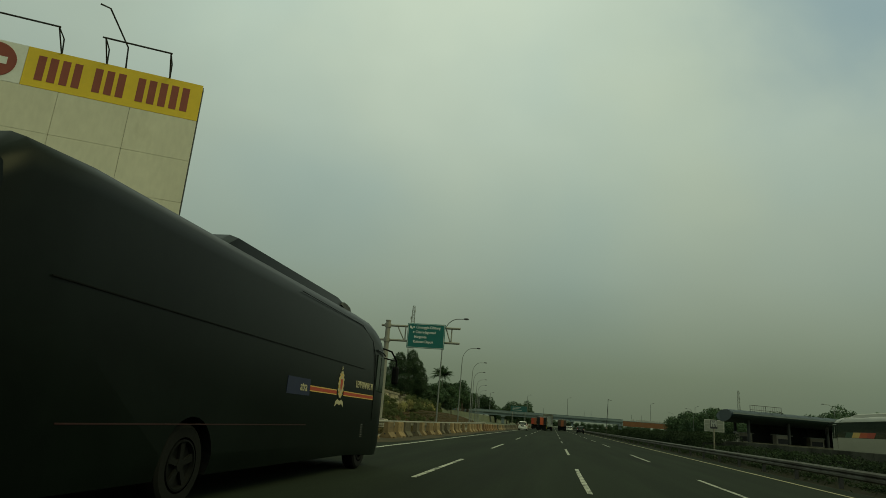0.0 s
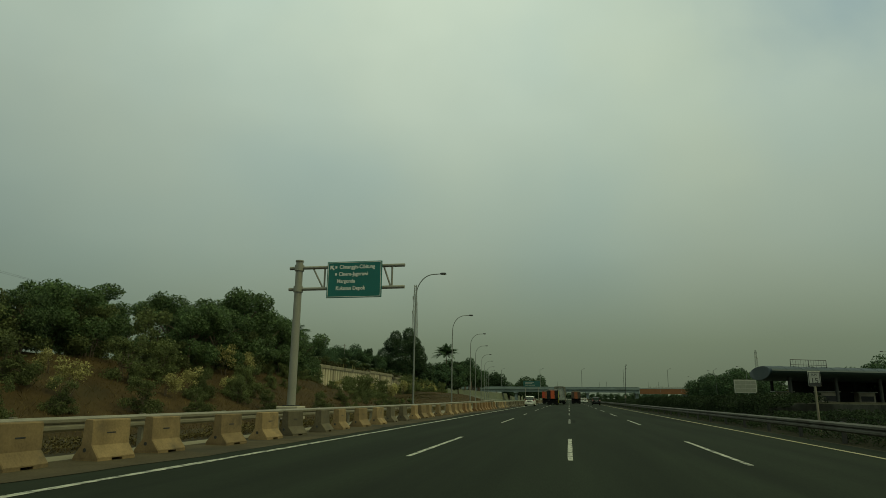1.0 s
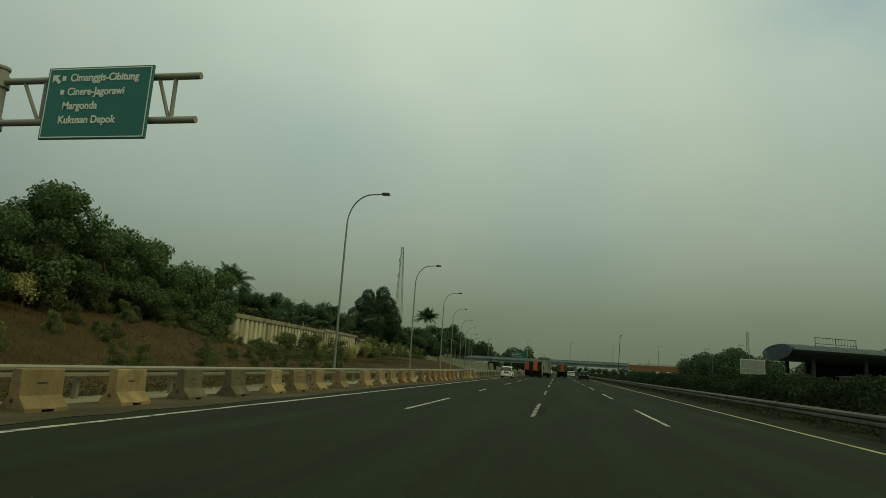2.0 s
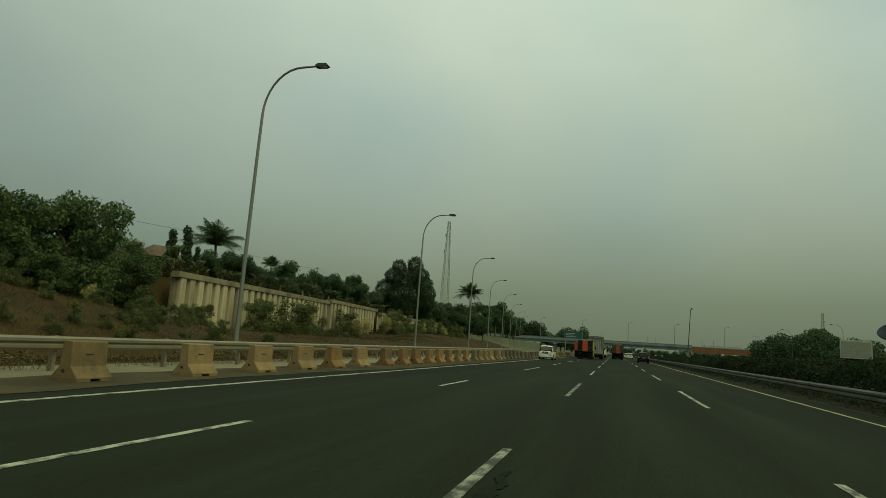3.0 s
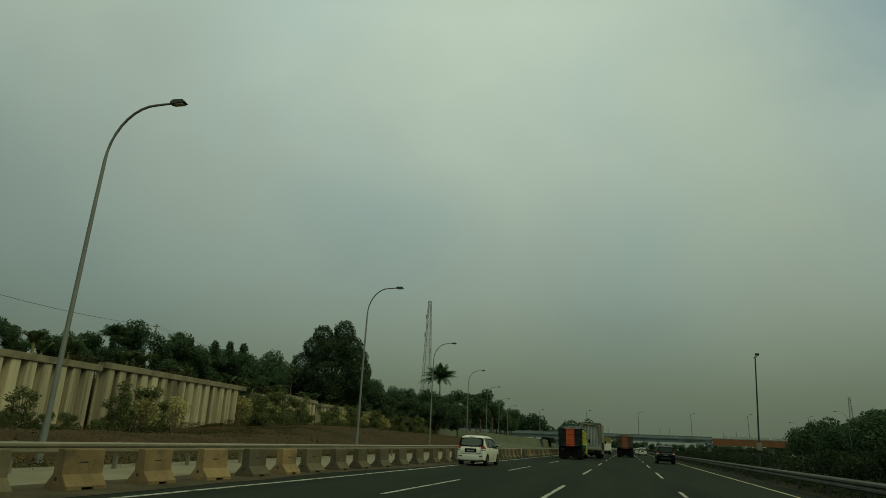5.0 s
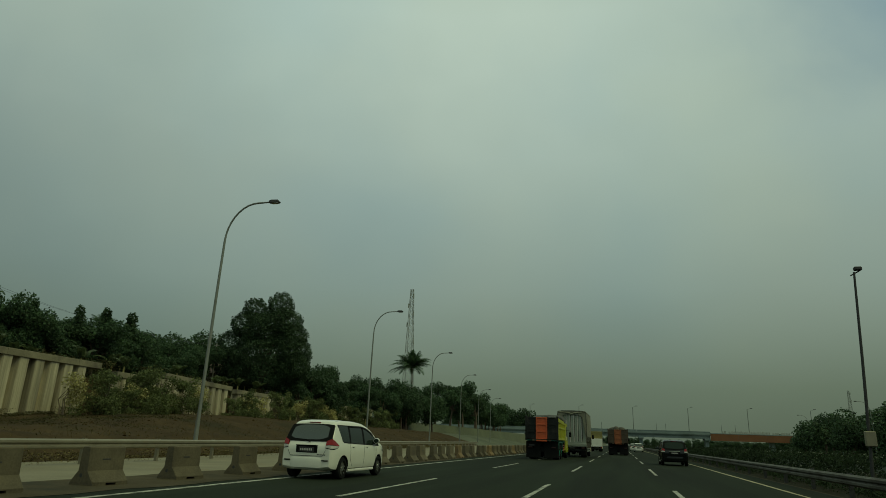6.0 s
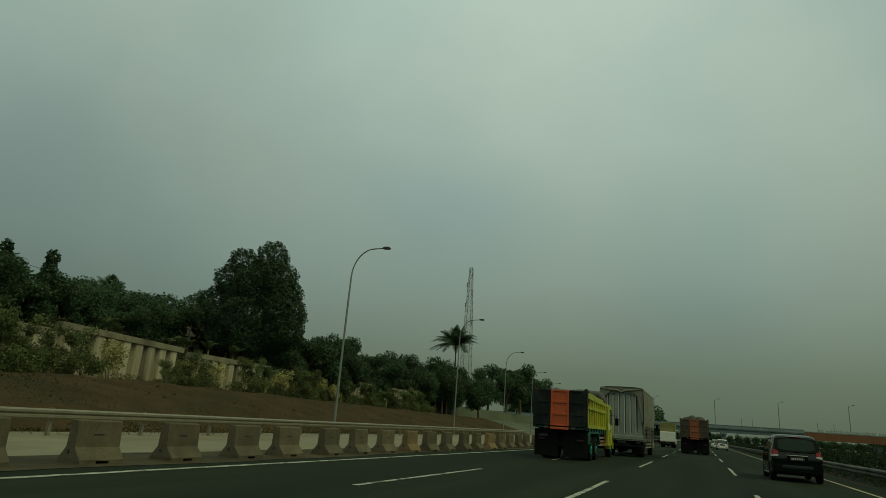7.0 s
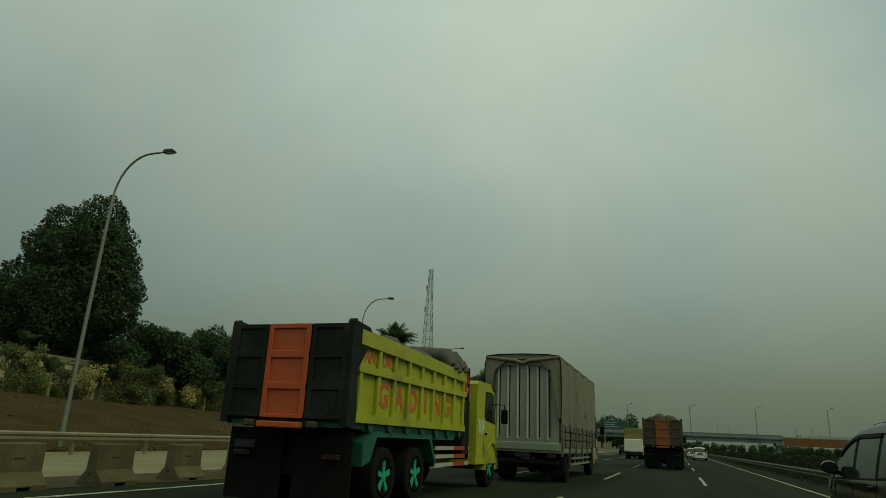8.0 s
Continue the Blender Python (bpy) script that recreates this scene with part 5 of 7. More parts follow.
# ---- across the motorway ----
def canopy_hall():
    """A wide canopy of oval section; its end looks over the road and its length runs away from it."""
    e = empty("canopy_hall", "long low canopy with a dark blue oval roof", "building", (31.3, 132.3, 0.15))
    U = (0.90, 0.44)

    def at(s, v, z):
        return (U[0] * s + 0.08 * v, U[1] * s + v, z)
    secs = []
    for s in [0.0, 0.25] + [3.0 + 3.0 * k for k in range(20)]:
        g = 0.94 if s == 0 else 1.0
        secs.append([at(s, 9.0 * g * math.cos(a), 5.65 + (1.05 if math.sin(a) > 0 else 1.25) * g * math.sin(a)) for a in [2 * math.pi * k / 36 for k in range(36)]])
    part("roof", loft(bmesh.new(), secs), M["roofblue"], e, smooth=35)
    for s in range(1, 20):
        part("roof_rib", tube(bmesh.new(), [at(s * 3.0, 9.0 * math.cos(a), 5.66 + 1.06 * math.sin(a)) for a in [math.pi * k / 18 for k in range(1, 18)]], 0.035, 5), M["roofblue"], e)
    # columns and inner walls have the roof's shade in their colour
    for s in range(4, 60, 9):
        for v in (-6.5, 6.5):
            part("column", tube(bmesh.new(), [at(s, v, -0.1), at(s, v, 5.1)], 0.28, 10), M["shadowy"], e, smooth=40)
    part("back_wall", loft(bmesh.new(), [[at(s, v, z) for v, z in ((8.0, 0), (8.3, 0), (8.3, 5.2), (8.0, 5.2))] for s in (8, 58)]), M["shadowy"], e)
    part("end_wall", loft(bmesh.new(), [[at(s, v, z) for v, z in ((-7, 0), (8, 0), (8, 5.2), (-7, 5.2))] for s in (40, 40.4)]), M["shadowy"], e)
    part("low_wall", loft(bmesh.new(), [[at(s, v, z) for v, z in ((-8.2, 0), (-7.9, 0), (-7.9, 1.0), (-8.2, 1.0))] for s in (2, 50)]), M["oldwall"], e)
    for s, v in ((5.5, 4.5), (13, -1.0), (22, 1.5)):
        c = at(s, v, 0)
        k = part("booth", box(c[0] - 1.3, c[0] + 1.3, c[1] - 1.1, c[1] + 1.1, 0, 2.6, 0.06), M["plaster"], e)
        part("booth_window", box(c[0] - 1.0, c[0] + 1.0, c[1] - 1.14, c[1] - 1.09, 1.1, 2.0), M["dark"], k)
        part("booth_roof", box(c[0] - 1.6, c[0] + 1.6, c[1] - 1.4, c[1] + 1.4, 2.6, 2.75), M["dull"], k)
    f = part("roof_fence", tube(bmesh.new(), [at(4.5, -6.6, 7.55), at(11.5, -6.6, 7.55)], 0.05, 6), M["dark"], e)
    part("fence_rail", tube(bmesh.new(), [at(4.5, -6.6, 6.75), at(11.5, -6.6, 6.75)], 0.04, 6), M["dark"], f)
    for k in range(15):
        part("fence_post", tube(bmesh.new(), [at(4.5 + 0.5 * k, -6.6, 6.1), at(4.5 + 0.5 * k, -6.6, 7.55)], 0.05 if k % 7 == 0 else 0.018, 5), M["dark"], f)


canopy_hall()


def median_wall():
    e = empty("median_wall", "low grey concrete wall along the median", "wall", kind="structure")
    for y in np.arange(-20, 92, 4.0):
        part("wall_panel", box(14.9, 15.2, y + 0.01, y + 3.99, 0.1, 1.15, 0.02), M["oldwall"], e)


median_wall()


def overpass():
    e = empty("overpass", "grey concrete overpass with an orange clad span", "bridge", (0, 490, 0))
    part("deck", box(-160, 150, 0, 11, 7.5, 8.2), M["bridge"], e)
    for x0 in range(-160, 49, 19):
        part("girder", box(x0 + 0.1, x0 + 18.9, 0.8, 1.6, 5.9, 7.5), M["bridge"], e)
        part("far_girder", box(x0 + 0.1, x0 + 18.9, 9.2, 10.0, 5.9, 7.5), M["bridge"], e)
        part("parapet", box(x0 + 0.05, x0 + 18.95, -0.25, 0.05, 7.9, 9.4), M["bridge"], e)
        part("parapet_cap", box(x0 + 0.05, x0 + 18.95, -0.35, 0.15, 9.4, 9.6), M["bridge"], e)
    for x0 in range(49, 150, 14):
        part("cladding_panel", box(x0 + 0.06, x0 + 13.94, -0.35, 0.05, 5.0, 8.5), M["orange"], e)
    part("coping", box(49, 150, -0.4, 0.1, 8.5, 8.9), M["bridge"], e)
    rnd2 = random.Random(71)
    x = 55.0
    while x < 88:
        w = rnd2.uniform(0.5, 0.95)
        part("text_bar", box(x, x + w, -0.2, 0.0, 8.9, 8.9 + rnd2.uniform(0.9, 1.3)), M["dull"], e)
        x += w + (0.35 if rnd2.random() < 0.8 else 1.3)
    for x in (-70, -38, -11.5, 13.2, 47.5, 80, 112):
        p = part("pier", box(x - 0.9, x + 0.9, 2.5, 8.5, 0, 4.9, 0.1), M["bridge"], e)
        part("pier_cap", box(x - 1.4, x + 1.4, 0.4, 10.6, 4.9, 5.9, 0.1), M["bridge"], p)
    for x in (-95, -48, -20, 9.5, 38.5, 68.5, 99):
        l = part("lamp_post", tube(bmesh.new(), [(x, 0.3, 8.2), (x, 0.3, 21.6), (x + 1.8, 0.3, 22.3)], [0.20, 0.15, 0.09], 6), M["pole"], e)
        part("lamp_head", box(x + 1.5, x + 2.6, 0.1, 0.5, 22.2, 22.45), M["dark"], l)
    for x in (-8, 22, 27, 56, 63):
        part("thin_pole", tube(bmesh.new(), [(x, 8.0, 8.2), (x, 8.0, 13.5)], 0.12, 6), M["pole"], e)


overpass()


# ---- vehicles ----
V = dict(
    white=material("white_car_paint", (0.76, 0.76, 0.66), 0.30, vary=0.03, scale=1, fine=5, bump=0, coat=0.6),
    glass=material("tinted_glass", (0.020, 0.031, 0.025), 0.08, vary=0.1, scale=1, fine=3, bump=0, spec=0.16),
    glass_t=material("tail_glass", (0.03, 0.042, 0.035), 0.10, vary=0.1, scale=1, fine=3, bump=0, spec=0.9, coat=0.3),
    rubber=material("tyre_rubber", (0.0065, 0.0072, 0.0065), 0.9, spec=0.2, vary=0.25, scale=4, fine=30, bump=0.15),
    trim=material("black_trim", (0.007, 0.0075, 0.007), 0.6, vary=0.2, scale=4, fine=20, bump=0, spec=0.08),
    alloy=material("alloy_rim", (0.62, 0.62, 0.58), 0.25, metal=0.9, vary=0.1, scale=4, fine=20, bump=0),
    red=material("red_lamp", (0.25, 0.006, 0.005), 0.12, vary=0.1, scale=6, fine=30, bump=0, coat=0.15, spec=0.3),
    # dirty red, taken near black for the shade below a truck's tail
    redd=material("dirty_shaded_red", (0.035, 0.010, 0.009), 0.4, vary=0.2, scale=6, fine=30, bump=0),
    clear=material("clear_lamp", (0.55, 0.54, 0.50), 0.12, vary=0.15, scale=8, fine=40, bump=0, coat=0.5),
    plate=material("dark_plate", (0.02, 0.02, 0.022), 0.5, vary=0.1, scale=6, fine=30, bump=0),
    busblack=material("black_bus_paint", (0.0040, 0.0068, 0.0051), 0.36, vary=0.25, scale=0.7, fine=5, bump=0, coat=0.0, spec=0.12),
    cream=material("cream_vinyl", (0.46, 0.41, 0.26), 0.5, vary=0.08, scale=3, fine=10, bump=0),
    gold=material("gold_vinyl", (0.62, 0.40, 0.10), 0.5, vary=0.08, scale=3, fine=10, bump=0),
    redv=material("red_vinyl", (0.42, 0.055, 0.02), 0.5, vary=0.08, scale=3, fine=10, bump=0),
    hedgeband=material("dark_green_vinyl", (0.02, 0.06, 0.025), 0.5, vary=0.1, scale=3, fine=10, bump=0),
    navy=material("navy_vinyl", (0.01, 0.014, 0.05), 0.5, vary=0.1, scale=3, fine=10, bump=0),
    lime=material("lime_truck_paint", (0.38, 0.40, 0.02), 0.5, vary=0.18, scale=1.4, fine=12, bump=0.05, stain=(0.20, 0.19, 0.04), stain_at=0.57),
    orange=material("orange_truck_paint", (0.50, 0.088, 0.022), 0.55, vary=0.15, scale=1.6, fine=12, bump=0.05, stain=(0.28, 0.07, 0.025), stain_at=0.62),
    black=material("sooty_black_steel", (0.0135, 0.0165, 0.0155), 0.65, spec=0.18, vary=0.4, scale=1.4, fine=12, bump=0.1, stain=(0.042, 0.041, 0.035), stain_at=0.52),
    ochre=material("orange_lettering", (0.52, 0.135, 0.022), 0.55, vary=0.2, scale=3, fine=14, bump=0, stain=(0.30, 0.16, 0.03), stain_at=0.58),
    teal=material("teal_chassis_paint", (0.014, 0.115, 0.082), 0.55, vary=0.2, scale=1.6, fine=12, bump=0.05, stain=(0.03, 0.06, 0.045), stain_at=0.56),
    rimgreen=material("green_rim_paint", (0.02, 0.42, 0.27), 0.45, vary=0.12, scale=5, fine=20, bump=0),
    tarp=material("grey_tarpaulin", (0.060, 0.062, 0.058), 0.7, vary=0.3, scale=1.2, fine=8, bump=0.4),
    cargo=material("grey_green_tarpaulin", (0.178, 0.176, 0.130), 0.75, vary=0.25, scale=0.9, fine=6, bump=0.4, stain=(0.105, 0.100, 0.072), stain_at=0.53),
    boards=material("weathered_side_boards", (0.125, 0.122, 0.092), 0.85, vary=0.3, scale=1.5, fine=14, bump=0.3, stain=(0.06, 0.045, 0.028), stain_at=0.5),
    alu=material("ribbed_aluminium", (0.275, 0.305, 0.255), 0.5, metal=0.25, vary=0.15, scale=0.8, fine=10, bump=0.05, stain=(0.18, 0.175, 0.14), stain_at=0.56),
    rust=material("rusty_dump_body", (0.058, 0.043, 0.028), 0.75, vary=0.35, scale=1.2, fine=12, bump=0.2, stain=(0.13, 0.075, 0.035), stain_at=0.55),
    sack=material("dusty_load", (0.075, 0.067, 0.05), 0.9, vary=0.3, scale=1.2, fine=8, bump=0.5),
    beige=material("beige_bus_paint", (0.36, 0.35, 0.26), 0.4, vary=0.06, scale=1, fine=5, bump=0, coat=0.3),
    vanyellow=material("dull_yellow_paint", (0.20, 0.175, 0.055), 0.7, vary=0.2, scale=1.4, fine=10, bump=0.05, stain=(0.12, 0.11, 0.05), stain_at=0.55),
    dullorange=material("faded_orange_paint", (0.27, 0.085, 0.03), 0.7, vary=0.25, scale=1.6, fine=12, bump=0.05, stain=(0.12, 0.055, 0.03), stain_at=0.55),
    blacksuv=material("dark_suv_paint", (0.005, 0.0065, 0.006), 0.07, vary=0.1, scale=1, fine=5, bump=0, coat=0.0, spec=0.4),
)


def lathe(bm, prof, centre, sides=24, caps=(True, True)):
    """Turn a profile of (along x, radius) about the x axis through centre."""
    cx, cy, cz = centre
    rings = [[bm.verts.new((cx + a, cy + r * math.cos(2 * math.pi * k / sides), cz + r * math.sin(2 * math.pi * k / sides))) for k in range(sides)] for a, r in prof]
    for r, s in zip(rings, rings[1:]):
        for k in range(sides):
            bm.faces.new((r[k], r[(k + 1) % sides], s[(k + 1) % sides], s[k]))
    if caps[0]:
        bm.faces.new(rings[0])
    if caps[1]:
        bm.faces.new(rings[-1][::-1])
    return bm


def wheel(parent, x, y, r, w, side, rim, spokes=5, rim_r=0.62):
    """A wheel whose outer face looks to side (+1 or -1 along x)."""
    t = part("wheel", lathe(bmesh.new(), [(-w / 2, r * 0.66), (-w / 2, r * 0.9), (-w / 2 + 0.03, r * 0.98), (-w * 0.2, r), (w * 0.2, r), (w / 2 - 0.03, r * 0.98), (w / 2, r * 0.9), (w / 2, r * 0.66)], (x, y, r), 28, (False, False)), V["rubber"], parent, smooth=35)
    o = side * w / 2
    part("rim_barrel", lathe(bmesh.new(), [(o - side * 0.02, r * (rim_r + 0.05)), (o + side * 0.004, r * (rim_r + 0.05)), (o + side * 0.006, r * rim_r), (o - side * 0.05, r * rim_r * 0.92), (o - side * 0.055, r * 0.12)], (x, y, r), 24, (False, True)), V["trim"], t, smooth=35)
    bm = bmesh.new()
    for k in range(spokes):
        a = 2 * math.pi * k / spokes + 0.3
        ca, sa = math.cos(a), math.sin(a)
        w0, w1, r0, r1 = r * (0.06 if spokes < 8 else 0.055), r * (0.10 if spokes < 8 else 0.05), r * 0.1, r * rim_r * 0.98
        pts = []
        for rr_, ww in ((r0, w0), (r1, w1)):
            for sgn in (-1, 1):
                pts.append((rr_ * ca - sgn * ww * sa, rr_ * sa + sgn * ww * ca))
        q = [pts[0], pts[2], pts[3], pts[1]]
        loft(bm, [[(x + o - side * 0.045, y + a_, r + b_) for a_, b_ in q], [(x + o - side * 0.012, y + a_, r + b_) for a_, b_ in q]])
    lathe(bm, [(o - side * 0.05, r * 0.16), (o - side * 0.005, r * 0.15)], (x, y, r), 14)
    part("spokes", bm, rim, t)
    return t


def cut_arches(body, wheels_y, r, hw):
    """Open the wheel arches in a body with a boolean."""
    bm = bmesh.new()
    for y in wheels_y:
        for s in (-1, 1):
            lathe(bm, [(s * (hw - 0.34), r * 1.16), (s * (hw + 0.3), r * 1.16)], (0, y, r * 1.0), 28)
    bmesh.ops.recalc_face_normals(bm, faces=bm.faces)
    me = bpy.data.meshes.new("cutter")
    me.materials.append(V["trim"])
    bm.to_mesh(me)
    bm.free()
    cutter = bpy.data.objects.new("cutter", me)
    scene.collection.objects.link(cutter)
    cutter.parent = body.parent
    mod = body.modifiers.new("arches", "BOOLEAN")
    mod.operation, mod.object, mod.solver, mod.material_mode = "DIFFERENCE", cutter, "EXACT", "TRANSFER"
    bpy.context.view_layer.update()
    dg = bpy.context.evaluated_depsgraph_get()
    done = bpy.data.meshes.new_from_object(body.evaluated_get(dg))
    body.modifiers.clear()
    old = body.data
    body.data = done
    bpy.data.meshes.remove(old)
    bpy.data.objects.remove(cutter)


def car(name, label, at, rz, L=4.27, W=1.70, H=1.66, paint="white", wheel_r=0.31, rim="alloy", detail=True):
    """A people carrier; the tail is at y = 0, the nose at y = L."""
    e = empty(name, label, "car", at, rz)
    hw, P_ = W / 2, V[paint]
    S, U = L / 4.27, H / 1.66

    def top_z(y):
        return U * float(np.interp(y / S, (0, 0.05, 0.12, 0.22, 0.34, 0.44, 0.54, 0.75, 1.2, 1.7, 2.1, 2.45, 2.7, 2.95, 3.2, 3.42, 3.55, 3.8, 4.0, 4.13, 4.22, 4.27),
                                   (0.90, 0.99, 1.12, 1.30, 1.48, 1.575, 1.618, 1.645, 1.66, 1.655, 1.635, 1.59, 1.525, 1.42, 1.275, 1.125, 1.065, 1.01, 0.94, 0.86, 0.76, 0.66)))

    def low_z(y):
        return float(np.interp(y / S, (0, 0.1, 0.4, 3.9, 4.15, 4.27), (0.34, 0.27, 0.23, 0.22, 0.25, 0.33)))

    def half_x(y, z):
        k = float(np.interp(y / S, (0, 0.05, 0.14, 0.3, 0.7, 1.2, 3.0, 3.5, 3.8, 4.0, 4.15, 4.27), (0.86, 0.915, 0.955, 0.98, 0.995, 1, 1, 0.985, 0.945, 0.88, 0.78, 0.58)))
        return hw * k * float(np.interp(z / U, (0.2, 0.28, 0.36, 0.50, 0.70, 0.82, 0.93, 1.0, 1.2, 1.4, 1.55, 1.66), (0.90, 0.955, 0.985, 1.0, 1.0, 0.99, 0.972, 0.945, 0.895, 0.835, 0.775, 0.70)))

    def section(y):
        zb, zt = low_z(y), top_z(y)
        rgt = [(half_x(y, zb) * 0.8, zb - 0.0)]
        for f in (0.04, 0.10, 0.18, 0.27, 0.36, 0.45, 0.54, 0.63, 0.72, 0.81, 0.90, 1.0):
            z = zb + (zt - 0.085 - zb) * f
            rgt.append((half_x(y, z), z))
        x = half_x(y, zt - 0.085)
        rgt += [(x - 0.018, zt - 0.05), (x - 0.055, zt - 0.022), (x - 0.12, zt - 0.006), (x * 0.55, zt + 0.008)]
        return [(a, y, b) for a, b in rgt] + [(-a, y, b) for a, b in rgt[::-1]]
    ys = [0, 0.02, 0.05, 0.09, 0.14, 0.2, 0.27, 0.34, 0.4, 0.46, 0.54, 0.64, 0.8, 1.0, 1.3, 1.6, 1.9, 2.2, 2.4, 2.55, 2.7, 2.85, 3.0, 3.15, 3.3, 3.42, 3.5, 3.6, 3.75, 3.9, 4.0, 4.08, 4.15, 4.2, 4.24, 4.27]
    body = part("body", loft(bmesh.new(), [section(y * S) for y in ys]), P_, e, smooth=38)
    wy = (0.72 * S, 3.44 * S)
    cut_arches(body, wy, wheel_r, hw)

    def patch(nm, y0, y1, lo, hi, s, mat, o1, parent=None, nu=16, nv=4):
        """A panel on the body's side between two height curves, s the side."""
        bm = bmesh.new()
        lay = []
        for o in (o1 - 0.02, o1):
            rows = []
            for i in range(nu + 1):
                y = (y0 + (y1 - y0) * i / nu) * S
                a, b = lo(y / S) * U, hi(y / S) * U
                rows.append([bm.verts.new((s * (half_x(y, a + (b - a) * j / nv) + o), y, a + (b - a) * j / nv)) for j in range(nv + 1)])
            lay.append(rows)
        g, h = lay
        for i in range(nu):
            for j in range(nv):
                bm.faces.new((h[i][j], h[i + 1][j], h[i + 1][j + 1], h[i][j + 1]))
            for j in (0, nv):
                bm.faces.new((g[i][j], g[i + 1][j], h[i + 1][j], h[i][j]))
        for j in range(nv):
            for i in (0, nu):
                bm.faces.new((g[i][j], g[i][j + 1], h[i][j + 1], h[i][j]))
        return part(nm, bm, mat, parent or e, smooth=40)

    def sill_line(y):
        return 1.035 - 0.028 * y

    def win_lo(y):
        return max(sill_line(y), 1.50 - (y - 0.50) * 2.2)

    def win_hi(y):
        return max(min(1.502, top_z(y * S) / U - 0.125), win_lo(y) + 0.004)

    def gap(y_at, z0, z1, s, bow=0.0):
        pts = []
        for k in range(7):
            z = z0 + (z1 - z0) * k / 6
            y = (y_at + bow * (1 - k / 6) ** 2) * S
            pts.append((s * (half_x(y, z * U) - 0.001), y, z * U))
        part("door_gap", tube(bmesh.new(), pts, 0.0055, 5), V["trim"], e)
    for s in (-1, 1):
        patch("window_surround", 0.50, 3.44, lambda y: win_lo(y) - 0.012, lambda y: win_hi(y) + 0.012, s, V["trim"], 0.003, None, 30)
        patch("quarter_window", 0.55, 1.16, lambda y: win_lo(y) + 0.02, lambda y: max(win_hi(y) - 0.015, win_lo(y) + 0.021), s, V["glass"], 0.006)
        patch("rear_window", 1.28, 2.16, lambda y: win_lo(y) + 0.012, lambda y: win_hi(y) - 0.05, s, V["glass"], 0.006)
        patch("front_window", 2.30, 3.24, lambda y: win_lo(y) + 0.012, lambda y: max(win_hi(y) - 0.03, win_lo(y) + 0.013), s, V["glass"], 0.006)
        patch("rain_visor", 1.24, 3.0, lambda y: win_hi(y) - 0.035, lambda y: win_hi(y) + 0.012, s, V["trim"], 0.022, None, 20, 2)
        gap(1.19, 0.60, 1.0, s)
        gap(1.19, 0.36, 0.60, s, 0.16)
        gap(2.22, 0.30, 0.97, s, -0.06)
        gap(3.20, 0.36, 0.94, s, -0.10)
        patch("rocker_line", 1.15, 3.02, lambda y: 0.285, lambda y: 0.297, s, V["trim"], 0.002)
        part("sill", box(s * hw * 0.95 - 0.04, s * hw * 0.95 + 0.03, 1.12 * S, 3.03 * S, 0.20, 0.27, 0.015), P_, e)
        for yy in (1.30, 2.32):
            z = 0.905 * U
            x = half_x(yy * S, z)
            h = part("door_handle", loft(bmesh.new(), [[(s * (x - 0.01), (yy + a) * S, z - 0.016), (s * (x + d), (yy + a) * S, z - 0.012), (s * (x + d), (yy + a) * S, z + 0.014), (s * (x - 0.01), (yy + a) * S, z + 0.018)] for a, d in ((0.0, 0.004), (0.03, 0.028), (0.15, 0.030), (0.19, 0.006))]), P_, e, smooth=60)
            part("handle_recess", tube(bmesh.new(), [(s * (x - 0.012), (yy + 0.06) * S, z - 0.02), (s * (x + 0.003), (yy + 0.13) * S, z - 0.024)], 0.014, 6), V["trim"], h)
        zm = 1.03 * U
        m = part("mirror", loft(bmesh.new(), [[(s * (hw * 0.93 + cx_ + rx_ * math.cos(a)), (2.93 + dy) * S, zm + 0.06 + rz_ * math.sin(a)) for a in [2 * math.pi * q / 14 for q in range(14)]]
                                              for dy, cx_, rx_, rz_ in ((0.0, 0.135, 0.10, 0.075), (0.04, 0.135, 0.115, 0.088), (0.10, 0.12, 0.10, 0.078), (0.15, 0.09, 0.055, 0.045))]), P_, e, smooth=50)
        part("mirror_glass", prism(bmesh.new(), [(s * (hw * 0.93 + 0.135 + 0.088 * math.cos(a)), zm + 0.06 + 0.064 * math.sin(a)) for a in [2 * math.pi * q / 14 for q in range(14)]], "y", 2.924 * S, 2.931 * S), V["glass"], m)
        part("mirror_foot", box(min(s * hw * 0.92, s * (hw + 0.06)), max(s * hw * 0.92, s * (hw + 0.06)), 2.97 * S, 3.06 * S, zm - 0.035, zm + 0.02, 0.012), V["trim"], m)
        # tail lamp: a wedge round the corner, red above and clear below

        def lamp_pts(dz0, dz1, out):
            rows = []
            for y, x, zl, zh in ((0.0, 0.70, 0.85, 1.05), (0.0, 0.80, 0.835, 1.10), (0.02, None, 0.82, 1.12), (0.12, None, 0.82, 1.11), (0.24, None, 0.84, 1.05), (0.34, None, 0.87, 0.99), (0.42, None, 0.92, 0.93)):
                a, b = zl + (zh - zl) * dz0, zl + (zh - zl) * dz1
                row = []
                for j in range(4):
                    z = (a + (b - a) * j / 3) * U
                    yy = y * S + max(0, z / U - 0.92) * 0.42 * S * (1 if y < 0.1 else 0)
                    xx = x * hw if x else half_x(yy, z) + out
                    row.append((s * xx, yy - (out if y < 0.1 else 0), z))
                rows.append(row)
            return rows
        def shell(d0, d1, o):
            bm = bmesh.new()
            outer, inner = lamp_pts(d0, d1, o), lamp_pts(d0, d1, -0.03)
            return loft(bm, [a + b[::-1] for a, b in zip(outer, inner)])
        tl = part("tail_lamp", shell(0.0, 1.0, 0.008), V["trim"], e, smooth=40)
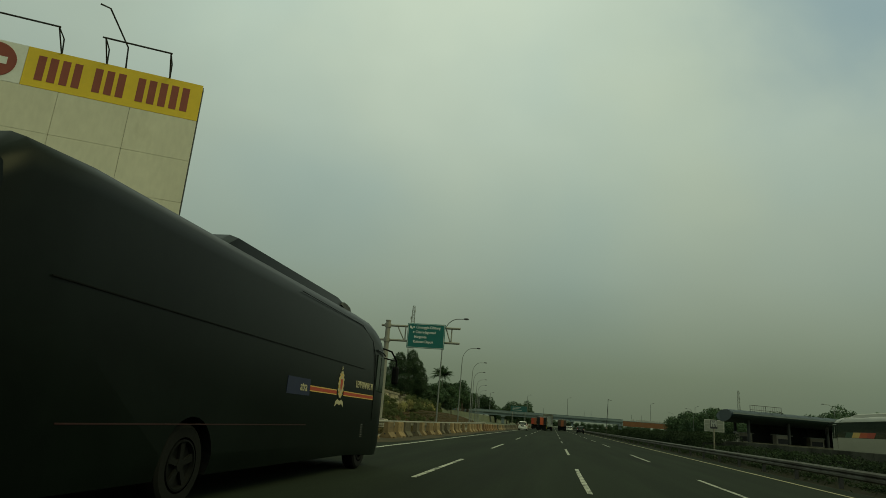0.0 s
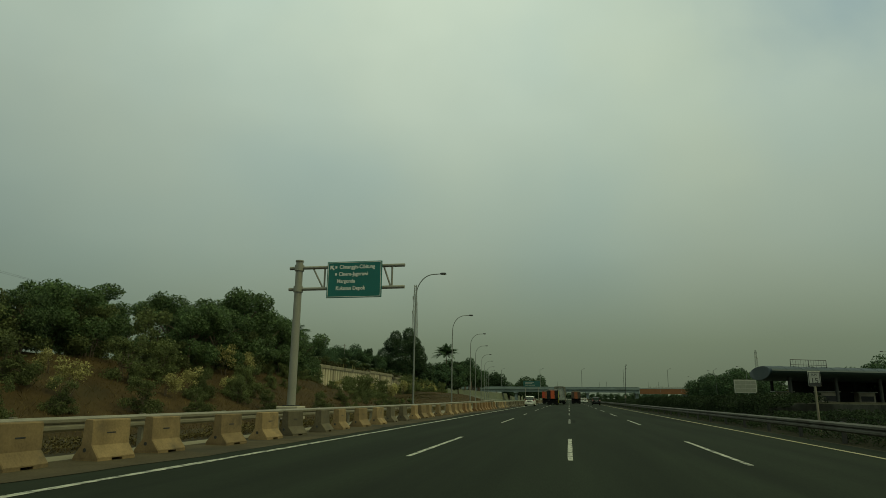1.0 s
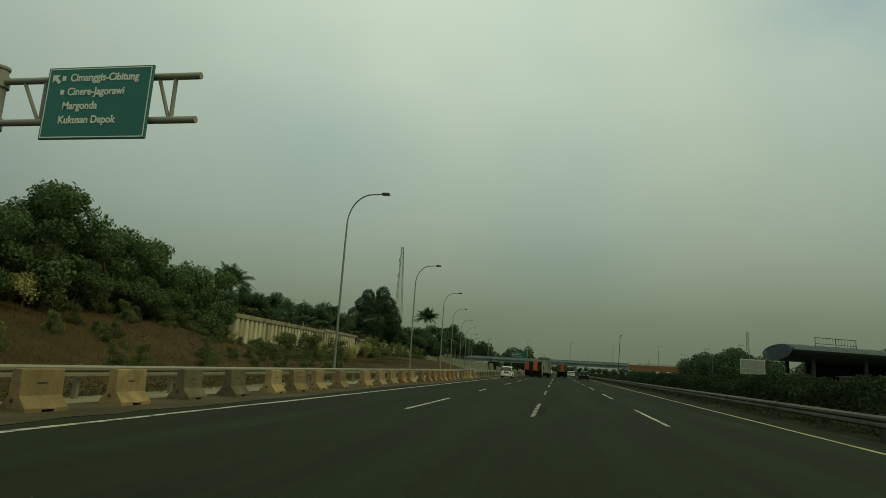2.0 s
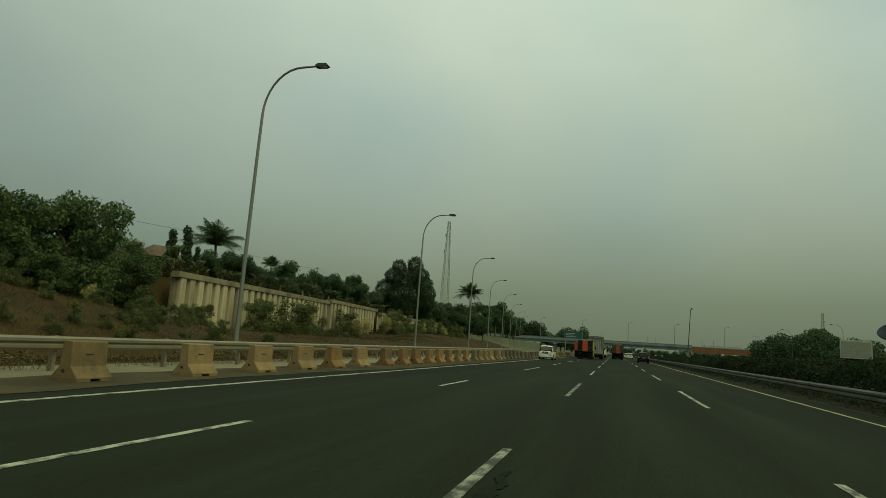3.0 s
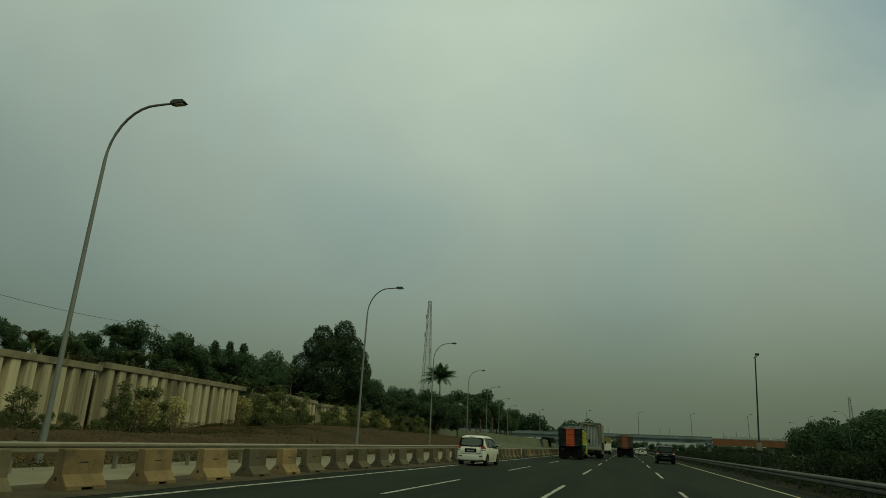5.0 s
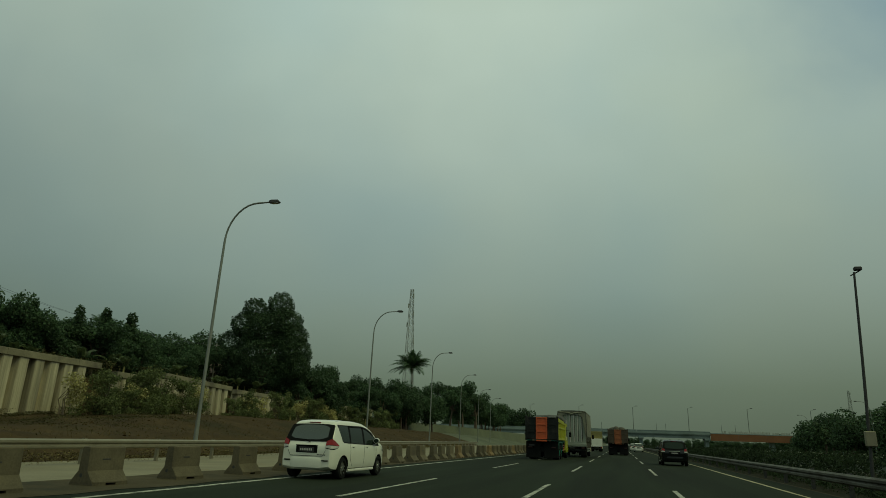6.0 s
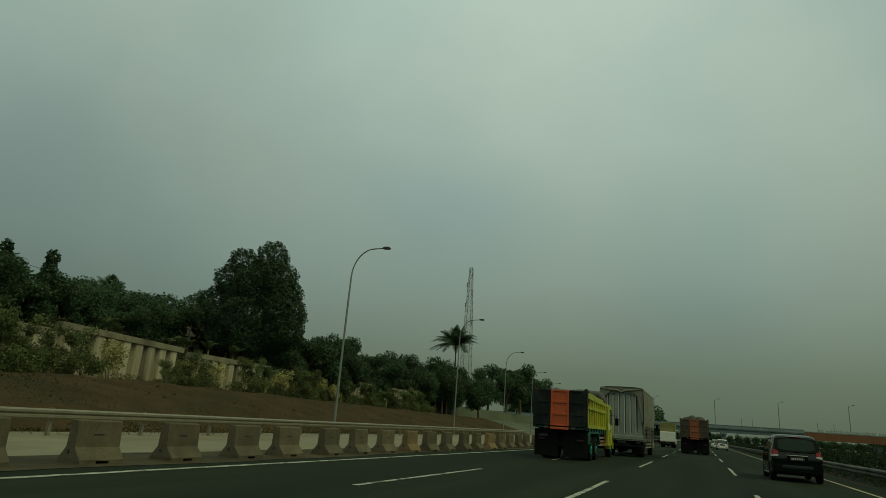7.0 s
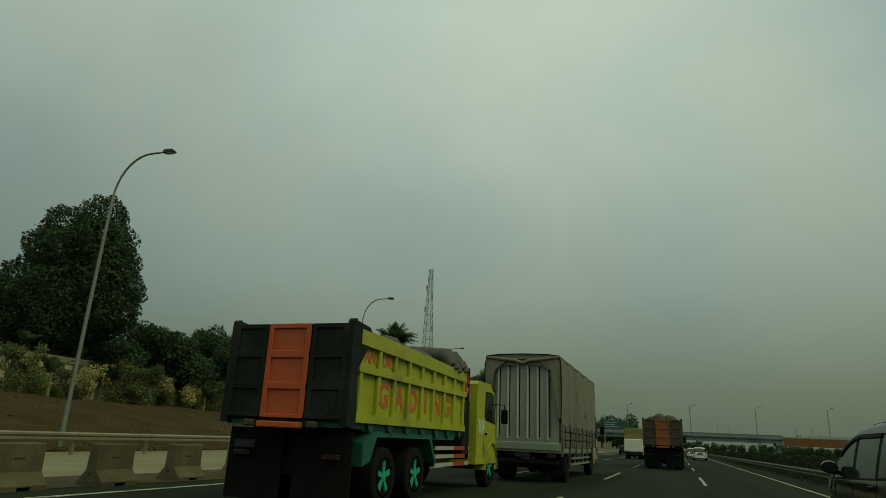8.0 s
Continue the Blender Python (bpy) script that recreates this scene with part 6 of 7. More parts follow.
        part("red_lens", shell(0.42, 0.97, 0.014), V["red"], tl, smooth=40)
        part("clear_lens", shell(0.10, 0.38, 0.014), V["clear"], tl, smooth=40)
        hl = patch("headlamp", 3.66, 4.14, lambda y: 0.72 + (4.14 - y) * 0.18, lambda y: min(0.93 - (y - 3.66) * 0.22, top_z(y * S) / U - 0.07), s, V["clear"], 0.006)
        part("bulb", tube(bmesh.new(), [(s * half_x(3.9 * S, 0.8 * U) + s * 0.004, 3.9 * S, 0.80 * U), (s * half_x(3.9 * S, 0.8 * U) + s * 0.012, 3.9 * S, 0.80 * U)], 0.03, 8), V["alloy"], hl)
        part("reflector", box(s * hw * 0.70 - 0.10, s * hw * 0.70 + 0.10, -0.022, 0.03, 0.50, 0.535, 0.008), V["trim"], e)
        for yy in wy:
            wheel(e, s * (hw - 0.115), yy, wheel_r, 0.2, s, V[rim], 10 if detail else 5, 0.66)
    # tail: glass, plate, bumper, spoiler
    def tail(xf, v, o):
        z = (1.02 + 0.50 * v) * U
        y = float(np.interp(z / U, (0.90, 0.99, 1.12, 1.30, 1.48, 1.575), (0, 0.05, 0.12, 0.22, 0.34, 0.44))) * S
        return (xf * (half_x(y, z - 0.085) - 0.015), y - o, z + 0.6 * o)
    def tail_sheet(k, v0, v1, out):
        """A sheet over the tail opening, rounded towards its ends; k is its share of the width."""
        bm = bmesh.new()
        nu, nv = 14, 8

        def tp(i, j, o):
            xf = -1 + 2 * i / nu
            dip = (0.05 if k > 0.9 else 0.16) * abs(xf) ** 4
            return tail(k * xf, v0 + dip + (v1 - v0 - 2 * dip) * j / nv, o)
        g = [[[bm.verts.new(tp(i, j, o)) for j in range(nv + 1)] for i in range(nu + 1)] for o in (-0.03, out)]
        for i in range(nu):
            for j in range(nv):
                bm.faces.new((g[1][i][j], g[1][i + 1][j], g[1][i + 1][j + 1], g[1][i][j + 1]))
            for j in (0, nv):
                bm.faces.new((g[0][i][j], g[0][i + 1][j], g[1][i + 1][j], g[1][i][j]))
        for j in range(nv):
            for i in (0, nu):
                bm.faces.new((g[0][i][j], g[0][i][j + 1], g[1][i][j + 1], g[1][i][j]))
        return bm
    tw = part("tail_window", tail_sheet(0.98, 0.02, 0.99, 0.022), V["trim"], e, "black tail window surround", smooth=40)
    part("tail_glass", tail_sheet(0.80, 0.10, 0.93, 0.027), V["glass_t" if paint == "white" else "glass"], tw, smooth=40)
    xs = [-0.66, -0.5, 0, 0.5, 0.66]
    part("spoiler", loft(bmesh.new(), [[(hw * x, (y + 0.05 * abs(x)) * S, z - 0.05 * abs(x) ** 2 * U) for y, z in ((0.43, H - 0.105), (0.385, H - 0.098), (0.40, H - 0.075), (0.64, H - 0.013), (0.64, H - 0.06))] for x in xs]), P_, e, smooth=40)
    part("brake_lamp", box(-0.17, 0.17, 0.38 * S, 0.41 * S, H - 0.098, H - 0.080), V["red"], e)
    pl = part("number_plate", box(-0.24, 0.24, -0.030, 0.02, 0.74 * U, 0.88 * U, 0.008), V["plate"], e)
    bm = bmesh.new()
    for k in range(7):
        bx(bm, -0.19 + k * 0.056, -0.155 + k * 0.056, -0.034, -0.031, 0.78 * U, 0.84 * U)
    part("plate_bars", bm, V["clear"], pl)
    part("plate_recess", box(-0.34, 0.34, -0.012, 0.02, 0.72 * U, 0.905 * U, 0.01), V["trim"], e)
    part("garnish", box(-0.34, 0.34, -0.03, 0.02, 0.905 * U, 0.935 * U, 0.01), V["trim"] if paint == "white" else V["alloy"], e)
    bm = bmesh.new()
    for k in range(6):
        bx(bm, hw * 0.40 + k * 0.045, hw * 0.40 + 0.034 + k * 0.045, -0.004, 0.004, 0.66 * U, 0.685 * U)
    part("badge_bars", bm, V["trim"], e)
    bm = bmesh.new()
    ring = []
    for zz, yy, k in ((0.26, 0.05, 0.84), (0.32, -0.03, 0.90), (0.48, -0.05, 0.915), (0.585, -0.03, 0.91), (0.62, 0.10, 0.935), (0.28, 0.14, 0.93)):
        ring.append([(hw * k * t, (yy + 0.22 * abs(t) ** 5) * S, zz * U) for t in (-1, -0.93, -0.82, -0.5, 0, 0.5, 0.82, 0.93, 1)])
    cols = [[bm.verts.new(r[j]) for r in ring] for j in range(9)]
    for a, b in zip(cols, cols[1:]):
        for k in range(6):
            bm.faces.new((a[k], a[(k + 1) % 6], b[(k + 1) % 6], b[k]))
    bm.faces.new(cols[0])
    bm.faces.new(cols[-1][::-1])
    part("rear_bumper", bm, P_, e, smooth=40)
    for s in (-1, 1):
        part("tailgate_gap", tube(bmesh.new(), [(s * hw * 0.60, -0.002, 0.64 * U), (s * hw * 0.655, -0.002, 0.72 * U), (s * hw * 0.70, -0.002, 0.79 * U)], 0.006, 5), V["trim"], e)
    part("tailgate_gap", box(-hw * 0.60, hw * 0.60, -0.008, 0.02, 0.632 * U, 0.643 * U), V["trim"], e)
    part("wiper", tube(bmesh.new(), [tail(0.1, -0.04, 0.03), tail(-0.1, 0.10, 0.02), tail(-0.62, 0.14, 0.02)], 0.012, 5), V["trim"], e)
    ws = []
    for y in (2.50, 2.75, 3.0, 3.25, 3.46):
        z, x = top_z(y * S), half_x(y * S, top_z(y * S) - 0.085)
        ws.append([(x * t, y * S, z + 0.012 - 0.02 * abs(t) ** 3) for t in (-0.86, -0.5, 0, 0.5, 0.86)] + [(x * t, y * S, z - 0.02) for t in (0.86, 0, -0.86)])
    part("windscreen", loft(bmesh.new(), ws), V["glass"], e, smooth=40)
    for s in (-1, 1):
        part("roof_ditch", tube(bmesh.new(), [(s * (half_x(y * S, top_z(y * S) - 0.085) - 0.10), y * S, top_z(y * S) - 0.007) for y in (0.6, 1.0, 1.5, 2.0, 2.4)], 0.008, 5), V["trim"], e)
    return e


def truck_frame(e, L, wheels_y, paint, rimmat, r=0.50, hw=1.2, tandem=()):
    for s in (-1, 1):
        part("chassis_rail", box(s * 0.42 - 0.05, s * 0.42 + 0.05, 0.35, L - 0.3, 0.72, 0.98), paint, e)
        for y in wheels_y:
            if y < max(wheels_y):
                wheel(e, s * (hw - 0.28), y, r, 0.52, s, rimmat, 5, 0.56)
            else:
                wheel(e, s * (hw - 0.17), y, r, 0.30, s, rimmat, 5, 0.56)
    for y in wheels_y:
        part("axle", tube(bmesh.new(), [(-hw + 0.3, y, r), (hw - 0.3, y, r)], 0.08, 8), V["black"], e)
    part("differential", lathe(bmesh.new(), [(-0.22, 0.08), (-0.1, 0.22), (0.1, 0.22), (0.22, 0.08)], (0, wheels_y[0], r), 12), V["black"], e, smooth=40)


def truck_cab(e, y0, paint, hw=1.18, top=2.75, length=1.75, floor=0.62):
    arch = 1.23 if length > 2 else 1.62
    prof = [(y0, floor), (y0, top - 0.1), (y0 + 0.15, top), (y0 + length * 0.62, top), (y0 + length * 0.82, top - 0.22), (y0 + length * 0.97, 1.75), (y0 + length, 1.55), (y0 + length, floor)]
    bm = bmesh.new()
    loft(bm, [[(-hw, a, b) for a, b in prof], [(-hw + 0.06, a, b + 0.0) for a, b in prof], [(hw - 0.06, a, b) for a, b in prof], [(hw, a, b) for a, b in prof]])
    c = part("cab", bm, paint, e, smooth=35)
    for s in (-1, 1):
        b0 = 0.28 if length < 2 else 0.80
        sill = 1.62 if length < 2 else 1.80
        w = [(y0 + b0, sill + 0.12), (y0 + b0 + 0.1, sill), (y0 + length * 0.91, sill - 0.08), (y0 + length * 0.80, top - 0.36), (y0 + length * 0.70, top - 0.27), (y0 + b0 + 0.05, top - 0.28)]
        part("window_frame", loft(bmesh.new(), [[(s * (hw - 0.02), a + d, b + g) for (a, b), d, g in zip(w, (-0.04, -0.02, 0.05, 0.04, 0.02, -0.04), (-0.04, -0.04, -0.04, 0.03, 0.04, 0.04))], [(s * (hw + 0.003), a + d, b + g) for (a, b), d, g in zip(w, (-0.04, -0.02, 0.05, 0.04, 0.02, -0.04), (-0.04, -0.04, -0.04, 0.03, 0.04, 0.04))]]), V["trim"], c)
        part("side_window", loft(bmesh.new(), [[(s * (hw - 0.02), a, b) for a, b in w], [(s * (hw + 0.006), a, b) for a, b in w]]), V["glass"], c)
        for yy in (y0 + b0 - 0.08, y0 + length * 0.93):
            part("door_gap", box(s * hw - 0.004, s * hw + 0.004, yy, yy + 0.015, 0.75, 1.6), V["trim"], c)
        part("door_handle", box(s * hw - 0.01, s * hw + 0.03, y0 + b0, y0 + b0 + 0.18, 1.38, 1.43), V["trim"], c)
        m = part("mirror_arm", tube(bmesh.new(), [(s * hw, y0 + length * 0.86, 2.25), (s * (hw + 0.24), y0 + length * 0.98, 2.25), (s * (hw + 0.24), y0 + length * 0.98, 1.75)], 0.018, 6), V["trim"], e)
        part("mirror", box(s * (hw + 0.24) - 0.1, s * (hw + 0.24) + 0.1, y0 + length * 0.98 - 0.04, y0 + length * 0.98 + 0.04, 1.72, 2.12, 0.025), V["trim"], m)
        part("wheel_arch", loft(bmesh.new(), [[(s * (hw - 0.30), y0 + length - arch + 0.62 * (1 - math.cos(a)), 0.46 + 0.72 * math.sin(a)) for a in [math.pi * q / 8 for q in range(9)]],
                                              [(s * (hw + 0.05), y0 + length - arch + 0.62 * (1 - math.cos(a)), 0.46 + 0.72 * math.sin(a)) for a in [math.pi * q / 8 for q in range(9)]]], closed=False, caps=False), paint, e)
    part("sun_visor", prism(bmesh.new(), [(y0 + length * 0.66, top - 0.02), (y0 + length * 0.95, top - 0.16), (y0 + length * 0.96, top - 0.13), (y0 + length * 0.66, top + 0.03)], "x", -hw + 0.05, hw - 0.05), V["trim"], c)
    part("bumper", box(-hw, hw, y0 + length - 0.05, y0 + length + 0.18, 0.42, 0.80, 0.05), paint, e)
    ws = [(y0 + length * 0.965, 1.72), (y0 + length * 0.835, top - 0.26)]
    part("windscreen", loft(bmesh.new(), [[(-hw + 0.12, a + d, b) for a, b in ws] + [(hw - 0.12, a + d, b) for a, b in ws[::-1]] for d in (-0.01, 0.012)]), V["glass"], c)
    return c


def dump_truck(name, label, at, bed_L=6.2, hw=1.17, floor=1.44, top=3.0, side="lime", tail="black", centre="orange", frame="teal", rim="rimgreen", lettered=True, load="tarp", cab="lime"):
    e = empty(name, label, "truck", at)
    axles = (1.75, 3.25, 8.85)
    truck_frame(e, 9.4, axles, V["black"], V[rim], 0.52, hw - 0.02)
    bed = part("bed_floor", box(-hw + 0.05, hw - 0.05, 0.1, bed_L, floor - 0.12, floor), V[frame], e)
    t0, t1 = 0.04, 0.05
    for s in (-1, 1):
        out = [(0.16, floor), (bed_L, floor), (bed_L, top - 0.12), (0.16, top)]
        sd = part("side_wall", prism(bmesh.new(), out, "x", min(s * (hw - 0.09), s * (hw - 0.04)), max(s * (hw - 0.09), s * (hw - 0.04))), V[side], e)
        n = 8
        for k in range(n + 1):
            y = 0.42 + (bed_L - 0.55) * k / n
            a, b = sorted((s * (hw - 0.04), s * (hw + 0.03)))
            part("rib", box(a, b, y - 0.05, y + 0.05, floor + 0.02, top - 0.22 - 0.1 * k / n, 0.012), V[side], sd)
        for z0, z1 in ((floor - 0.02, floor + 0.12), (floor + 0.80, floor + 0.92), (top - 0.30, top - 0.05)):
            a, b = sorted((s * (hw - 0.04), s * (hw + 0.042)))
            dz = -0.10 if z1 > top - 0.2 else 0.0
            o = [(0.30, z0), (bed_L - 0.02, z0 + dz), (bed_L - 0.02, z1 + dz), (0.30, z1)]
            part("side_rail", prism(bmesh.new(), o, "x", a, b), V[side], sd)
        part("lower_skirt", prism(bmesh.new(), [(0.25, floor), (bed_L - 0.2, floor), (bed_L - 0.6, floor - 0.24), (1.2, floor - 0.24)], "x", min(s * (hw - 0.2), s * (hw - 0.06)), max(s * (hw - 0.2), s * (hw - 0.06))), V[frame], e)
        for k in range(7):
            y = 0.8 + k * 0.82
            part("gusset", prism(bmesh.new(), [(y, floor), (y + 0.34, floor), (y + 0.17, floor - 0.22)], "x", min(s * (hw - 0.06), s * (hw - 0.0)), max(s * (hw - 0.06), s * (hw - 0.0))), V[frame], e)
        part("corner_post", prism(bmesh.new(), [(-0.02, floor - 0.1), (0.34, floor - 0.1), (0.26, floor + 0.5), (0.26, top - 0.7), (0.75, top - 0.14), (0.60, top + 0.02), (0.1, top + 0.06), (-0.02, top + 0.0)], "x", min(s * (hw - 0.10), s * (hw + 0.034)), max(s * (hw - 0.10), s * (hw + 0.034))), V[tail], e)
        part("mudguard", prism(bmesh.new(), [(0.72, 1.10), (0.98, 1.28), (3.95, 1.28), (4.32, 0.70), (4.24, 0.70), (3.86, 1.20), (1.25, 1.20), (1.02, 0.80), (0.72, 0.72)], "x", min(s * (hw - 0.42), s * (hw + 0.0)), max(s * (hw - 0.42), s * (hw + 0.0))), V[frame], e)
        # flaps drawn wide, so their black also fills the shade below the tail
        part("mud_flap", box(min(s * 0.12, s * (hw + 0.015)), max(s * 0.12, s * (hw + 0.015)), 0.30, 0.335, 0.13, 1.27), V["rubber"], e)
        for k, z in enumerate((0.62, 0.80, 0.98)):
            a, b = sorted((s * (hw - 0.12), s * (hw - 0.08)))
            g = part("side_guard", box(a, b, 4.5, 6.95, z, z + 0.085), V["clear"], e, "white side guard rail")
            a, b = sorted((s * (hw - 0.125), s * (hw - 0.074)))
            part("red_band", box(a, b, 5.75, 6.6, z - 0.003, z + 0.088), V["redv"], g)
    # tailgate with a proud middle panel and cross ribs
    tg = part("tailgate", box(-hw + 0.03, hw - 0.03, 0.0, 0.08, floor - 0.02, top, 0.01), V[tail], e)
    for x0, x1, mt in ((-hw + 0.06, -0.43, tail), (-0.41, 0.41, centre), (0.43, hw - 0.06, tail)):
        zs = [floor, floor + (top - floor) / 3, floor + 2 * (top - floor) / 3, top - 0.02]
        y0 = -0.05 if mt == centre else -0.03
        bm = bmesh.new()
        for z in zs:
            bx(bm, x0, x1, y0, 0.0, max(z - 0.06, floor), min(z + 0.06, top), 0.008)
        for x in (x0 + 0.045, x1 - 0.045):
            bx(bm, x - 0.045, x + 0.045, y0 - 0.004, 0.0, floor, top - 0.01, 0.008)
        part("tailgate_rib", bm, V[mt], tg)
        if mt == centre:
            part("middle_panel", box(x0 + 0.05, x1 - 0.05, -0.012, -0.002, floor + 0.03, top - 0.04), V[mt], tg)
    part("spill_lip", box(-0.40, 0.40, -0.14, 0.02, floor - 0.16, floor - 0.06, 0.015), V[centre], e)
    for s in (-1, 1):
        part("latch", box(s * 0.60 - 0.09, s * 0.60 + 0.09, -0.09, 0.02, floor - 0.15, floor - 0.04, 0.02), V["rust"], e, "scuffed steel latch")
        part("tail_lamp", box(s * 0.85 - 0.16, s * 0.85 + 0.16, 0.20, 0.26, 0.82, 0.90, 0.01), V["redd"], e)
        part("hinge", tube(bmesh.new(), [(s * (hw - 0.02) - 0.06, 0.05, top + 0.03), (s * (hw - 0.02) + 0.06, 0.05, top + 0.03)], 0.06, 8), V["black"], e)
    # beam and subframe in tyre black, standing in for shade under the bed
    part("rear_beam", box(-hw + 0.1, hw - 0.1, 0.36, 0.46, 0.55, 0.85), V["rubber"], e)
    part("subframe", box(-0.85, 0.85, 0.47, 0.54, 0.80, floor - 0.12), V["rubber"], e)
    part("hoist", box(-0.3, 0.3, 0.6, 5.9, 0.98, floor - 0.12), V["black"], e)
    part("head_board", box(-hw + 0.04, hw - 0.04, bed_L - 0.08, bed_L, floor, top + 0.10), V[side if lettered else tail], e)
    # load: rounded lumps under a tarpaulin
    rng = random.Random(len(label))
    for k in range(16):
        cx, cy = rng.uniform(-hw + 0.5, hw - 0.5), 0.75 + (bed_L - 1.5) * k / 15
        sx, sy, sz = rng.uniform(0.38, 0.55), rng.uniform(0.4, 0.65), rng.uniform(0.28, 0.42)
        bm = bmesh.new()
        bmesh.ops.create_icosphere(bm, subdivisions=2, radius=1.0, matrix=Matrix.LocRotScale((cx, cy, top - (0.22 if lettered else 0.0) + rng.uniform(-0.08, 0.06)), None, (sx, sy, sz)))
        for v in bm.verts:
            v.co += Vector((rng.uniform(-0.03, 0.03), rng.uniform(-0.03, 0.03), rng.uniform(-0.03, 0.03)))
        part("load_lump", bm, V[load], e, smooth=80)
    part("load_skirt", box(-hw + 0.1, hw - 0.1, 0.5, bed_L - 0.15, floor + 0.1, top - 0.12), V[load], e)
    if lettered:
        roll = bmesh.new()
        for k in range(5):
            tube(roll, [(-hw + 0.1, bed_L - 1.2 + 0.26 * k, top + 0.06 + 0.07 * (k % 3)), (0, bed_L - 1.1 + 0.25 * k, top + 0.16 + 0.05 * (k % 2)), (hw - 0.15, bed_L - 1.2 + 0.26 * k, top + 0.10 + 0.06 * (k % 2)), (hw + 0.03, bed_L - 1.2 + 0.27 * k, top - 0.12 - 0.06 * (k % 3))], [0.17, 0.19, 0.17, 0.12], 9)
        part("rolled_tarpaulin", roll, V["tarp"], e, smooth=60)
        part("red_pipe", tube(bmesh.new(), [(hw - 0.05, bed_L + 0.16, 2.3), (hw - 0.05, bed_L + 0.16, top), (hw - 0.1, bed_L + 0.1, top + 0.14)], 0.055, 8), V["redv"], e)
        part("air_filter", tube(bmesh.new(), [(hw - 0.28, bed_L + 0.32, 1.9), (hw - 0.28, bed_L + 0.32, 2.95)], 0.13, 12), V["black"], e, smooth=40)
        part("rack", tube(bmesh.new(), [(hw - 0.5, bed_L + 0.2, 2.75), (hw - 0.5, bed_L + 0.2, 3.05), (hw - 0.2, bed_L + 1.0, 3.05), (hw - 0.2, bed_L + 1.0, 2.75)], 0.02, 6), V["black"], e)
        part("spare_rack", box(-hw + 0.1, hw - 0.08, bed_L + 0.25, bed_L + 0.75, 0.75, 2.2, 0.04), V["black"], e)
        part("exhaust_stack", tube(bmesh.new(), [(hw - 0.12, bed_L + 0.55, 0.9), (hw - 0.12, bed_L + 0.55, 2.85), (hw - 0.12, bed_L + 0.40, 3.0)], 0.07, 10), V["black"], e, smooth=50)
        hose = [(hw - 0.02, bed_L + 0.10 + 0.16 * math.sin(k * 0.55), top - 0.75 + 0.115 * k) for k in range(8)]
        part("red_hose", tube(bmesh.new(), hose, 0.05, 8), V["redv"], e, smooth=60)
        step = (bed_L - 0.55) / 8
        for k, ch in enumerate("GADING"):
            letters(ch, 0.60, V["ochre"], e, (hw - 0.036, 0.42 + step * (k + 1.5), floor + 0.47), (90, 0, 90), squeeze=1.0, bold=0.022)
        for k, ch in enumerate(("AN", "UR")):
            letters(ch, 0.34, V["ochre"], e, (hw - 0.036, 0.52 + step * (k + 0.42), floor + 1.10), (90, 0, 90), squeeze=0.9, bold=0.008)
        part("number_plate", box(-0.95, -0.55, 0.12, 0.14, 0.95, 1.07), V["plate"], e)
    c = truck_cab(e, bed_L + 1.18, V[cab], hw - 0.02, 2.78, 2.08)
    if lettered:
        letters("104", 0.58, M["white"], c, (hw - 0.014, bed_L + 1.62, 1.56), (90, 0, 90), squeeze=0.72, bold=0.008)
    return e


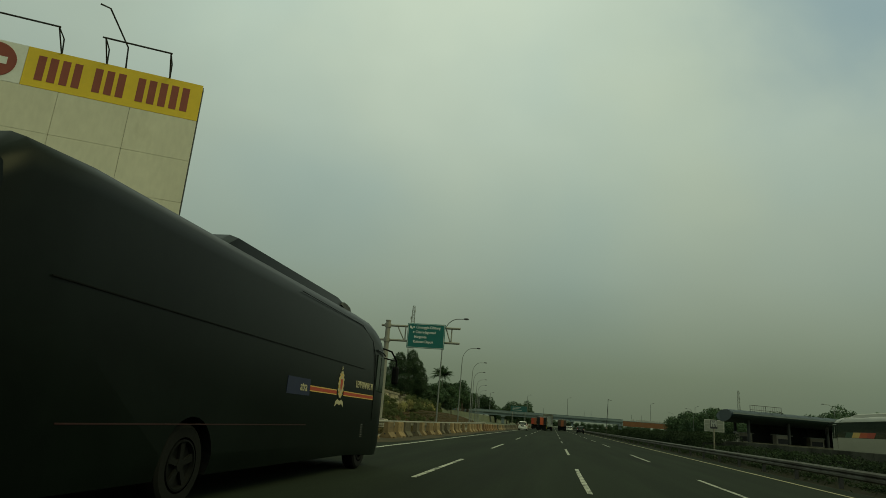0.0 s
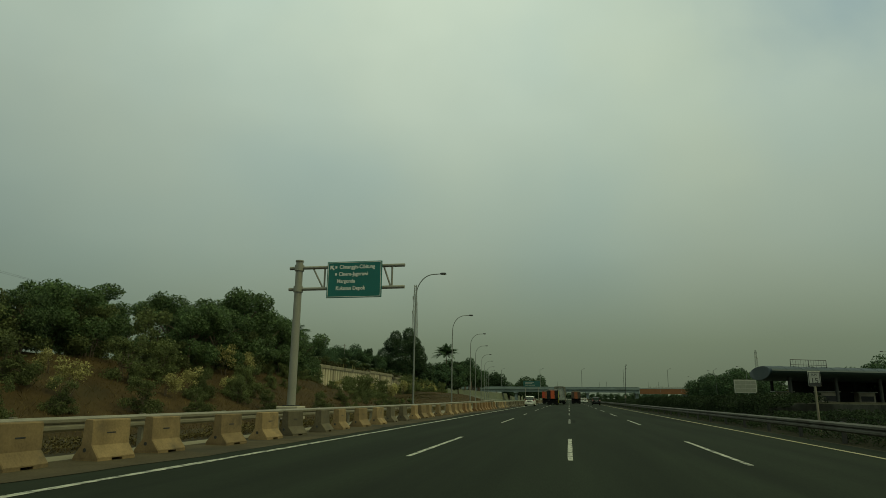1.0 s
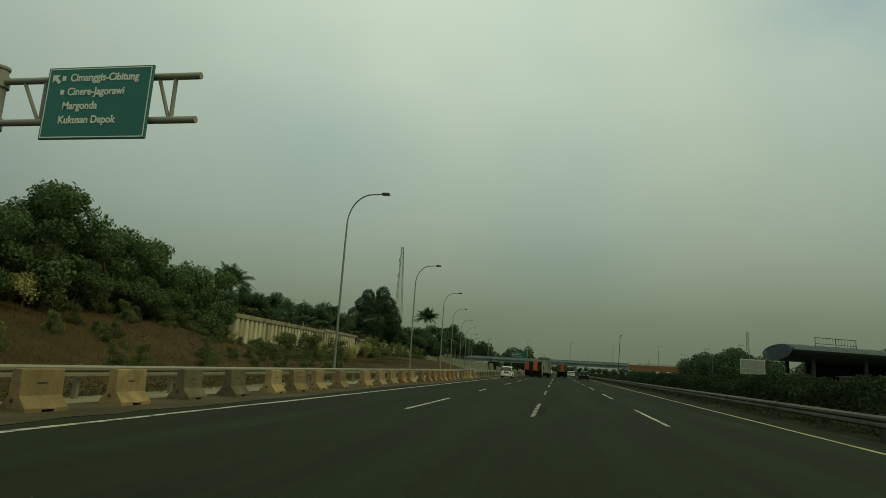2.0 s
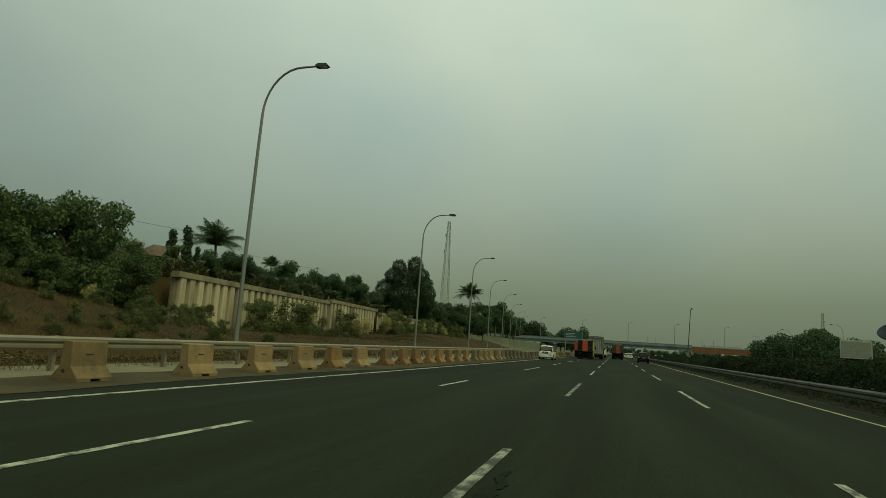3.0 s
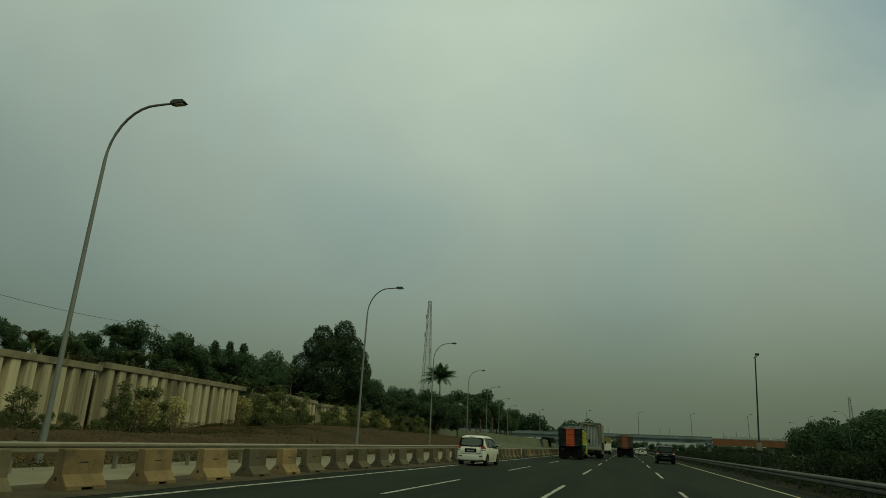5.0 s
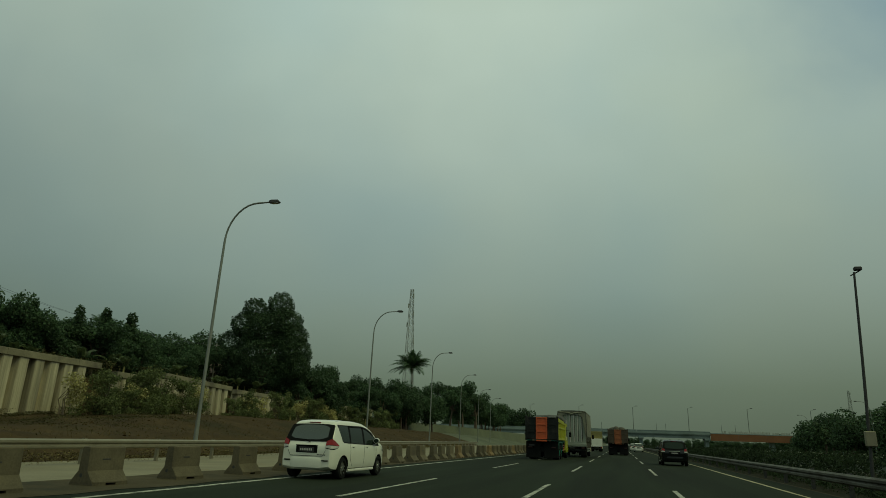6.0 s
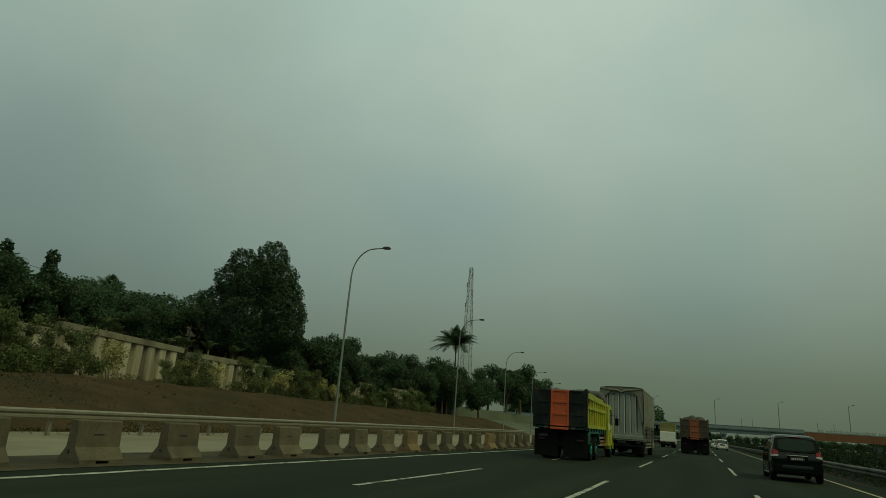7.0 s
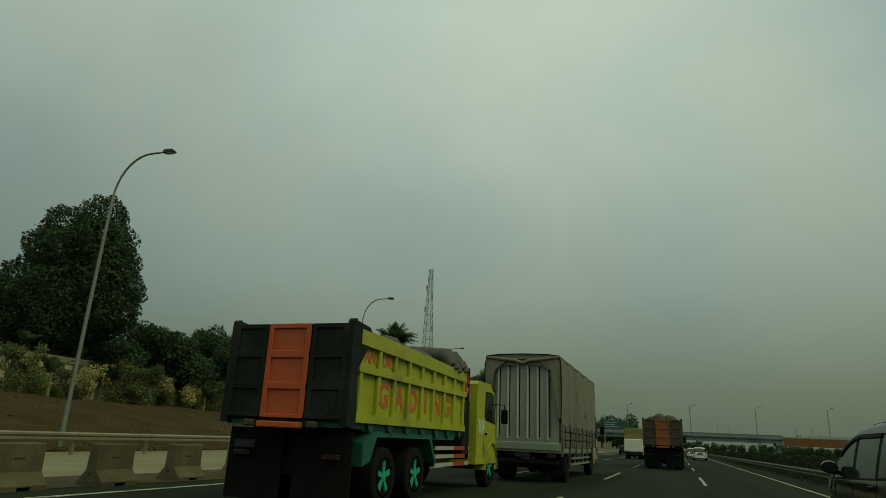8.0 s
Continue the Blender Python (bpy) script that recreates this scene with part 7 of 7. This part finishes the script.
def cargo_truck(name, label, at, L=9.4, hw=1.25, floor=1.10, top=4.02):
    e = empty(name, label, "truck", at)
    truck_frame(e, 11.2, (1.75, 8.6), V["black"], V["black"], 0.48, hw - 0.06)
    part("deck", box(-hw, hw, 0.0, L, floor - 0.16, floor), V["alu"], e)
    # ribbed rear panel
    bm = bmesh.new()
    bx(bm, -hw + 0.05, hw - 0.05, 0.03, 0.09, floor, top - 0.12)
    back = part("rear_panel", bm, V["alu"], e)
    for k in range(6):
        x = -0.83 + k * 0.333
        part("rib", prism(bmesh.new(), [(x - 0.045, 0.03), (x - 0.015, -0.03), (x + 0.015, -0.03), (x + 0.035, 0.03)], "z", floor + 0.24, top - 0.32), V["clear"], back)
        part("groove", box(x + 0.038, x + 0.072, 0.022, 0.034, floor + 0.30, top - 0.34), V["trim"], back)
    part("rear_sill", box(-hw, hw, -0.05, 0.06, floor - 0.10, floor + 0.14, 0.02), V["alu"], e)
    # tarpaulin cover: roof, sides and the gathered rear edge
    for s in (-1, 1):
        a, b = sorted((s * (hw - 0.01), s * (hw + 0.03)))
        bm = bmesh.new()
        ny, nz = 70, 10
        rng = random.Random(5 + s)
        grid = []
        for i in range(ny + 1):
            y = -0.02 + (L + 0.02) * i / ny
            col = []
            for j in range(nz + 1):
                t = j / nz
                z = floor + 0.70 + (top - 0.03 - floor - 0.70) * t - (0.05 * math.sin(y * 2.4) ** 2 if j == 0 else 0)
                bulge = 0.035 * math.sin(math.pi * t) * (0.6 + 0.4 * math.sin(y * 4.05)) + 0.016 * math.sin(9 * y + 5 * t) * (1 - t) + 0.012 * math.sin(3.1 * y - 6 * t) + rng.uniform(-0.004, 0.004)
                col.append(bm.verts.new((s * (hw + 0.015 + bulge), y, z)))
            grid.append(col)
        inner = [[bm.verts.new((s * (hw - 0.02), v.co.y, v.co.z)) for v in (col[0], col[-1])] for col in grid]
        for i in range(ny):
            for j in range(nz):
                bm.faces.new((grid[i][j], grid[i + 1][j], grid[i + 1][j + 1], grid[i][j + 1]))
            bm.faces.new((inner[i][0], inner[i + 1][0], inner[i + 1][1], inner[i][1]))
            bm.faces.new((inner[i][0], inner[i + 1][0], grid[i + 1][0], grid[i][0]))
            bm.faces.new((inner[i][1], inner[i + 1][1], grid[i + 1][nz], grid[i][nz]))
        part("tarpaulin_side", bm, V["cargo"], e, smooth=50)
        for k in range(9):
            y = 0.5 + k * 1.05
            part("tie_rope", tube(bmesh.new(), [(s * (hw + 0.055), y, floor + 0.72), (s * (hw + 0.07), y + 0.12, floor + 0.45), (s * (hw + 0.06), y + 0.05, floor + 0.05)], 0.012, 5), V["trim"], e)
        for z in (floor + 0.02, floor + 0.27, floor + 0.52):
            part("side_board", box(a, b, 0.0, L, z, z + 0.22, 0.01), V["boards"], e)
        for y in np.arange(0.1, L, 1.55):
            a2, b2 = sorted((s * (hw - 0.02), s * (hw + 0.06)))
            part("stake", box(a2, b2, float(y), float(y) + 0.09, floor - 0.25, floor + 0.78), V["boards"], e)
        for z in (0.52, 0.72, 0.90):
            part("side_guard", box(min(s * (hw - 0.1), s * (hw - 0.05)), max(s * (hw - 0.1), s * (hw - 0.05)), 2.6, 7.6, z, z + 0.07), V["alu"], e)
        for k in range(5):
            part("guard_post", box(min(s * (hw - 0.16), s * (hw - 0.1)), max(s * (hw - 0.16), s * (hw - 0.1)), 2.7 + k * 1.15, 2.78 + k * 1.15, 0.5, floor - 0.1), V["alu"], e)
        part("gathered_flap", loft(bmesh.new(), [[(s * (hw + 0.03), -0.04, floor + 0.9), (s * (hw - 0.06), -0.10, floor + 0.9), (s * (hw - 0.10), 0.02, floor + 0.9)],
                                                 [(s * (hw + 0.04), -0.06, floor + 1.8), (s * (hw - 0.22), -0.09, floor + 1.9), (s * (hw - 0.25), 0.02, floor + 1.9)],
                                                 [(s * (hw + 0.03), -0.08, top - 0.55), (s * (hw - 0.30), -0.09, top - 0.50), (s * (hw - 0.32), 0.02, top - 0.50)],
                                                 [(s * (hw + 0.02), -0.08, top - 0.02), (s * (hw - 0.75), -0.10, top - 0.14), (s * (hw - 0.75), 0.02, top - 0.14)]]), V["cargo"], e, smooth=60)
        part("mud_flap", box(min(s * 0.5, s * 1.15), max(s * 0.5, s * 1.15), 0.9, 0.93, 0.2, 0.95), V["rubber"], e)
        part("tail_lamp", box(s * 0.95 - 0.14, s * 0.95 + 0.14, -0.03, 0.03, 0.80, 0.92), V["redd"], e)
    part("tarpaulin_top", loft(bmesh.new(), [[(-hw - 0.03, y, top - 0.06), (-hw + 0.12, y, top + 0.02 + d), (0, y, top + 0.06 + d), (hw - 0.12, y, top + 0.02 + d), (hw + 0.03, y, top - 0.06), (hw + 0.02, y, top - 0.12), (-hw - 0.02, y, top - 0.12)]
                                             for y, d in ((-0.08, -0.01), (0.2, 0.02), (2.4, -0.03), (4.7, 0.03), (7.0, -0.03), (L + 0.02, 0.0))]), V["cargo"], e, smooth=45)
    part("gathered_edge", tube(bmesh.new(), [(-hw, -0.06, top - 0.05), (-0.7, -0.09, top - 0.12), (-0.25, -0.09, top - 0.16), (0, -0.09, top - 0.26), (0.25, -0.09, top - 0.16), (0.7, -0.09, top - 0.12), (hw, -0.06, top - 0.05)], 0.065, 8), V["cargo"], e, smooth=60)
    for s in (-1, 1):
        part("edge_rope", tube(bmesh.new(), [(s * (hw + 0.03), -0.09, floor + 0.8), (s * (hw + 0.045), -0.09, floor + 1.8), (s * (hw + 0.035), -0.10, top - 0.3), (s * (hw - 0.02), -0.10, top - 0.02), (s * (hw - 0.4), -0.11, top + 0.03), (0, -0.11, top + 0.05)], 0.018, 6), V["trim"], e)
        arch = [(s * 0.92, -0.05, floor + 0.45), (s * 0.93, -0.07, top - 0.75), (s * 0.86, -0.08, top - 0.48), (s * 0.62, -0.09, top - 0.34), (s * 0.2, -0.10, top - 0.32)]
        part("hem", tube(bmesh.new(), arch, 0.022, 6), V["tarp"], e, smooth=60)
    part("rear_beam", box(-hw + 0.1, hw - 0.1, 0.1, 0.2, 0.6, 0.72), V["black"], e)
    part("number_plate", box(-0.25, 0.25, 0.0, 0.03, 0.78, 0.92), V["plate"], e)
    for k in range(6):
        part("side_mark", box(hw + 0.031, hw + 0.034, 4.6 + k * 0.28, 4.74 + k * 0.28, 2.3, 2.42), V["tarp"], e)
    truck_cab(e, L + 0.15, V["beige"], hw - 0.1, 2.75, 1.7)
    return e


def coach(name, label, at, rz=0.0, L=12.0, hw=1.25, H=3.36, paint="busblack", military=True):
    """A coach; the tail is at y = -L and the nose at y = 0."""
    e = empty(name, label, "bus", at, rz)
    P_ = V[paint]

    def sec(y, zb, zt, k, r):
        p = [(hw * k * 0.96, zb), (hw * k, zb + 0.25), (hw * k, 1.75), (hw * k * 0.985, zt - r * 1.6), (hw * k * 0.95, zt - r * 0.8), (hw * k * 0.86, zt - r * 0.25), (hw * k * 0.72, zt)]
        return [(a, y, b) for a, b in p] + [(-a, y, b) for a, b in p[::-1]]
    st = [(-L, 0.55, H - 0.25, 0.94, 0.2), (-L + 0.2, 0.40, H - 0.05, 0.99, 0.22), (-L + 1.0, 0.34, H, 1.0, 0.22), (-2.6, 0.34, H, 1.0, 0.22), (-1.5, 0.30, H - 0.02, 1.0, 0.24), (-0.8, 0.26, H - 0.11, 0.995, 0.28),
          (-0.45, 0.25, H - 0.22, 0.985, 0.30), (-0.2, 0.25, H - 0.36, 0.965, 0.30), (-0.06, 0.28, H - 0.56, 0.94, 0.28), (0.0, 0.40, H - 0.85, 0.88, 0.2)]
    body = part("body", loft(bmesh.new(), [sec(*s) for s in st]), P_, e, smooth=38)
    wy = (-1.58, -L + 3.2)
    cut_arches(body, wy[1:], 0.48, hw)
    for s in (-1, 1):
        for y in wy:
            # rims share the tyre black to paint in the shadow of the arches
            wheel(e, s * (hw - 0.20), y, 0.48, 0.28, s, V["rubber"], 5, 0.56)
    # roof unit and cover
    def hump(y, z0, z1, w):
        return [(-w, y, z0), (-w * 0.95, y, z1 - 0.05), (-w * 0.8, y, z1), (w * 0.8, y, z1), (w * 0.95, y, z1 - 0.05), (w, y, z0)]
    part("roof_unit", loft(bmesh.new(), [hump(-8.2, H - 0.1, H + 0.0, 0.95), hump(-7.9, H - 0.1, H + 0.20, 1.0), hump(-3.5, H - 0.1, H + 0.20, 1.0), hump(-2.2, H - 0.12, H + 0.02, 0.98)]), P_, e, smooth=35)
    part("faded_patch", prism(bmesh.new(), [(-3.35, H + 0.02), (-3.22, H + 0.10), (-3.0, H + 0.09), (-2.78, H + 0.05), (-2.70, H - 0.02), (-2.85, H - 0.06), (-3.02, H - 0.05), (-3.2, H - 0.02)], "x", 0.96, 1.005), V["tarp"], e, "scuffed pale patch") if military else None
    part("roof_hatch", box(-0.45, 0.45, -1.95, -1.3, H - 0.10, H + 0.02, 0.03), V["tarp"], e)
    for s in (-1, 1):
        X0, X1 = sorted((s * (hw - 0.015), s * (hw + 0.004)))
        X2 = s * (hw + 0.006)
        part("cab_window", prism(bmesh.new(), [(-0.98, 1.75), (-0.34, 1.72), (-0.38, 2.55), (-0.98, 2.60)], "x", X0, X1), V["glass"], e)
        part("window_bar", box(min(X2, s * hw), max(X2, s * hw) + 0.002, -0.70, -0.65, 1.75, 2.56), P_, e)
        if not military:
            part("long_window", prism(bmesh.new(), [(-L + 0.6, 1.80), (-0.42, 1.80), (-0.30, 1.95), (-0.34, 2.55), (-0.55, 2.82), (-L + 0.6, 2.88)], "x", min(s * (hw - 0.015), s * (hw + 0.002)), max(s * (hw - 0.015), s * (hw + 0.002))), V["glass_t"], e)
        part("rain_gutter", tube(bmesh.new(), [(s * (hw + 0.005), -1.1, 2.70), (s * (hw + 0.01), -0.6, 2.68), (s * (hw - 0.02), -0.25, 2.64)], 0.018, 6), P_, e)
        seam = [(s * (hw + 0.002), -1.08, 1.05), (s * (hw + 0.002), -1.10, 1.9), (s * (hw + 0.0), -1.22, 2.5), (s * (hw - 0.02), -1.5, 2.85), (s * (hw - 0.03), -2.4, 3.10), (s * (hw - 0.03), -6, 3.14)]
        part("body_seam", tube(bmesh.new(), seam, 0.008, 5), V["trim"], e)
        part("waist_moulding", box(min(s * hw, s * (hw + 0.008)), max(s * hw, s * (hw + 0.008)), -L + 0.6, -2.0, 2.162, 2.174), V["trim"] if military else V["tarp"], e)
        if military:
            a, b = sorted((s * (hw - 0.002), s * (hw + 0.006)))
            for z0, z1, mt in ((1.52, 1.538, "gold"), (1.538, 1.602, "redv"), (1.602, 1.62, "gold")):
                for y0, y1 in ((-5.2, -3.77), (-3.33, -1.15)):
                    part("side_stripe", box(a, b, y0, y1, z0, z1), V[mt], e)
            part("lower_stripe", box(a, b, -L + 1, -5.2, 0.942, 0.956), V["redd"], e)
            part("name_panel", box(a, b, -6.2, -5.21, 1.44, 1.72), V["navy"], e)
        for k in range(8):
            part("vent_slat", box(min(s * hw, s * (hw + 0.008)), max(s * hw, s * (hw + 0.008)), -1.92, -1.76, 0.70 + k * 0.036, 0.716 + k * 0.036), V["tarp"], e)
        m = part("mirror_arm", tube(bmesh.new(), [(s * (hw - 0.2), -0.12, 2.86), (s * (hw + 0.02), 0.18, 2.80), (s * (hw + 0.12), 0.40, 2.58), (s * (hw + 0.12), 0.40, 2.42)], 0.022, 8), V["trim"], e)
        part("lower_arm", tube(bmesh.new(), [(s * (hw - 0.2), -0.08, 2.62), (s * (hw + 0.12), 0.40, 2.58)], 0.018, 8), V["trim"], m)
        part("mirror", box(s * (hw + 0.11) - 0.085, s * (hw + 0.11) + 0.085, 0.33, 0.47, 1.98, 2.44, 0.05, 2), V["trim"], m)
    if military:
        s = 1
        letters("LEMHANNAS RI", 0.205, V["cream"], e, (hw + 0.006, -1.90, 1.80), (90, 0, 90), squeeze=0.92, bold=0.002)
        letters("atra", 0.22, V["cream"], e, (hw + 0.008, -5.50, 1.58), (90, 0, 90), squeeze=0.9, bold=0.002)

        def oval(ry, rz, d0, d1):
            return prism(bmesh.new(), [(-3.55 + ry * math.cos(a), 1.73 + rz * math.sin(a)) for a in [2 * math.pi * k / 24 for k in range(24)]], "x", hw + d0, hw + d1)
        o = part("emblem", oval(0.15, 0.24, 0.0, 0.010), V["gold"], e, "gold oval wreath emblem")
        part("emblem_field", oval(0.105, 0.18, 0.011, 0.013), V["cream"], o)
        for k in range(14):
            a = 2 * math.pi * k / 14
            c, d = -3.55 + 0.15 * math.cos(a), 1.73 + 0.24 * math.sin(a)
            part("wreath_leaf", prism(bmesh.new(), [(c - 0.03, d), (c, d - 0.035), (c + 0.03, d), (c, d + 0.035)], "x", hw, hw + 0.012), V["cream"], o)
        part("emblem_shield", prism(bmesh.new(), [(-3.61, 1.84), (-3.49, 1.84), (-3.49, 1.70), (-3.55, 1.60), (-3.61, 1.70)], "x", hw + 0.014, hw + 0.017), V["redv"], o)
        star = [(-3.55 + (0.045 if k % 2 == 0 else 0.018) * math.sin(math.pi * k / 5), 2.05 + (0.045 if k % 2 == 0 else 0.018) * math.cos(math.pi * k / 5)) for k in range(10)]
        part("emblem_star", prism(bmesh.new(), star, "x", hw, hw + 0.008), V["cream"], o)
        part("emblem_ribbon", prism(bmesh.new(), [(y - 0.73, z) for y, z in [(-3.08, 1.30), (-2.95, 1.36), (-2.82, 1.33), (-2.69, 1.36), (-2.56, 1.30), (-2.60, 1.40), (-2.70, 1.44), (-2.82, 1.41), (-2.94, 1.44), (-3.04, 1.40)]], "x", hw, hw + 0.008), V["cream"], o)
    else:
        a, b = hw + 0.002, hw + 0.007
        for s in (-1, 1):
            a, b = sorted((s * (hw + 0.002), s * (hw + 0.008)))
            for k, mt in enumerate(("redv", "orange", "gold", "hedgeband")):
                y0 = -5.6 + k * 1.05
                part("side_band", prism(bmesh.new(), [(y0 - 0.9, 1.82), (y0 + 0.15, 1.82), (y0 - 0.20, 2.16), (y0 - 1.25, 2.16)], "x", a, b), V[mt], e)
    part("windscreen", loft(bmesh.new(), [[(-hw * 0.84, -0.04, 1.55), (hw * 0.84, -0.04, 1.55), (hw * 0.80, -0.09, 2.45), (-hw * 0.80, -0.09, 2.45)], [(-hw * 0.84, 0.02, 1.35), (hw * 0.84, 0.02, 1.35), (hw * 0.80, -0.06, 2.45), (-hw * 0.80, -0.06, 2.45)]]), V["glass"], e)
    return e


coach("coach", "black coach with a red and gold stripe", (-6.25, 16.0, 0))
dump_truck("dump_truck", "lime green dump truck with an orange tailgate panel", (-3.44, 158.6, 0))
cargo_truck("cargo_truck", "cargo truck with a ribbed metal rear and grey tarpaulin", (-2.05, 170.4, 0))
dump_truck("dump_truck", "dusty brown dump truck with a heaped load", (1.86, 193.2, 0), side="rust", tail="rust", centre="dullorange", frame="black", rim="black", lettered=False, load="sack", cab="rust")
dump_truck("dump_truck", "dark red dump truck ahead in the slow lane", (-5.6, 187.0, 0), side="rust", tail="redv", centre="dullorange", frame="black", rim="black", lettered=False, load="sack", cab="redv")
car("people_carrier", "white people carrier with alloy wheels and red tail lamps", (-6.55, 127.2, 0), -1.5)
car("sport_utility", "dark grey sport utility car beside the hedge", (5.62, 156.9, 0), 0, 4.4, 1.75, 1.68, "blacksuv")
car("hatchback", "white car far ahead in the fast lane", (5.4, 240.0, 0), 0, 4.3, 1.7, 1.6, "white", detail=False)
car("hatchback", "small white car far ahead beside the verge", (4.9, 262.0, 0), 0, 4.2, 1.68, 1.55, "white", detail=False)
car("hatchback", "dark car far ahead in the slow lane", (-5.6, 262.0, 0), 0, 4.2, 1.68, 1.5, "blacksuv", detail=False)
coach("coach", "beige coach on the opposite carriageway", (20.4, 52.0, 0.19), 0, 12.0, 1.25, 3.2, "beige", False)


def van_truck():
    e = empty("box_van", "small white box van with a yellow upper body", "van", (-1.9, 226, 0))
    truck_frame(e, 5.2, (1.1, 4.4), V["black"], V["black"], 0.36, 0.95)
    part("cargo_box", box(-1.0, 1.0, 0, 3.6, 0.75, 2.1, 0.03), V["white"], e)
    part("upper_box", box(-1.0, 1.0, 0.4, 3.6, 2.11, 3.3, 0.03), V["vanyellow"], e)
    for x in (-0.5, 0.5):
        part("rear_door", box(x - 0.46, x + 0.46, -0.03, 0.0, 0.85, 2.05, 0.01), V["white"], e)
    for s in (-1, 1):
        part("tail_lamp", box(s * 0.9 - 0.08, s * 0.9 + 0.08, -0.035, 0.0, 0.62, 0.74), V["red"], e)
    part("rear_beam", box(-0.95, 0.95, -0.02, 0.08, 0.45, 0.6), V["black"], e)
    truck_cab(e, 3.7, V["white"], 0.95, 2.0, 1.5, 0.5)


van_truck()
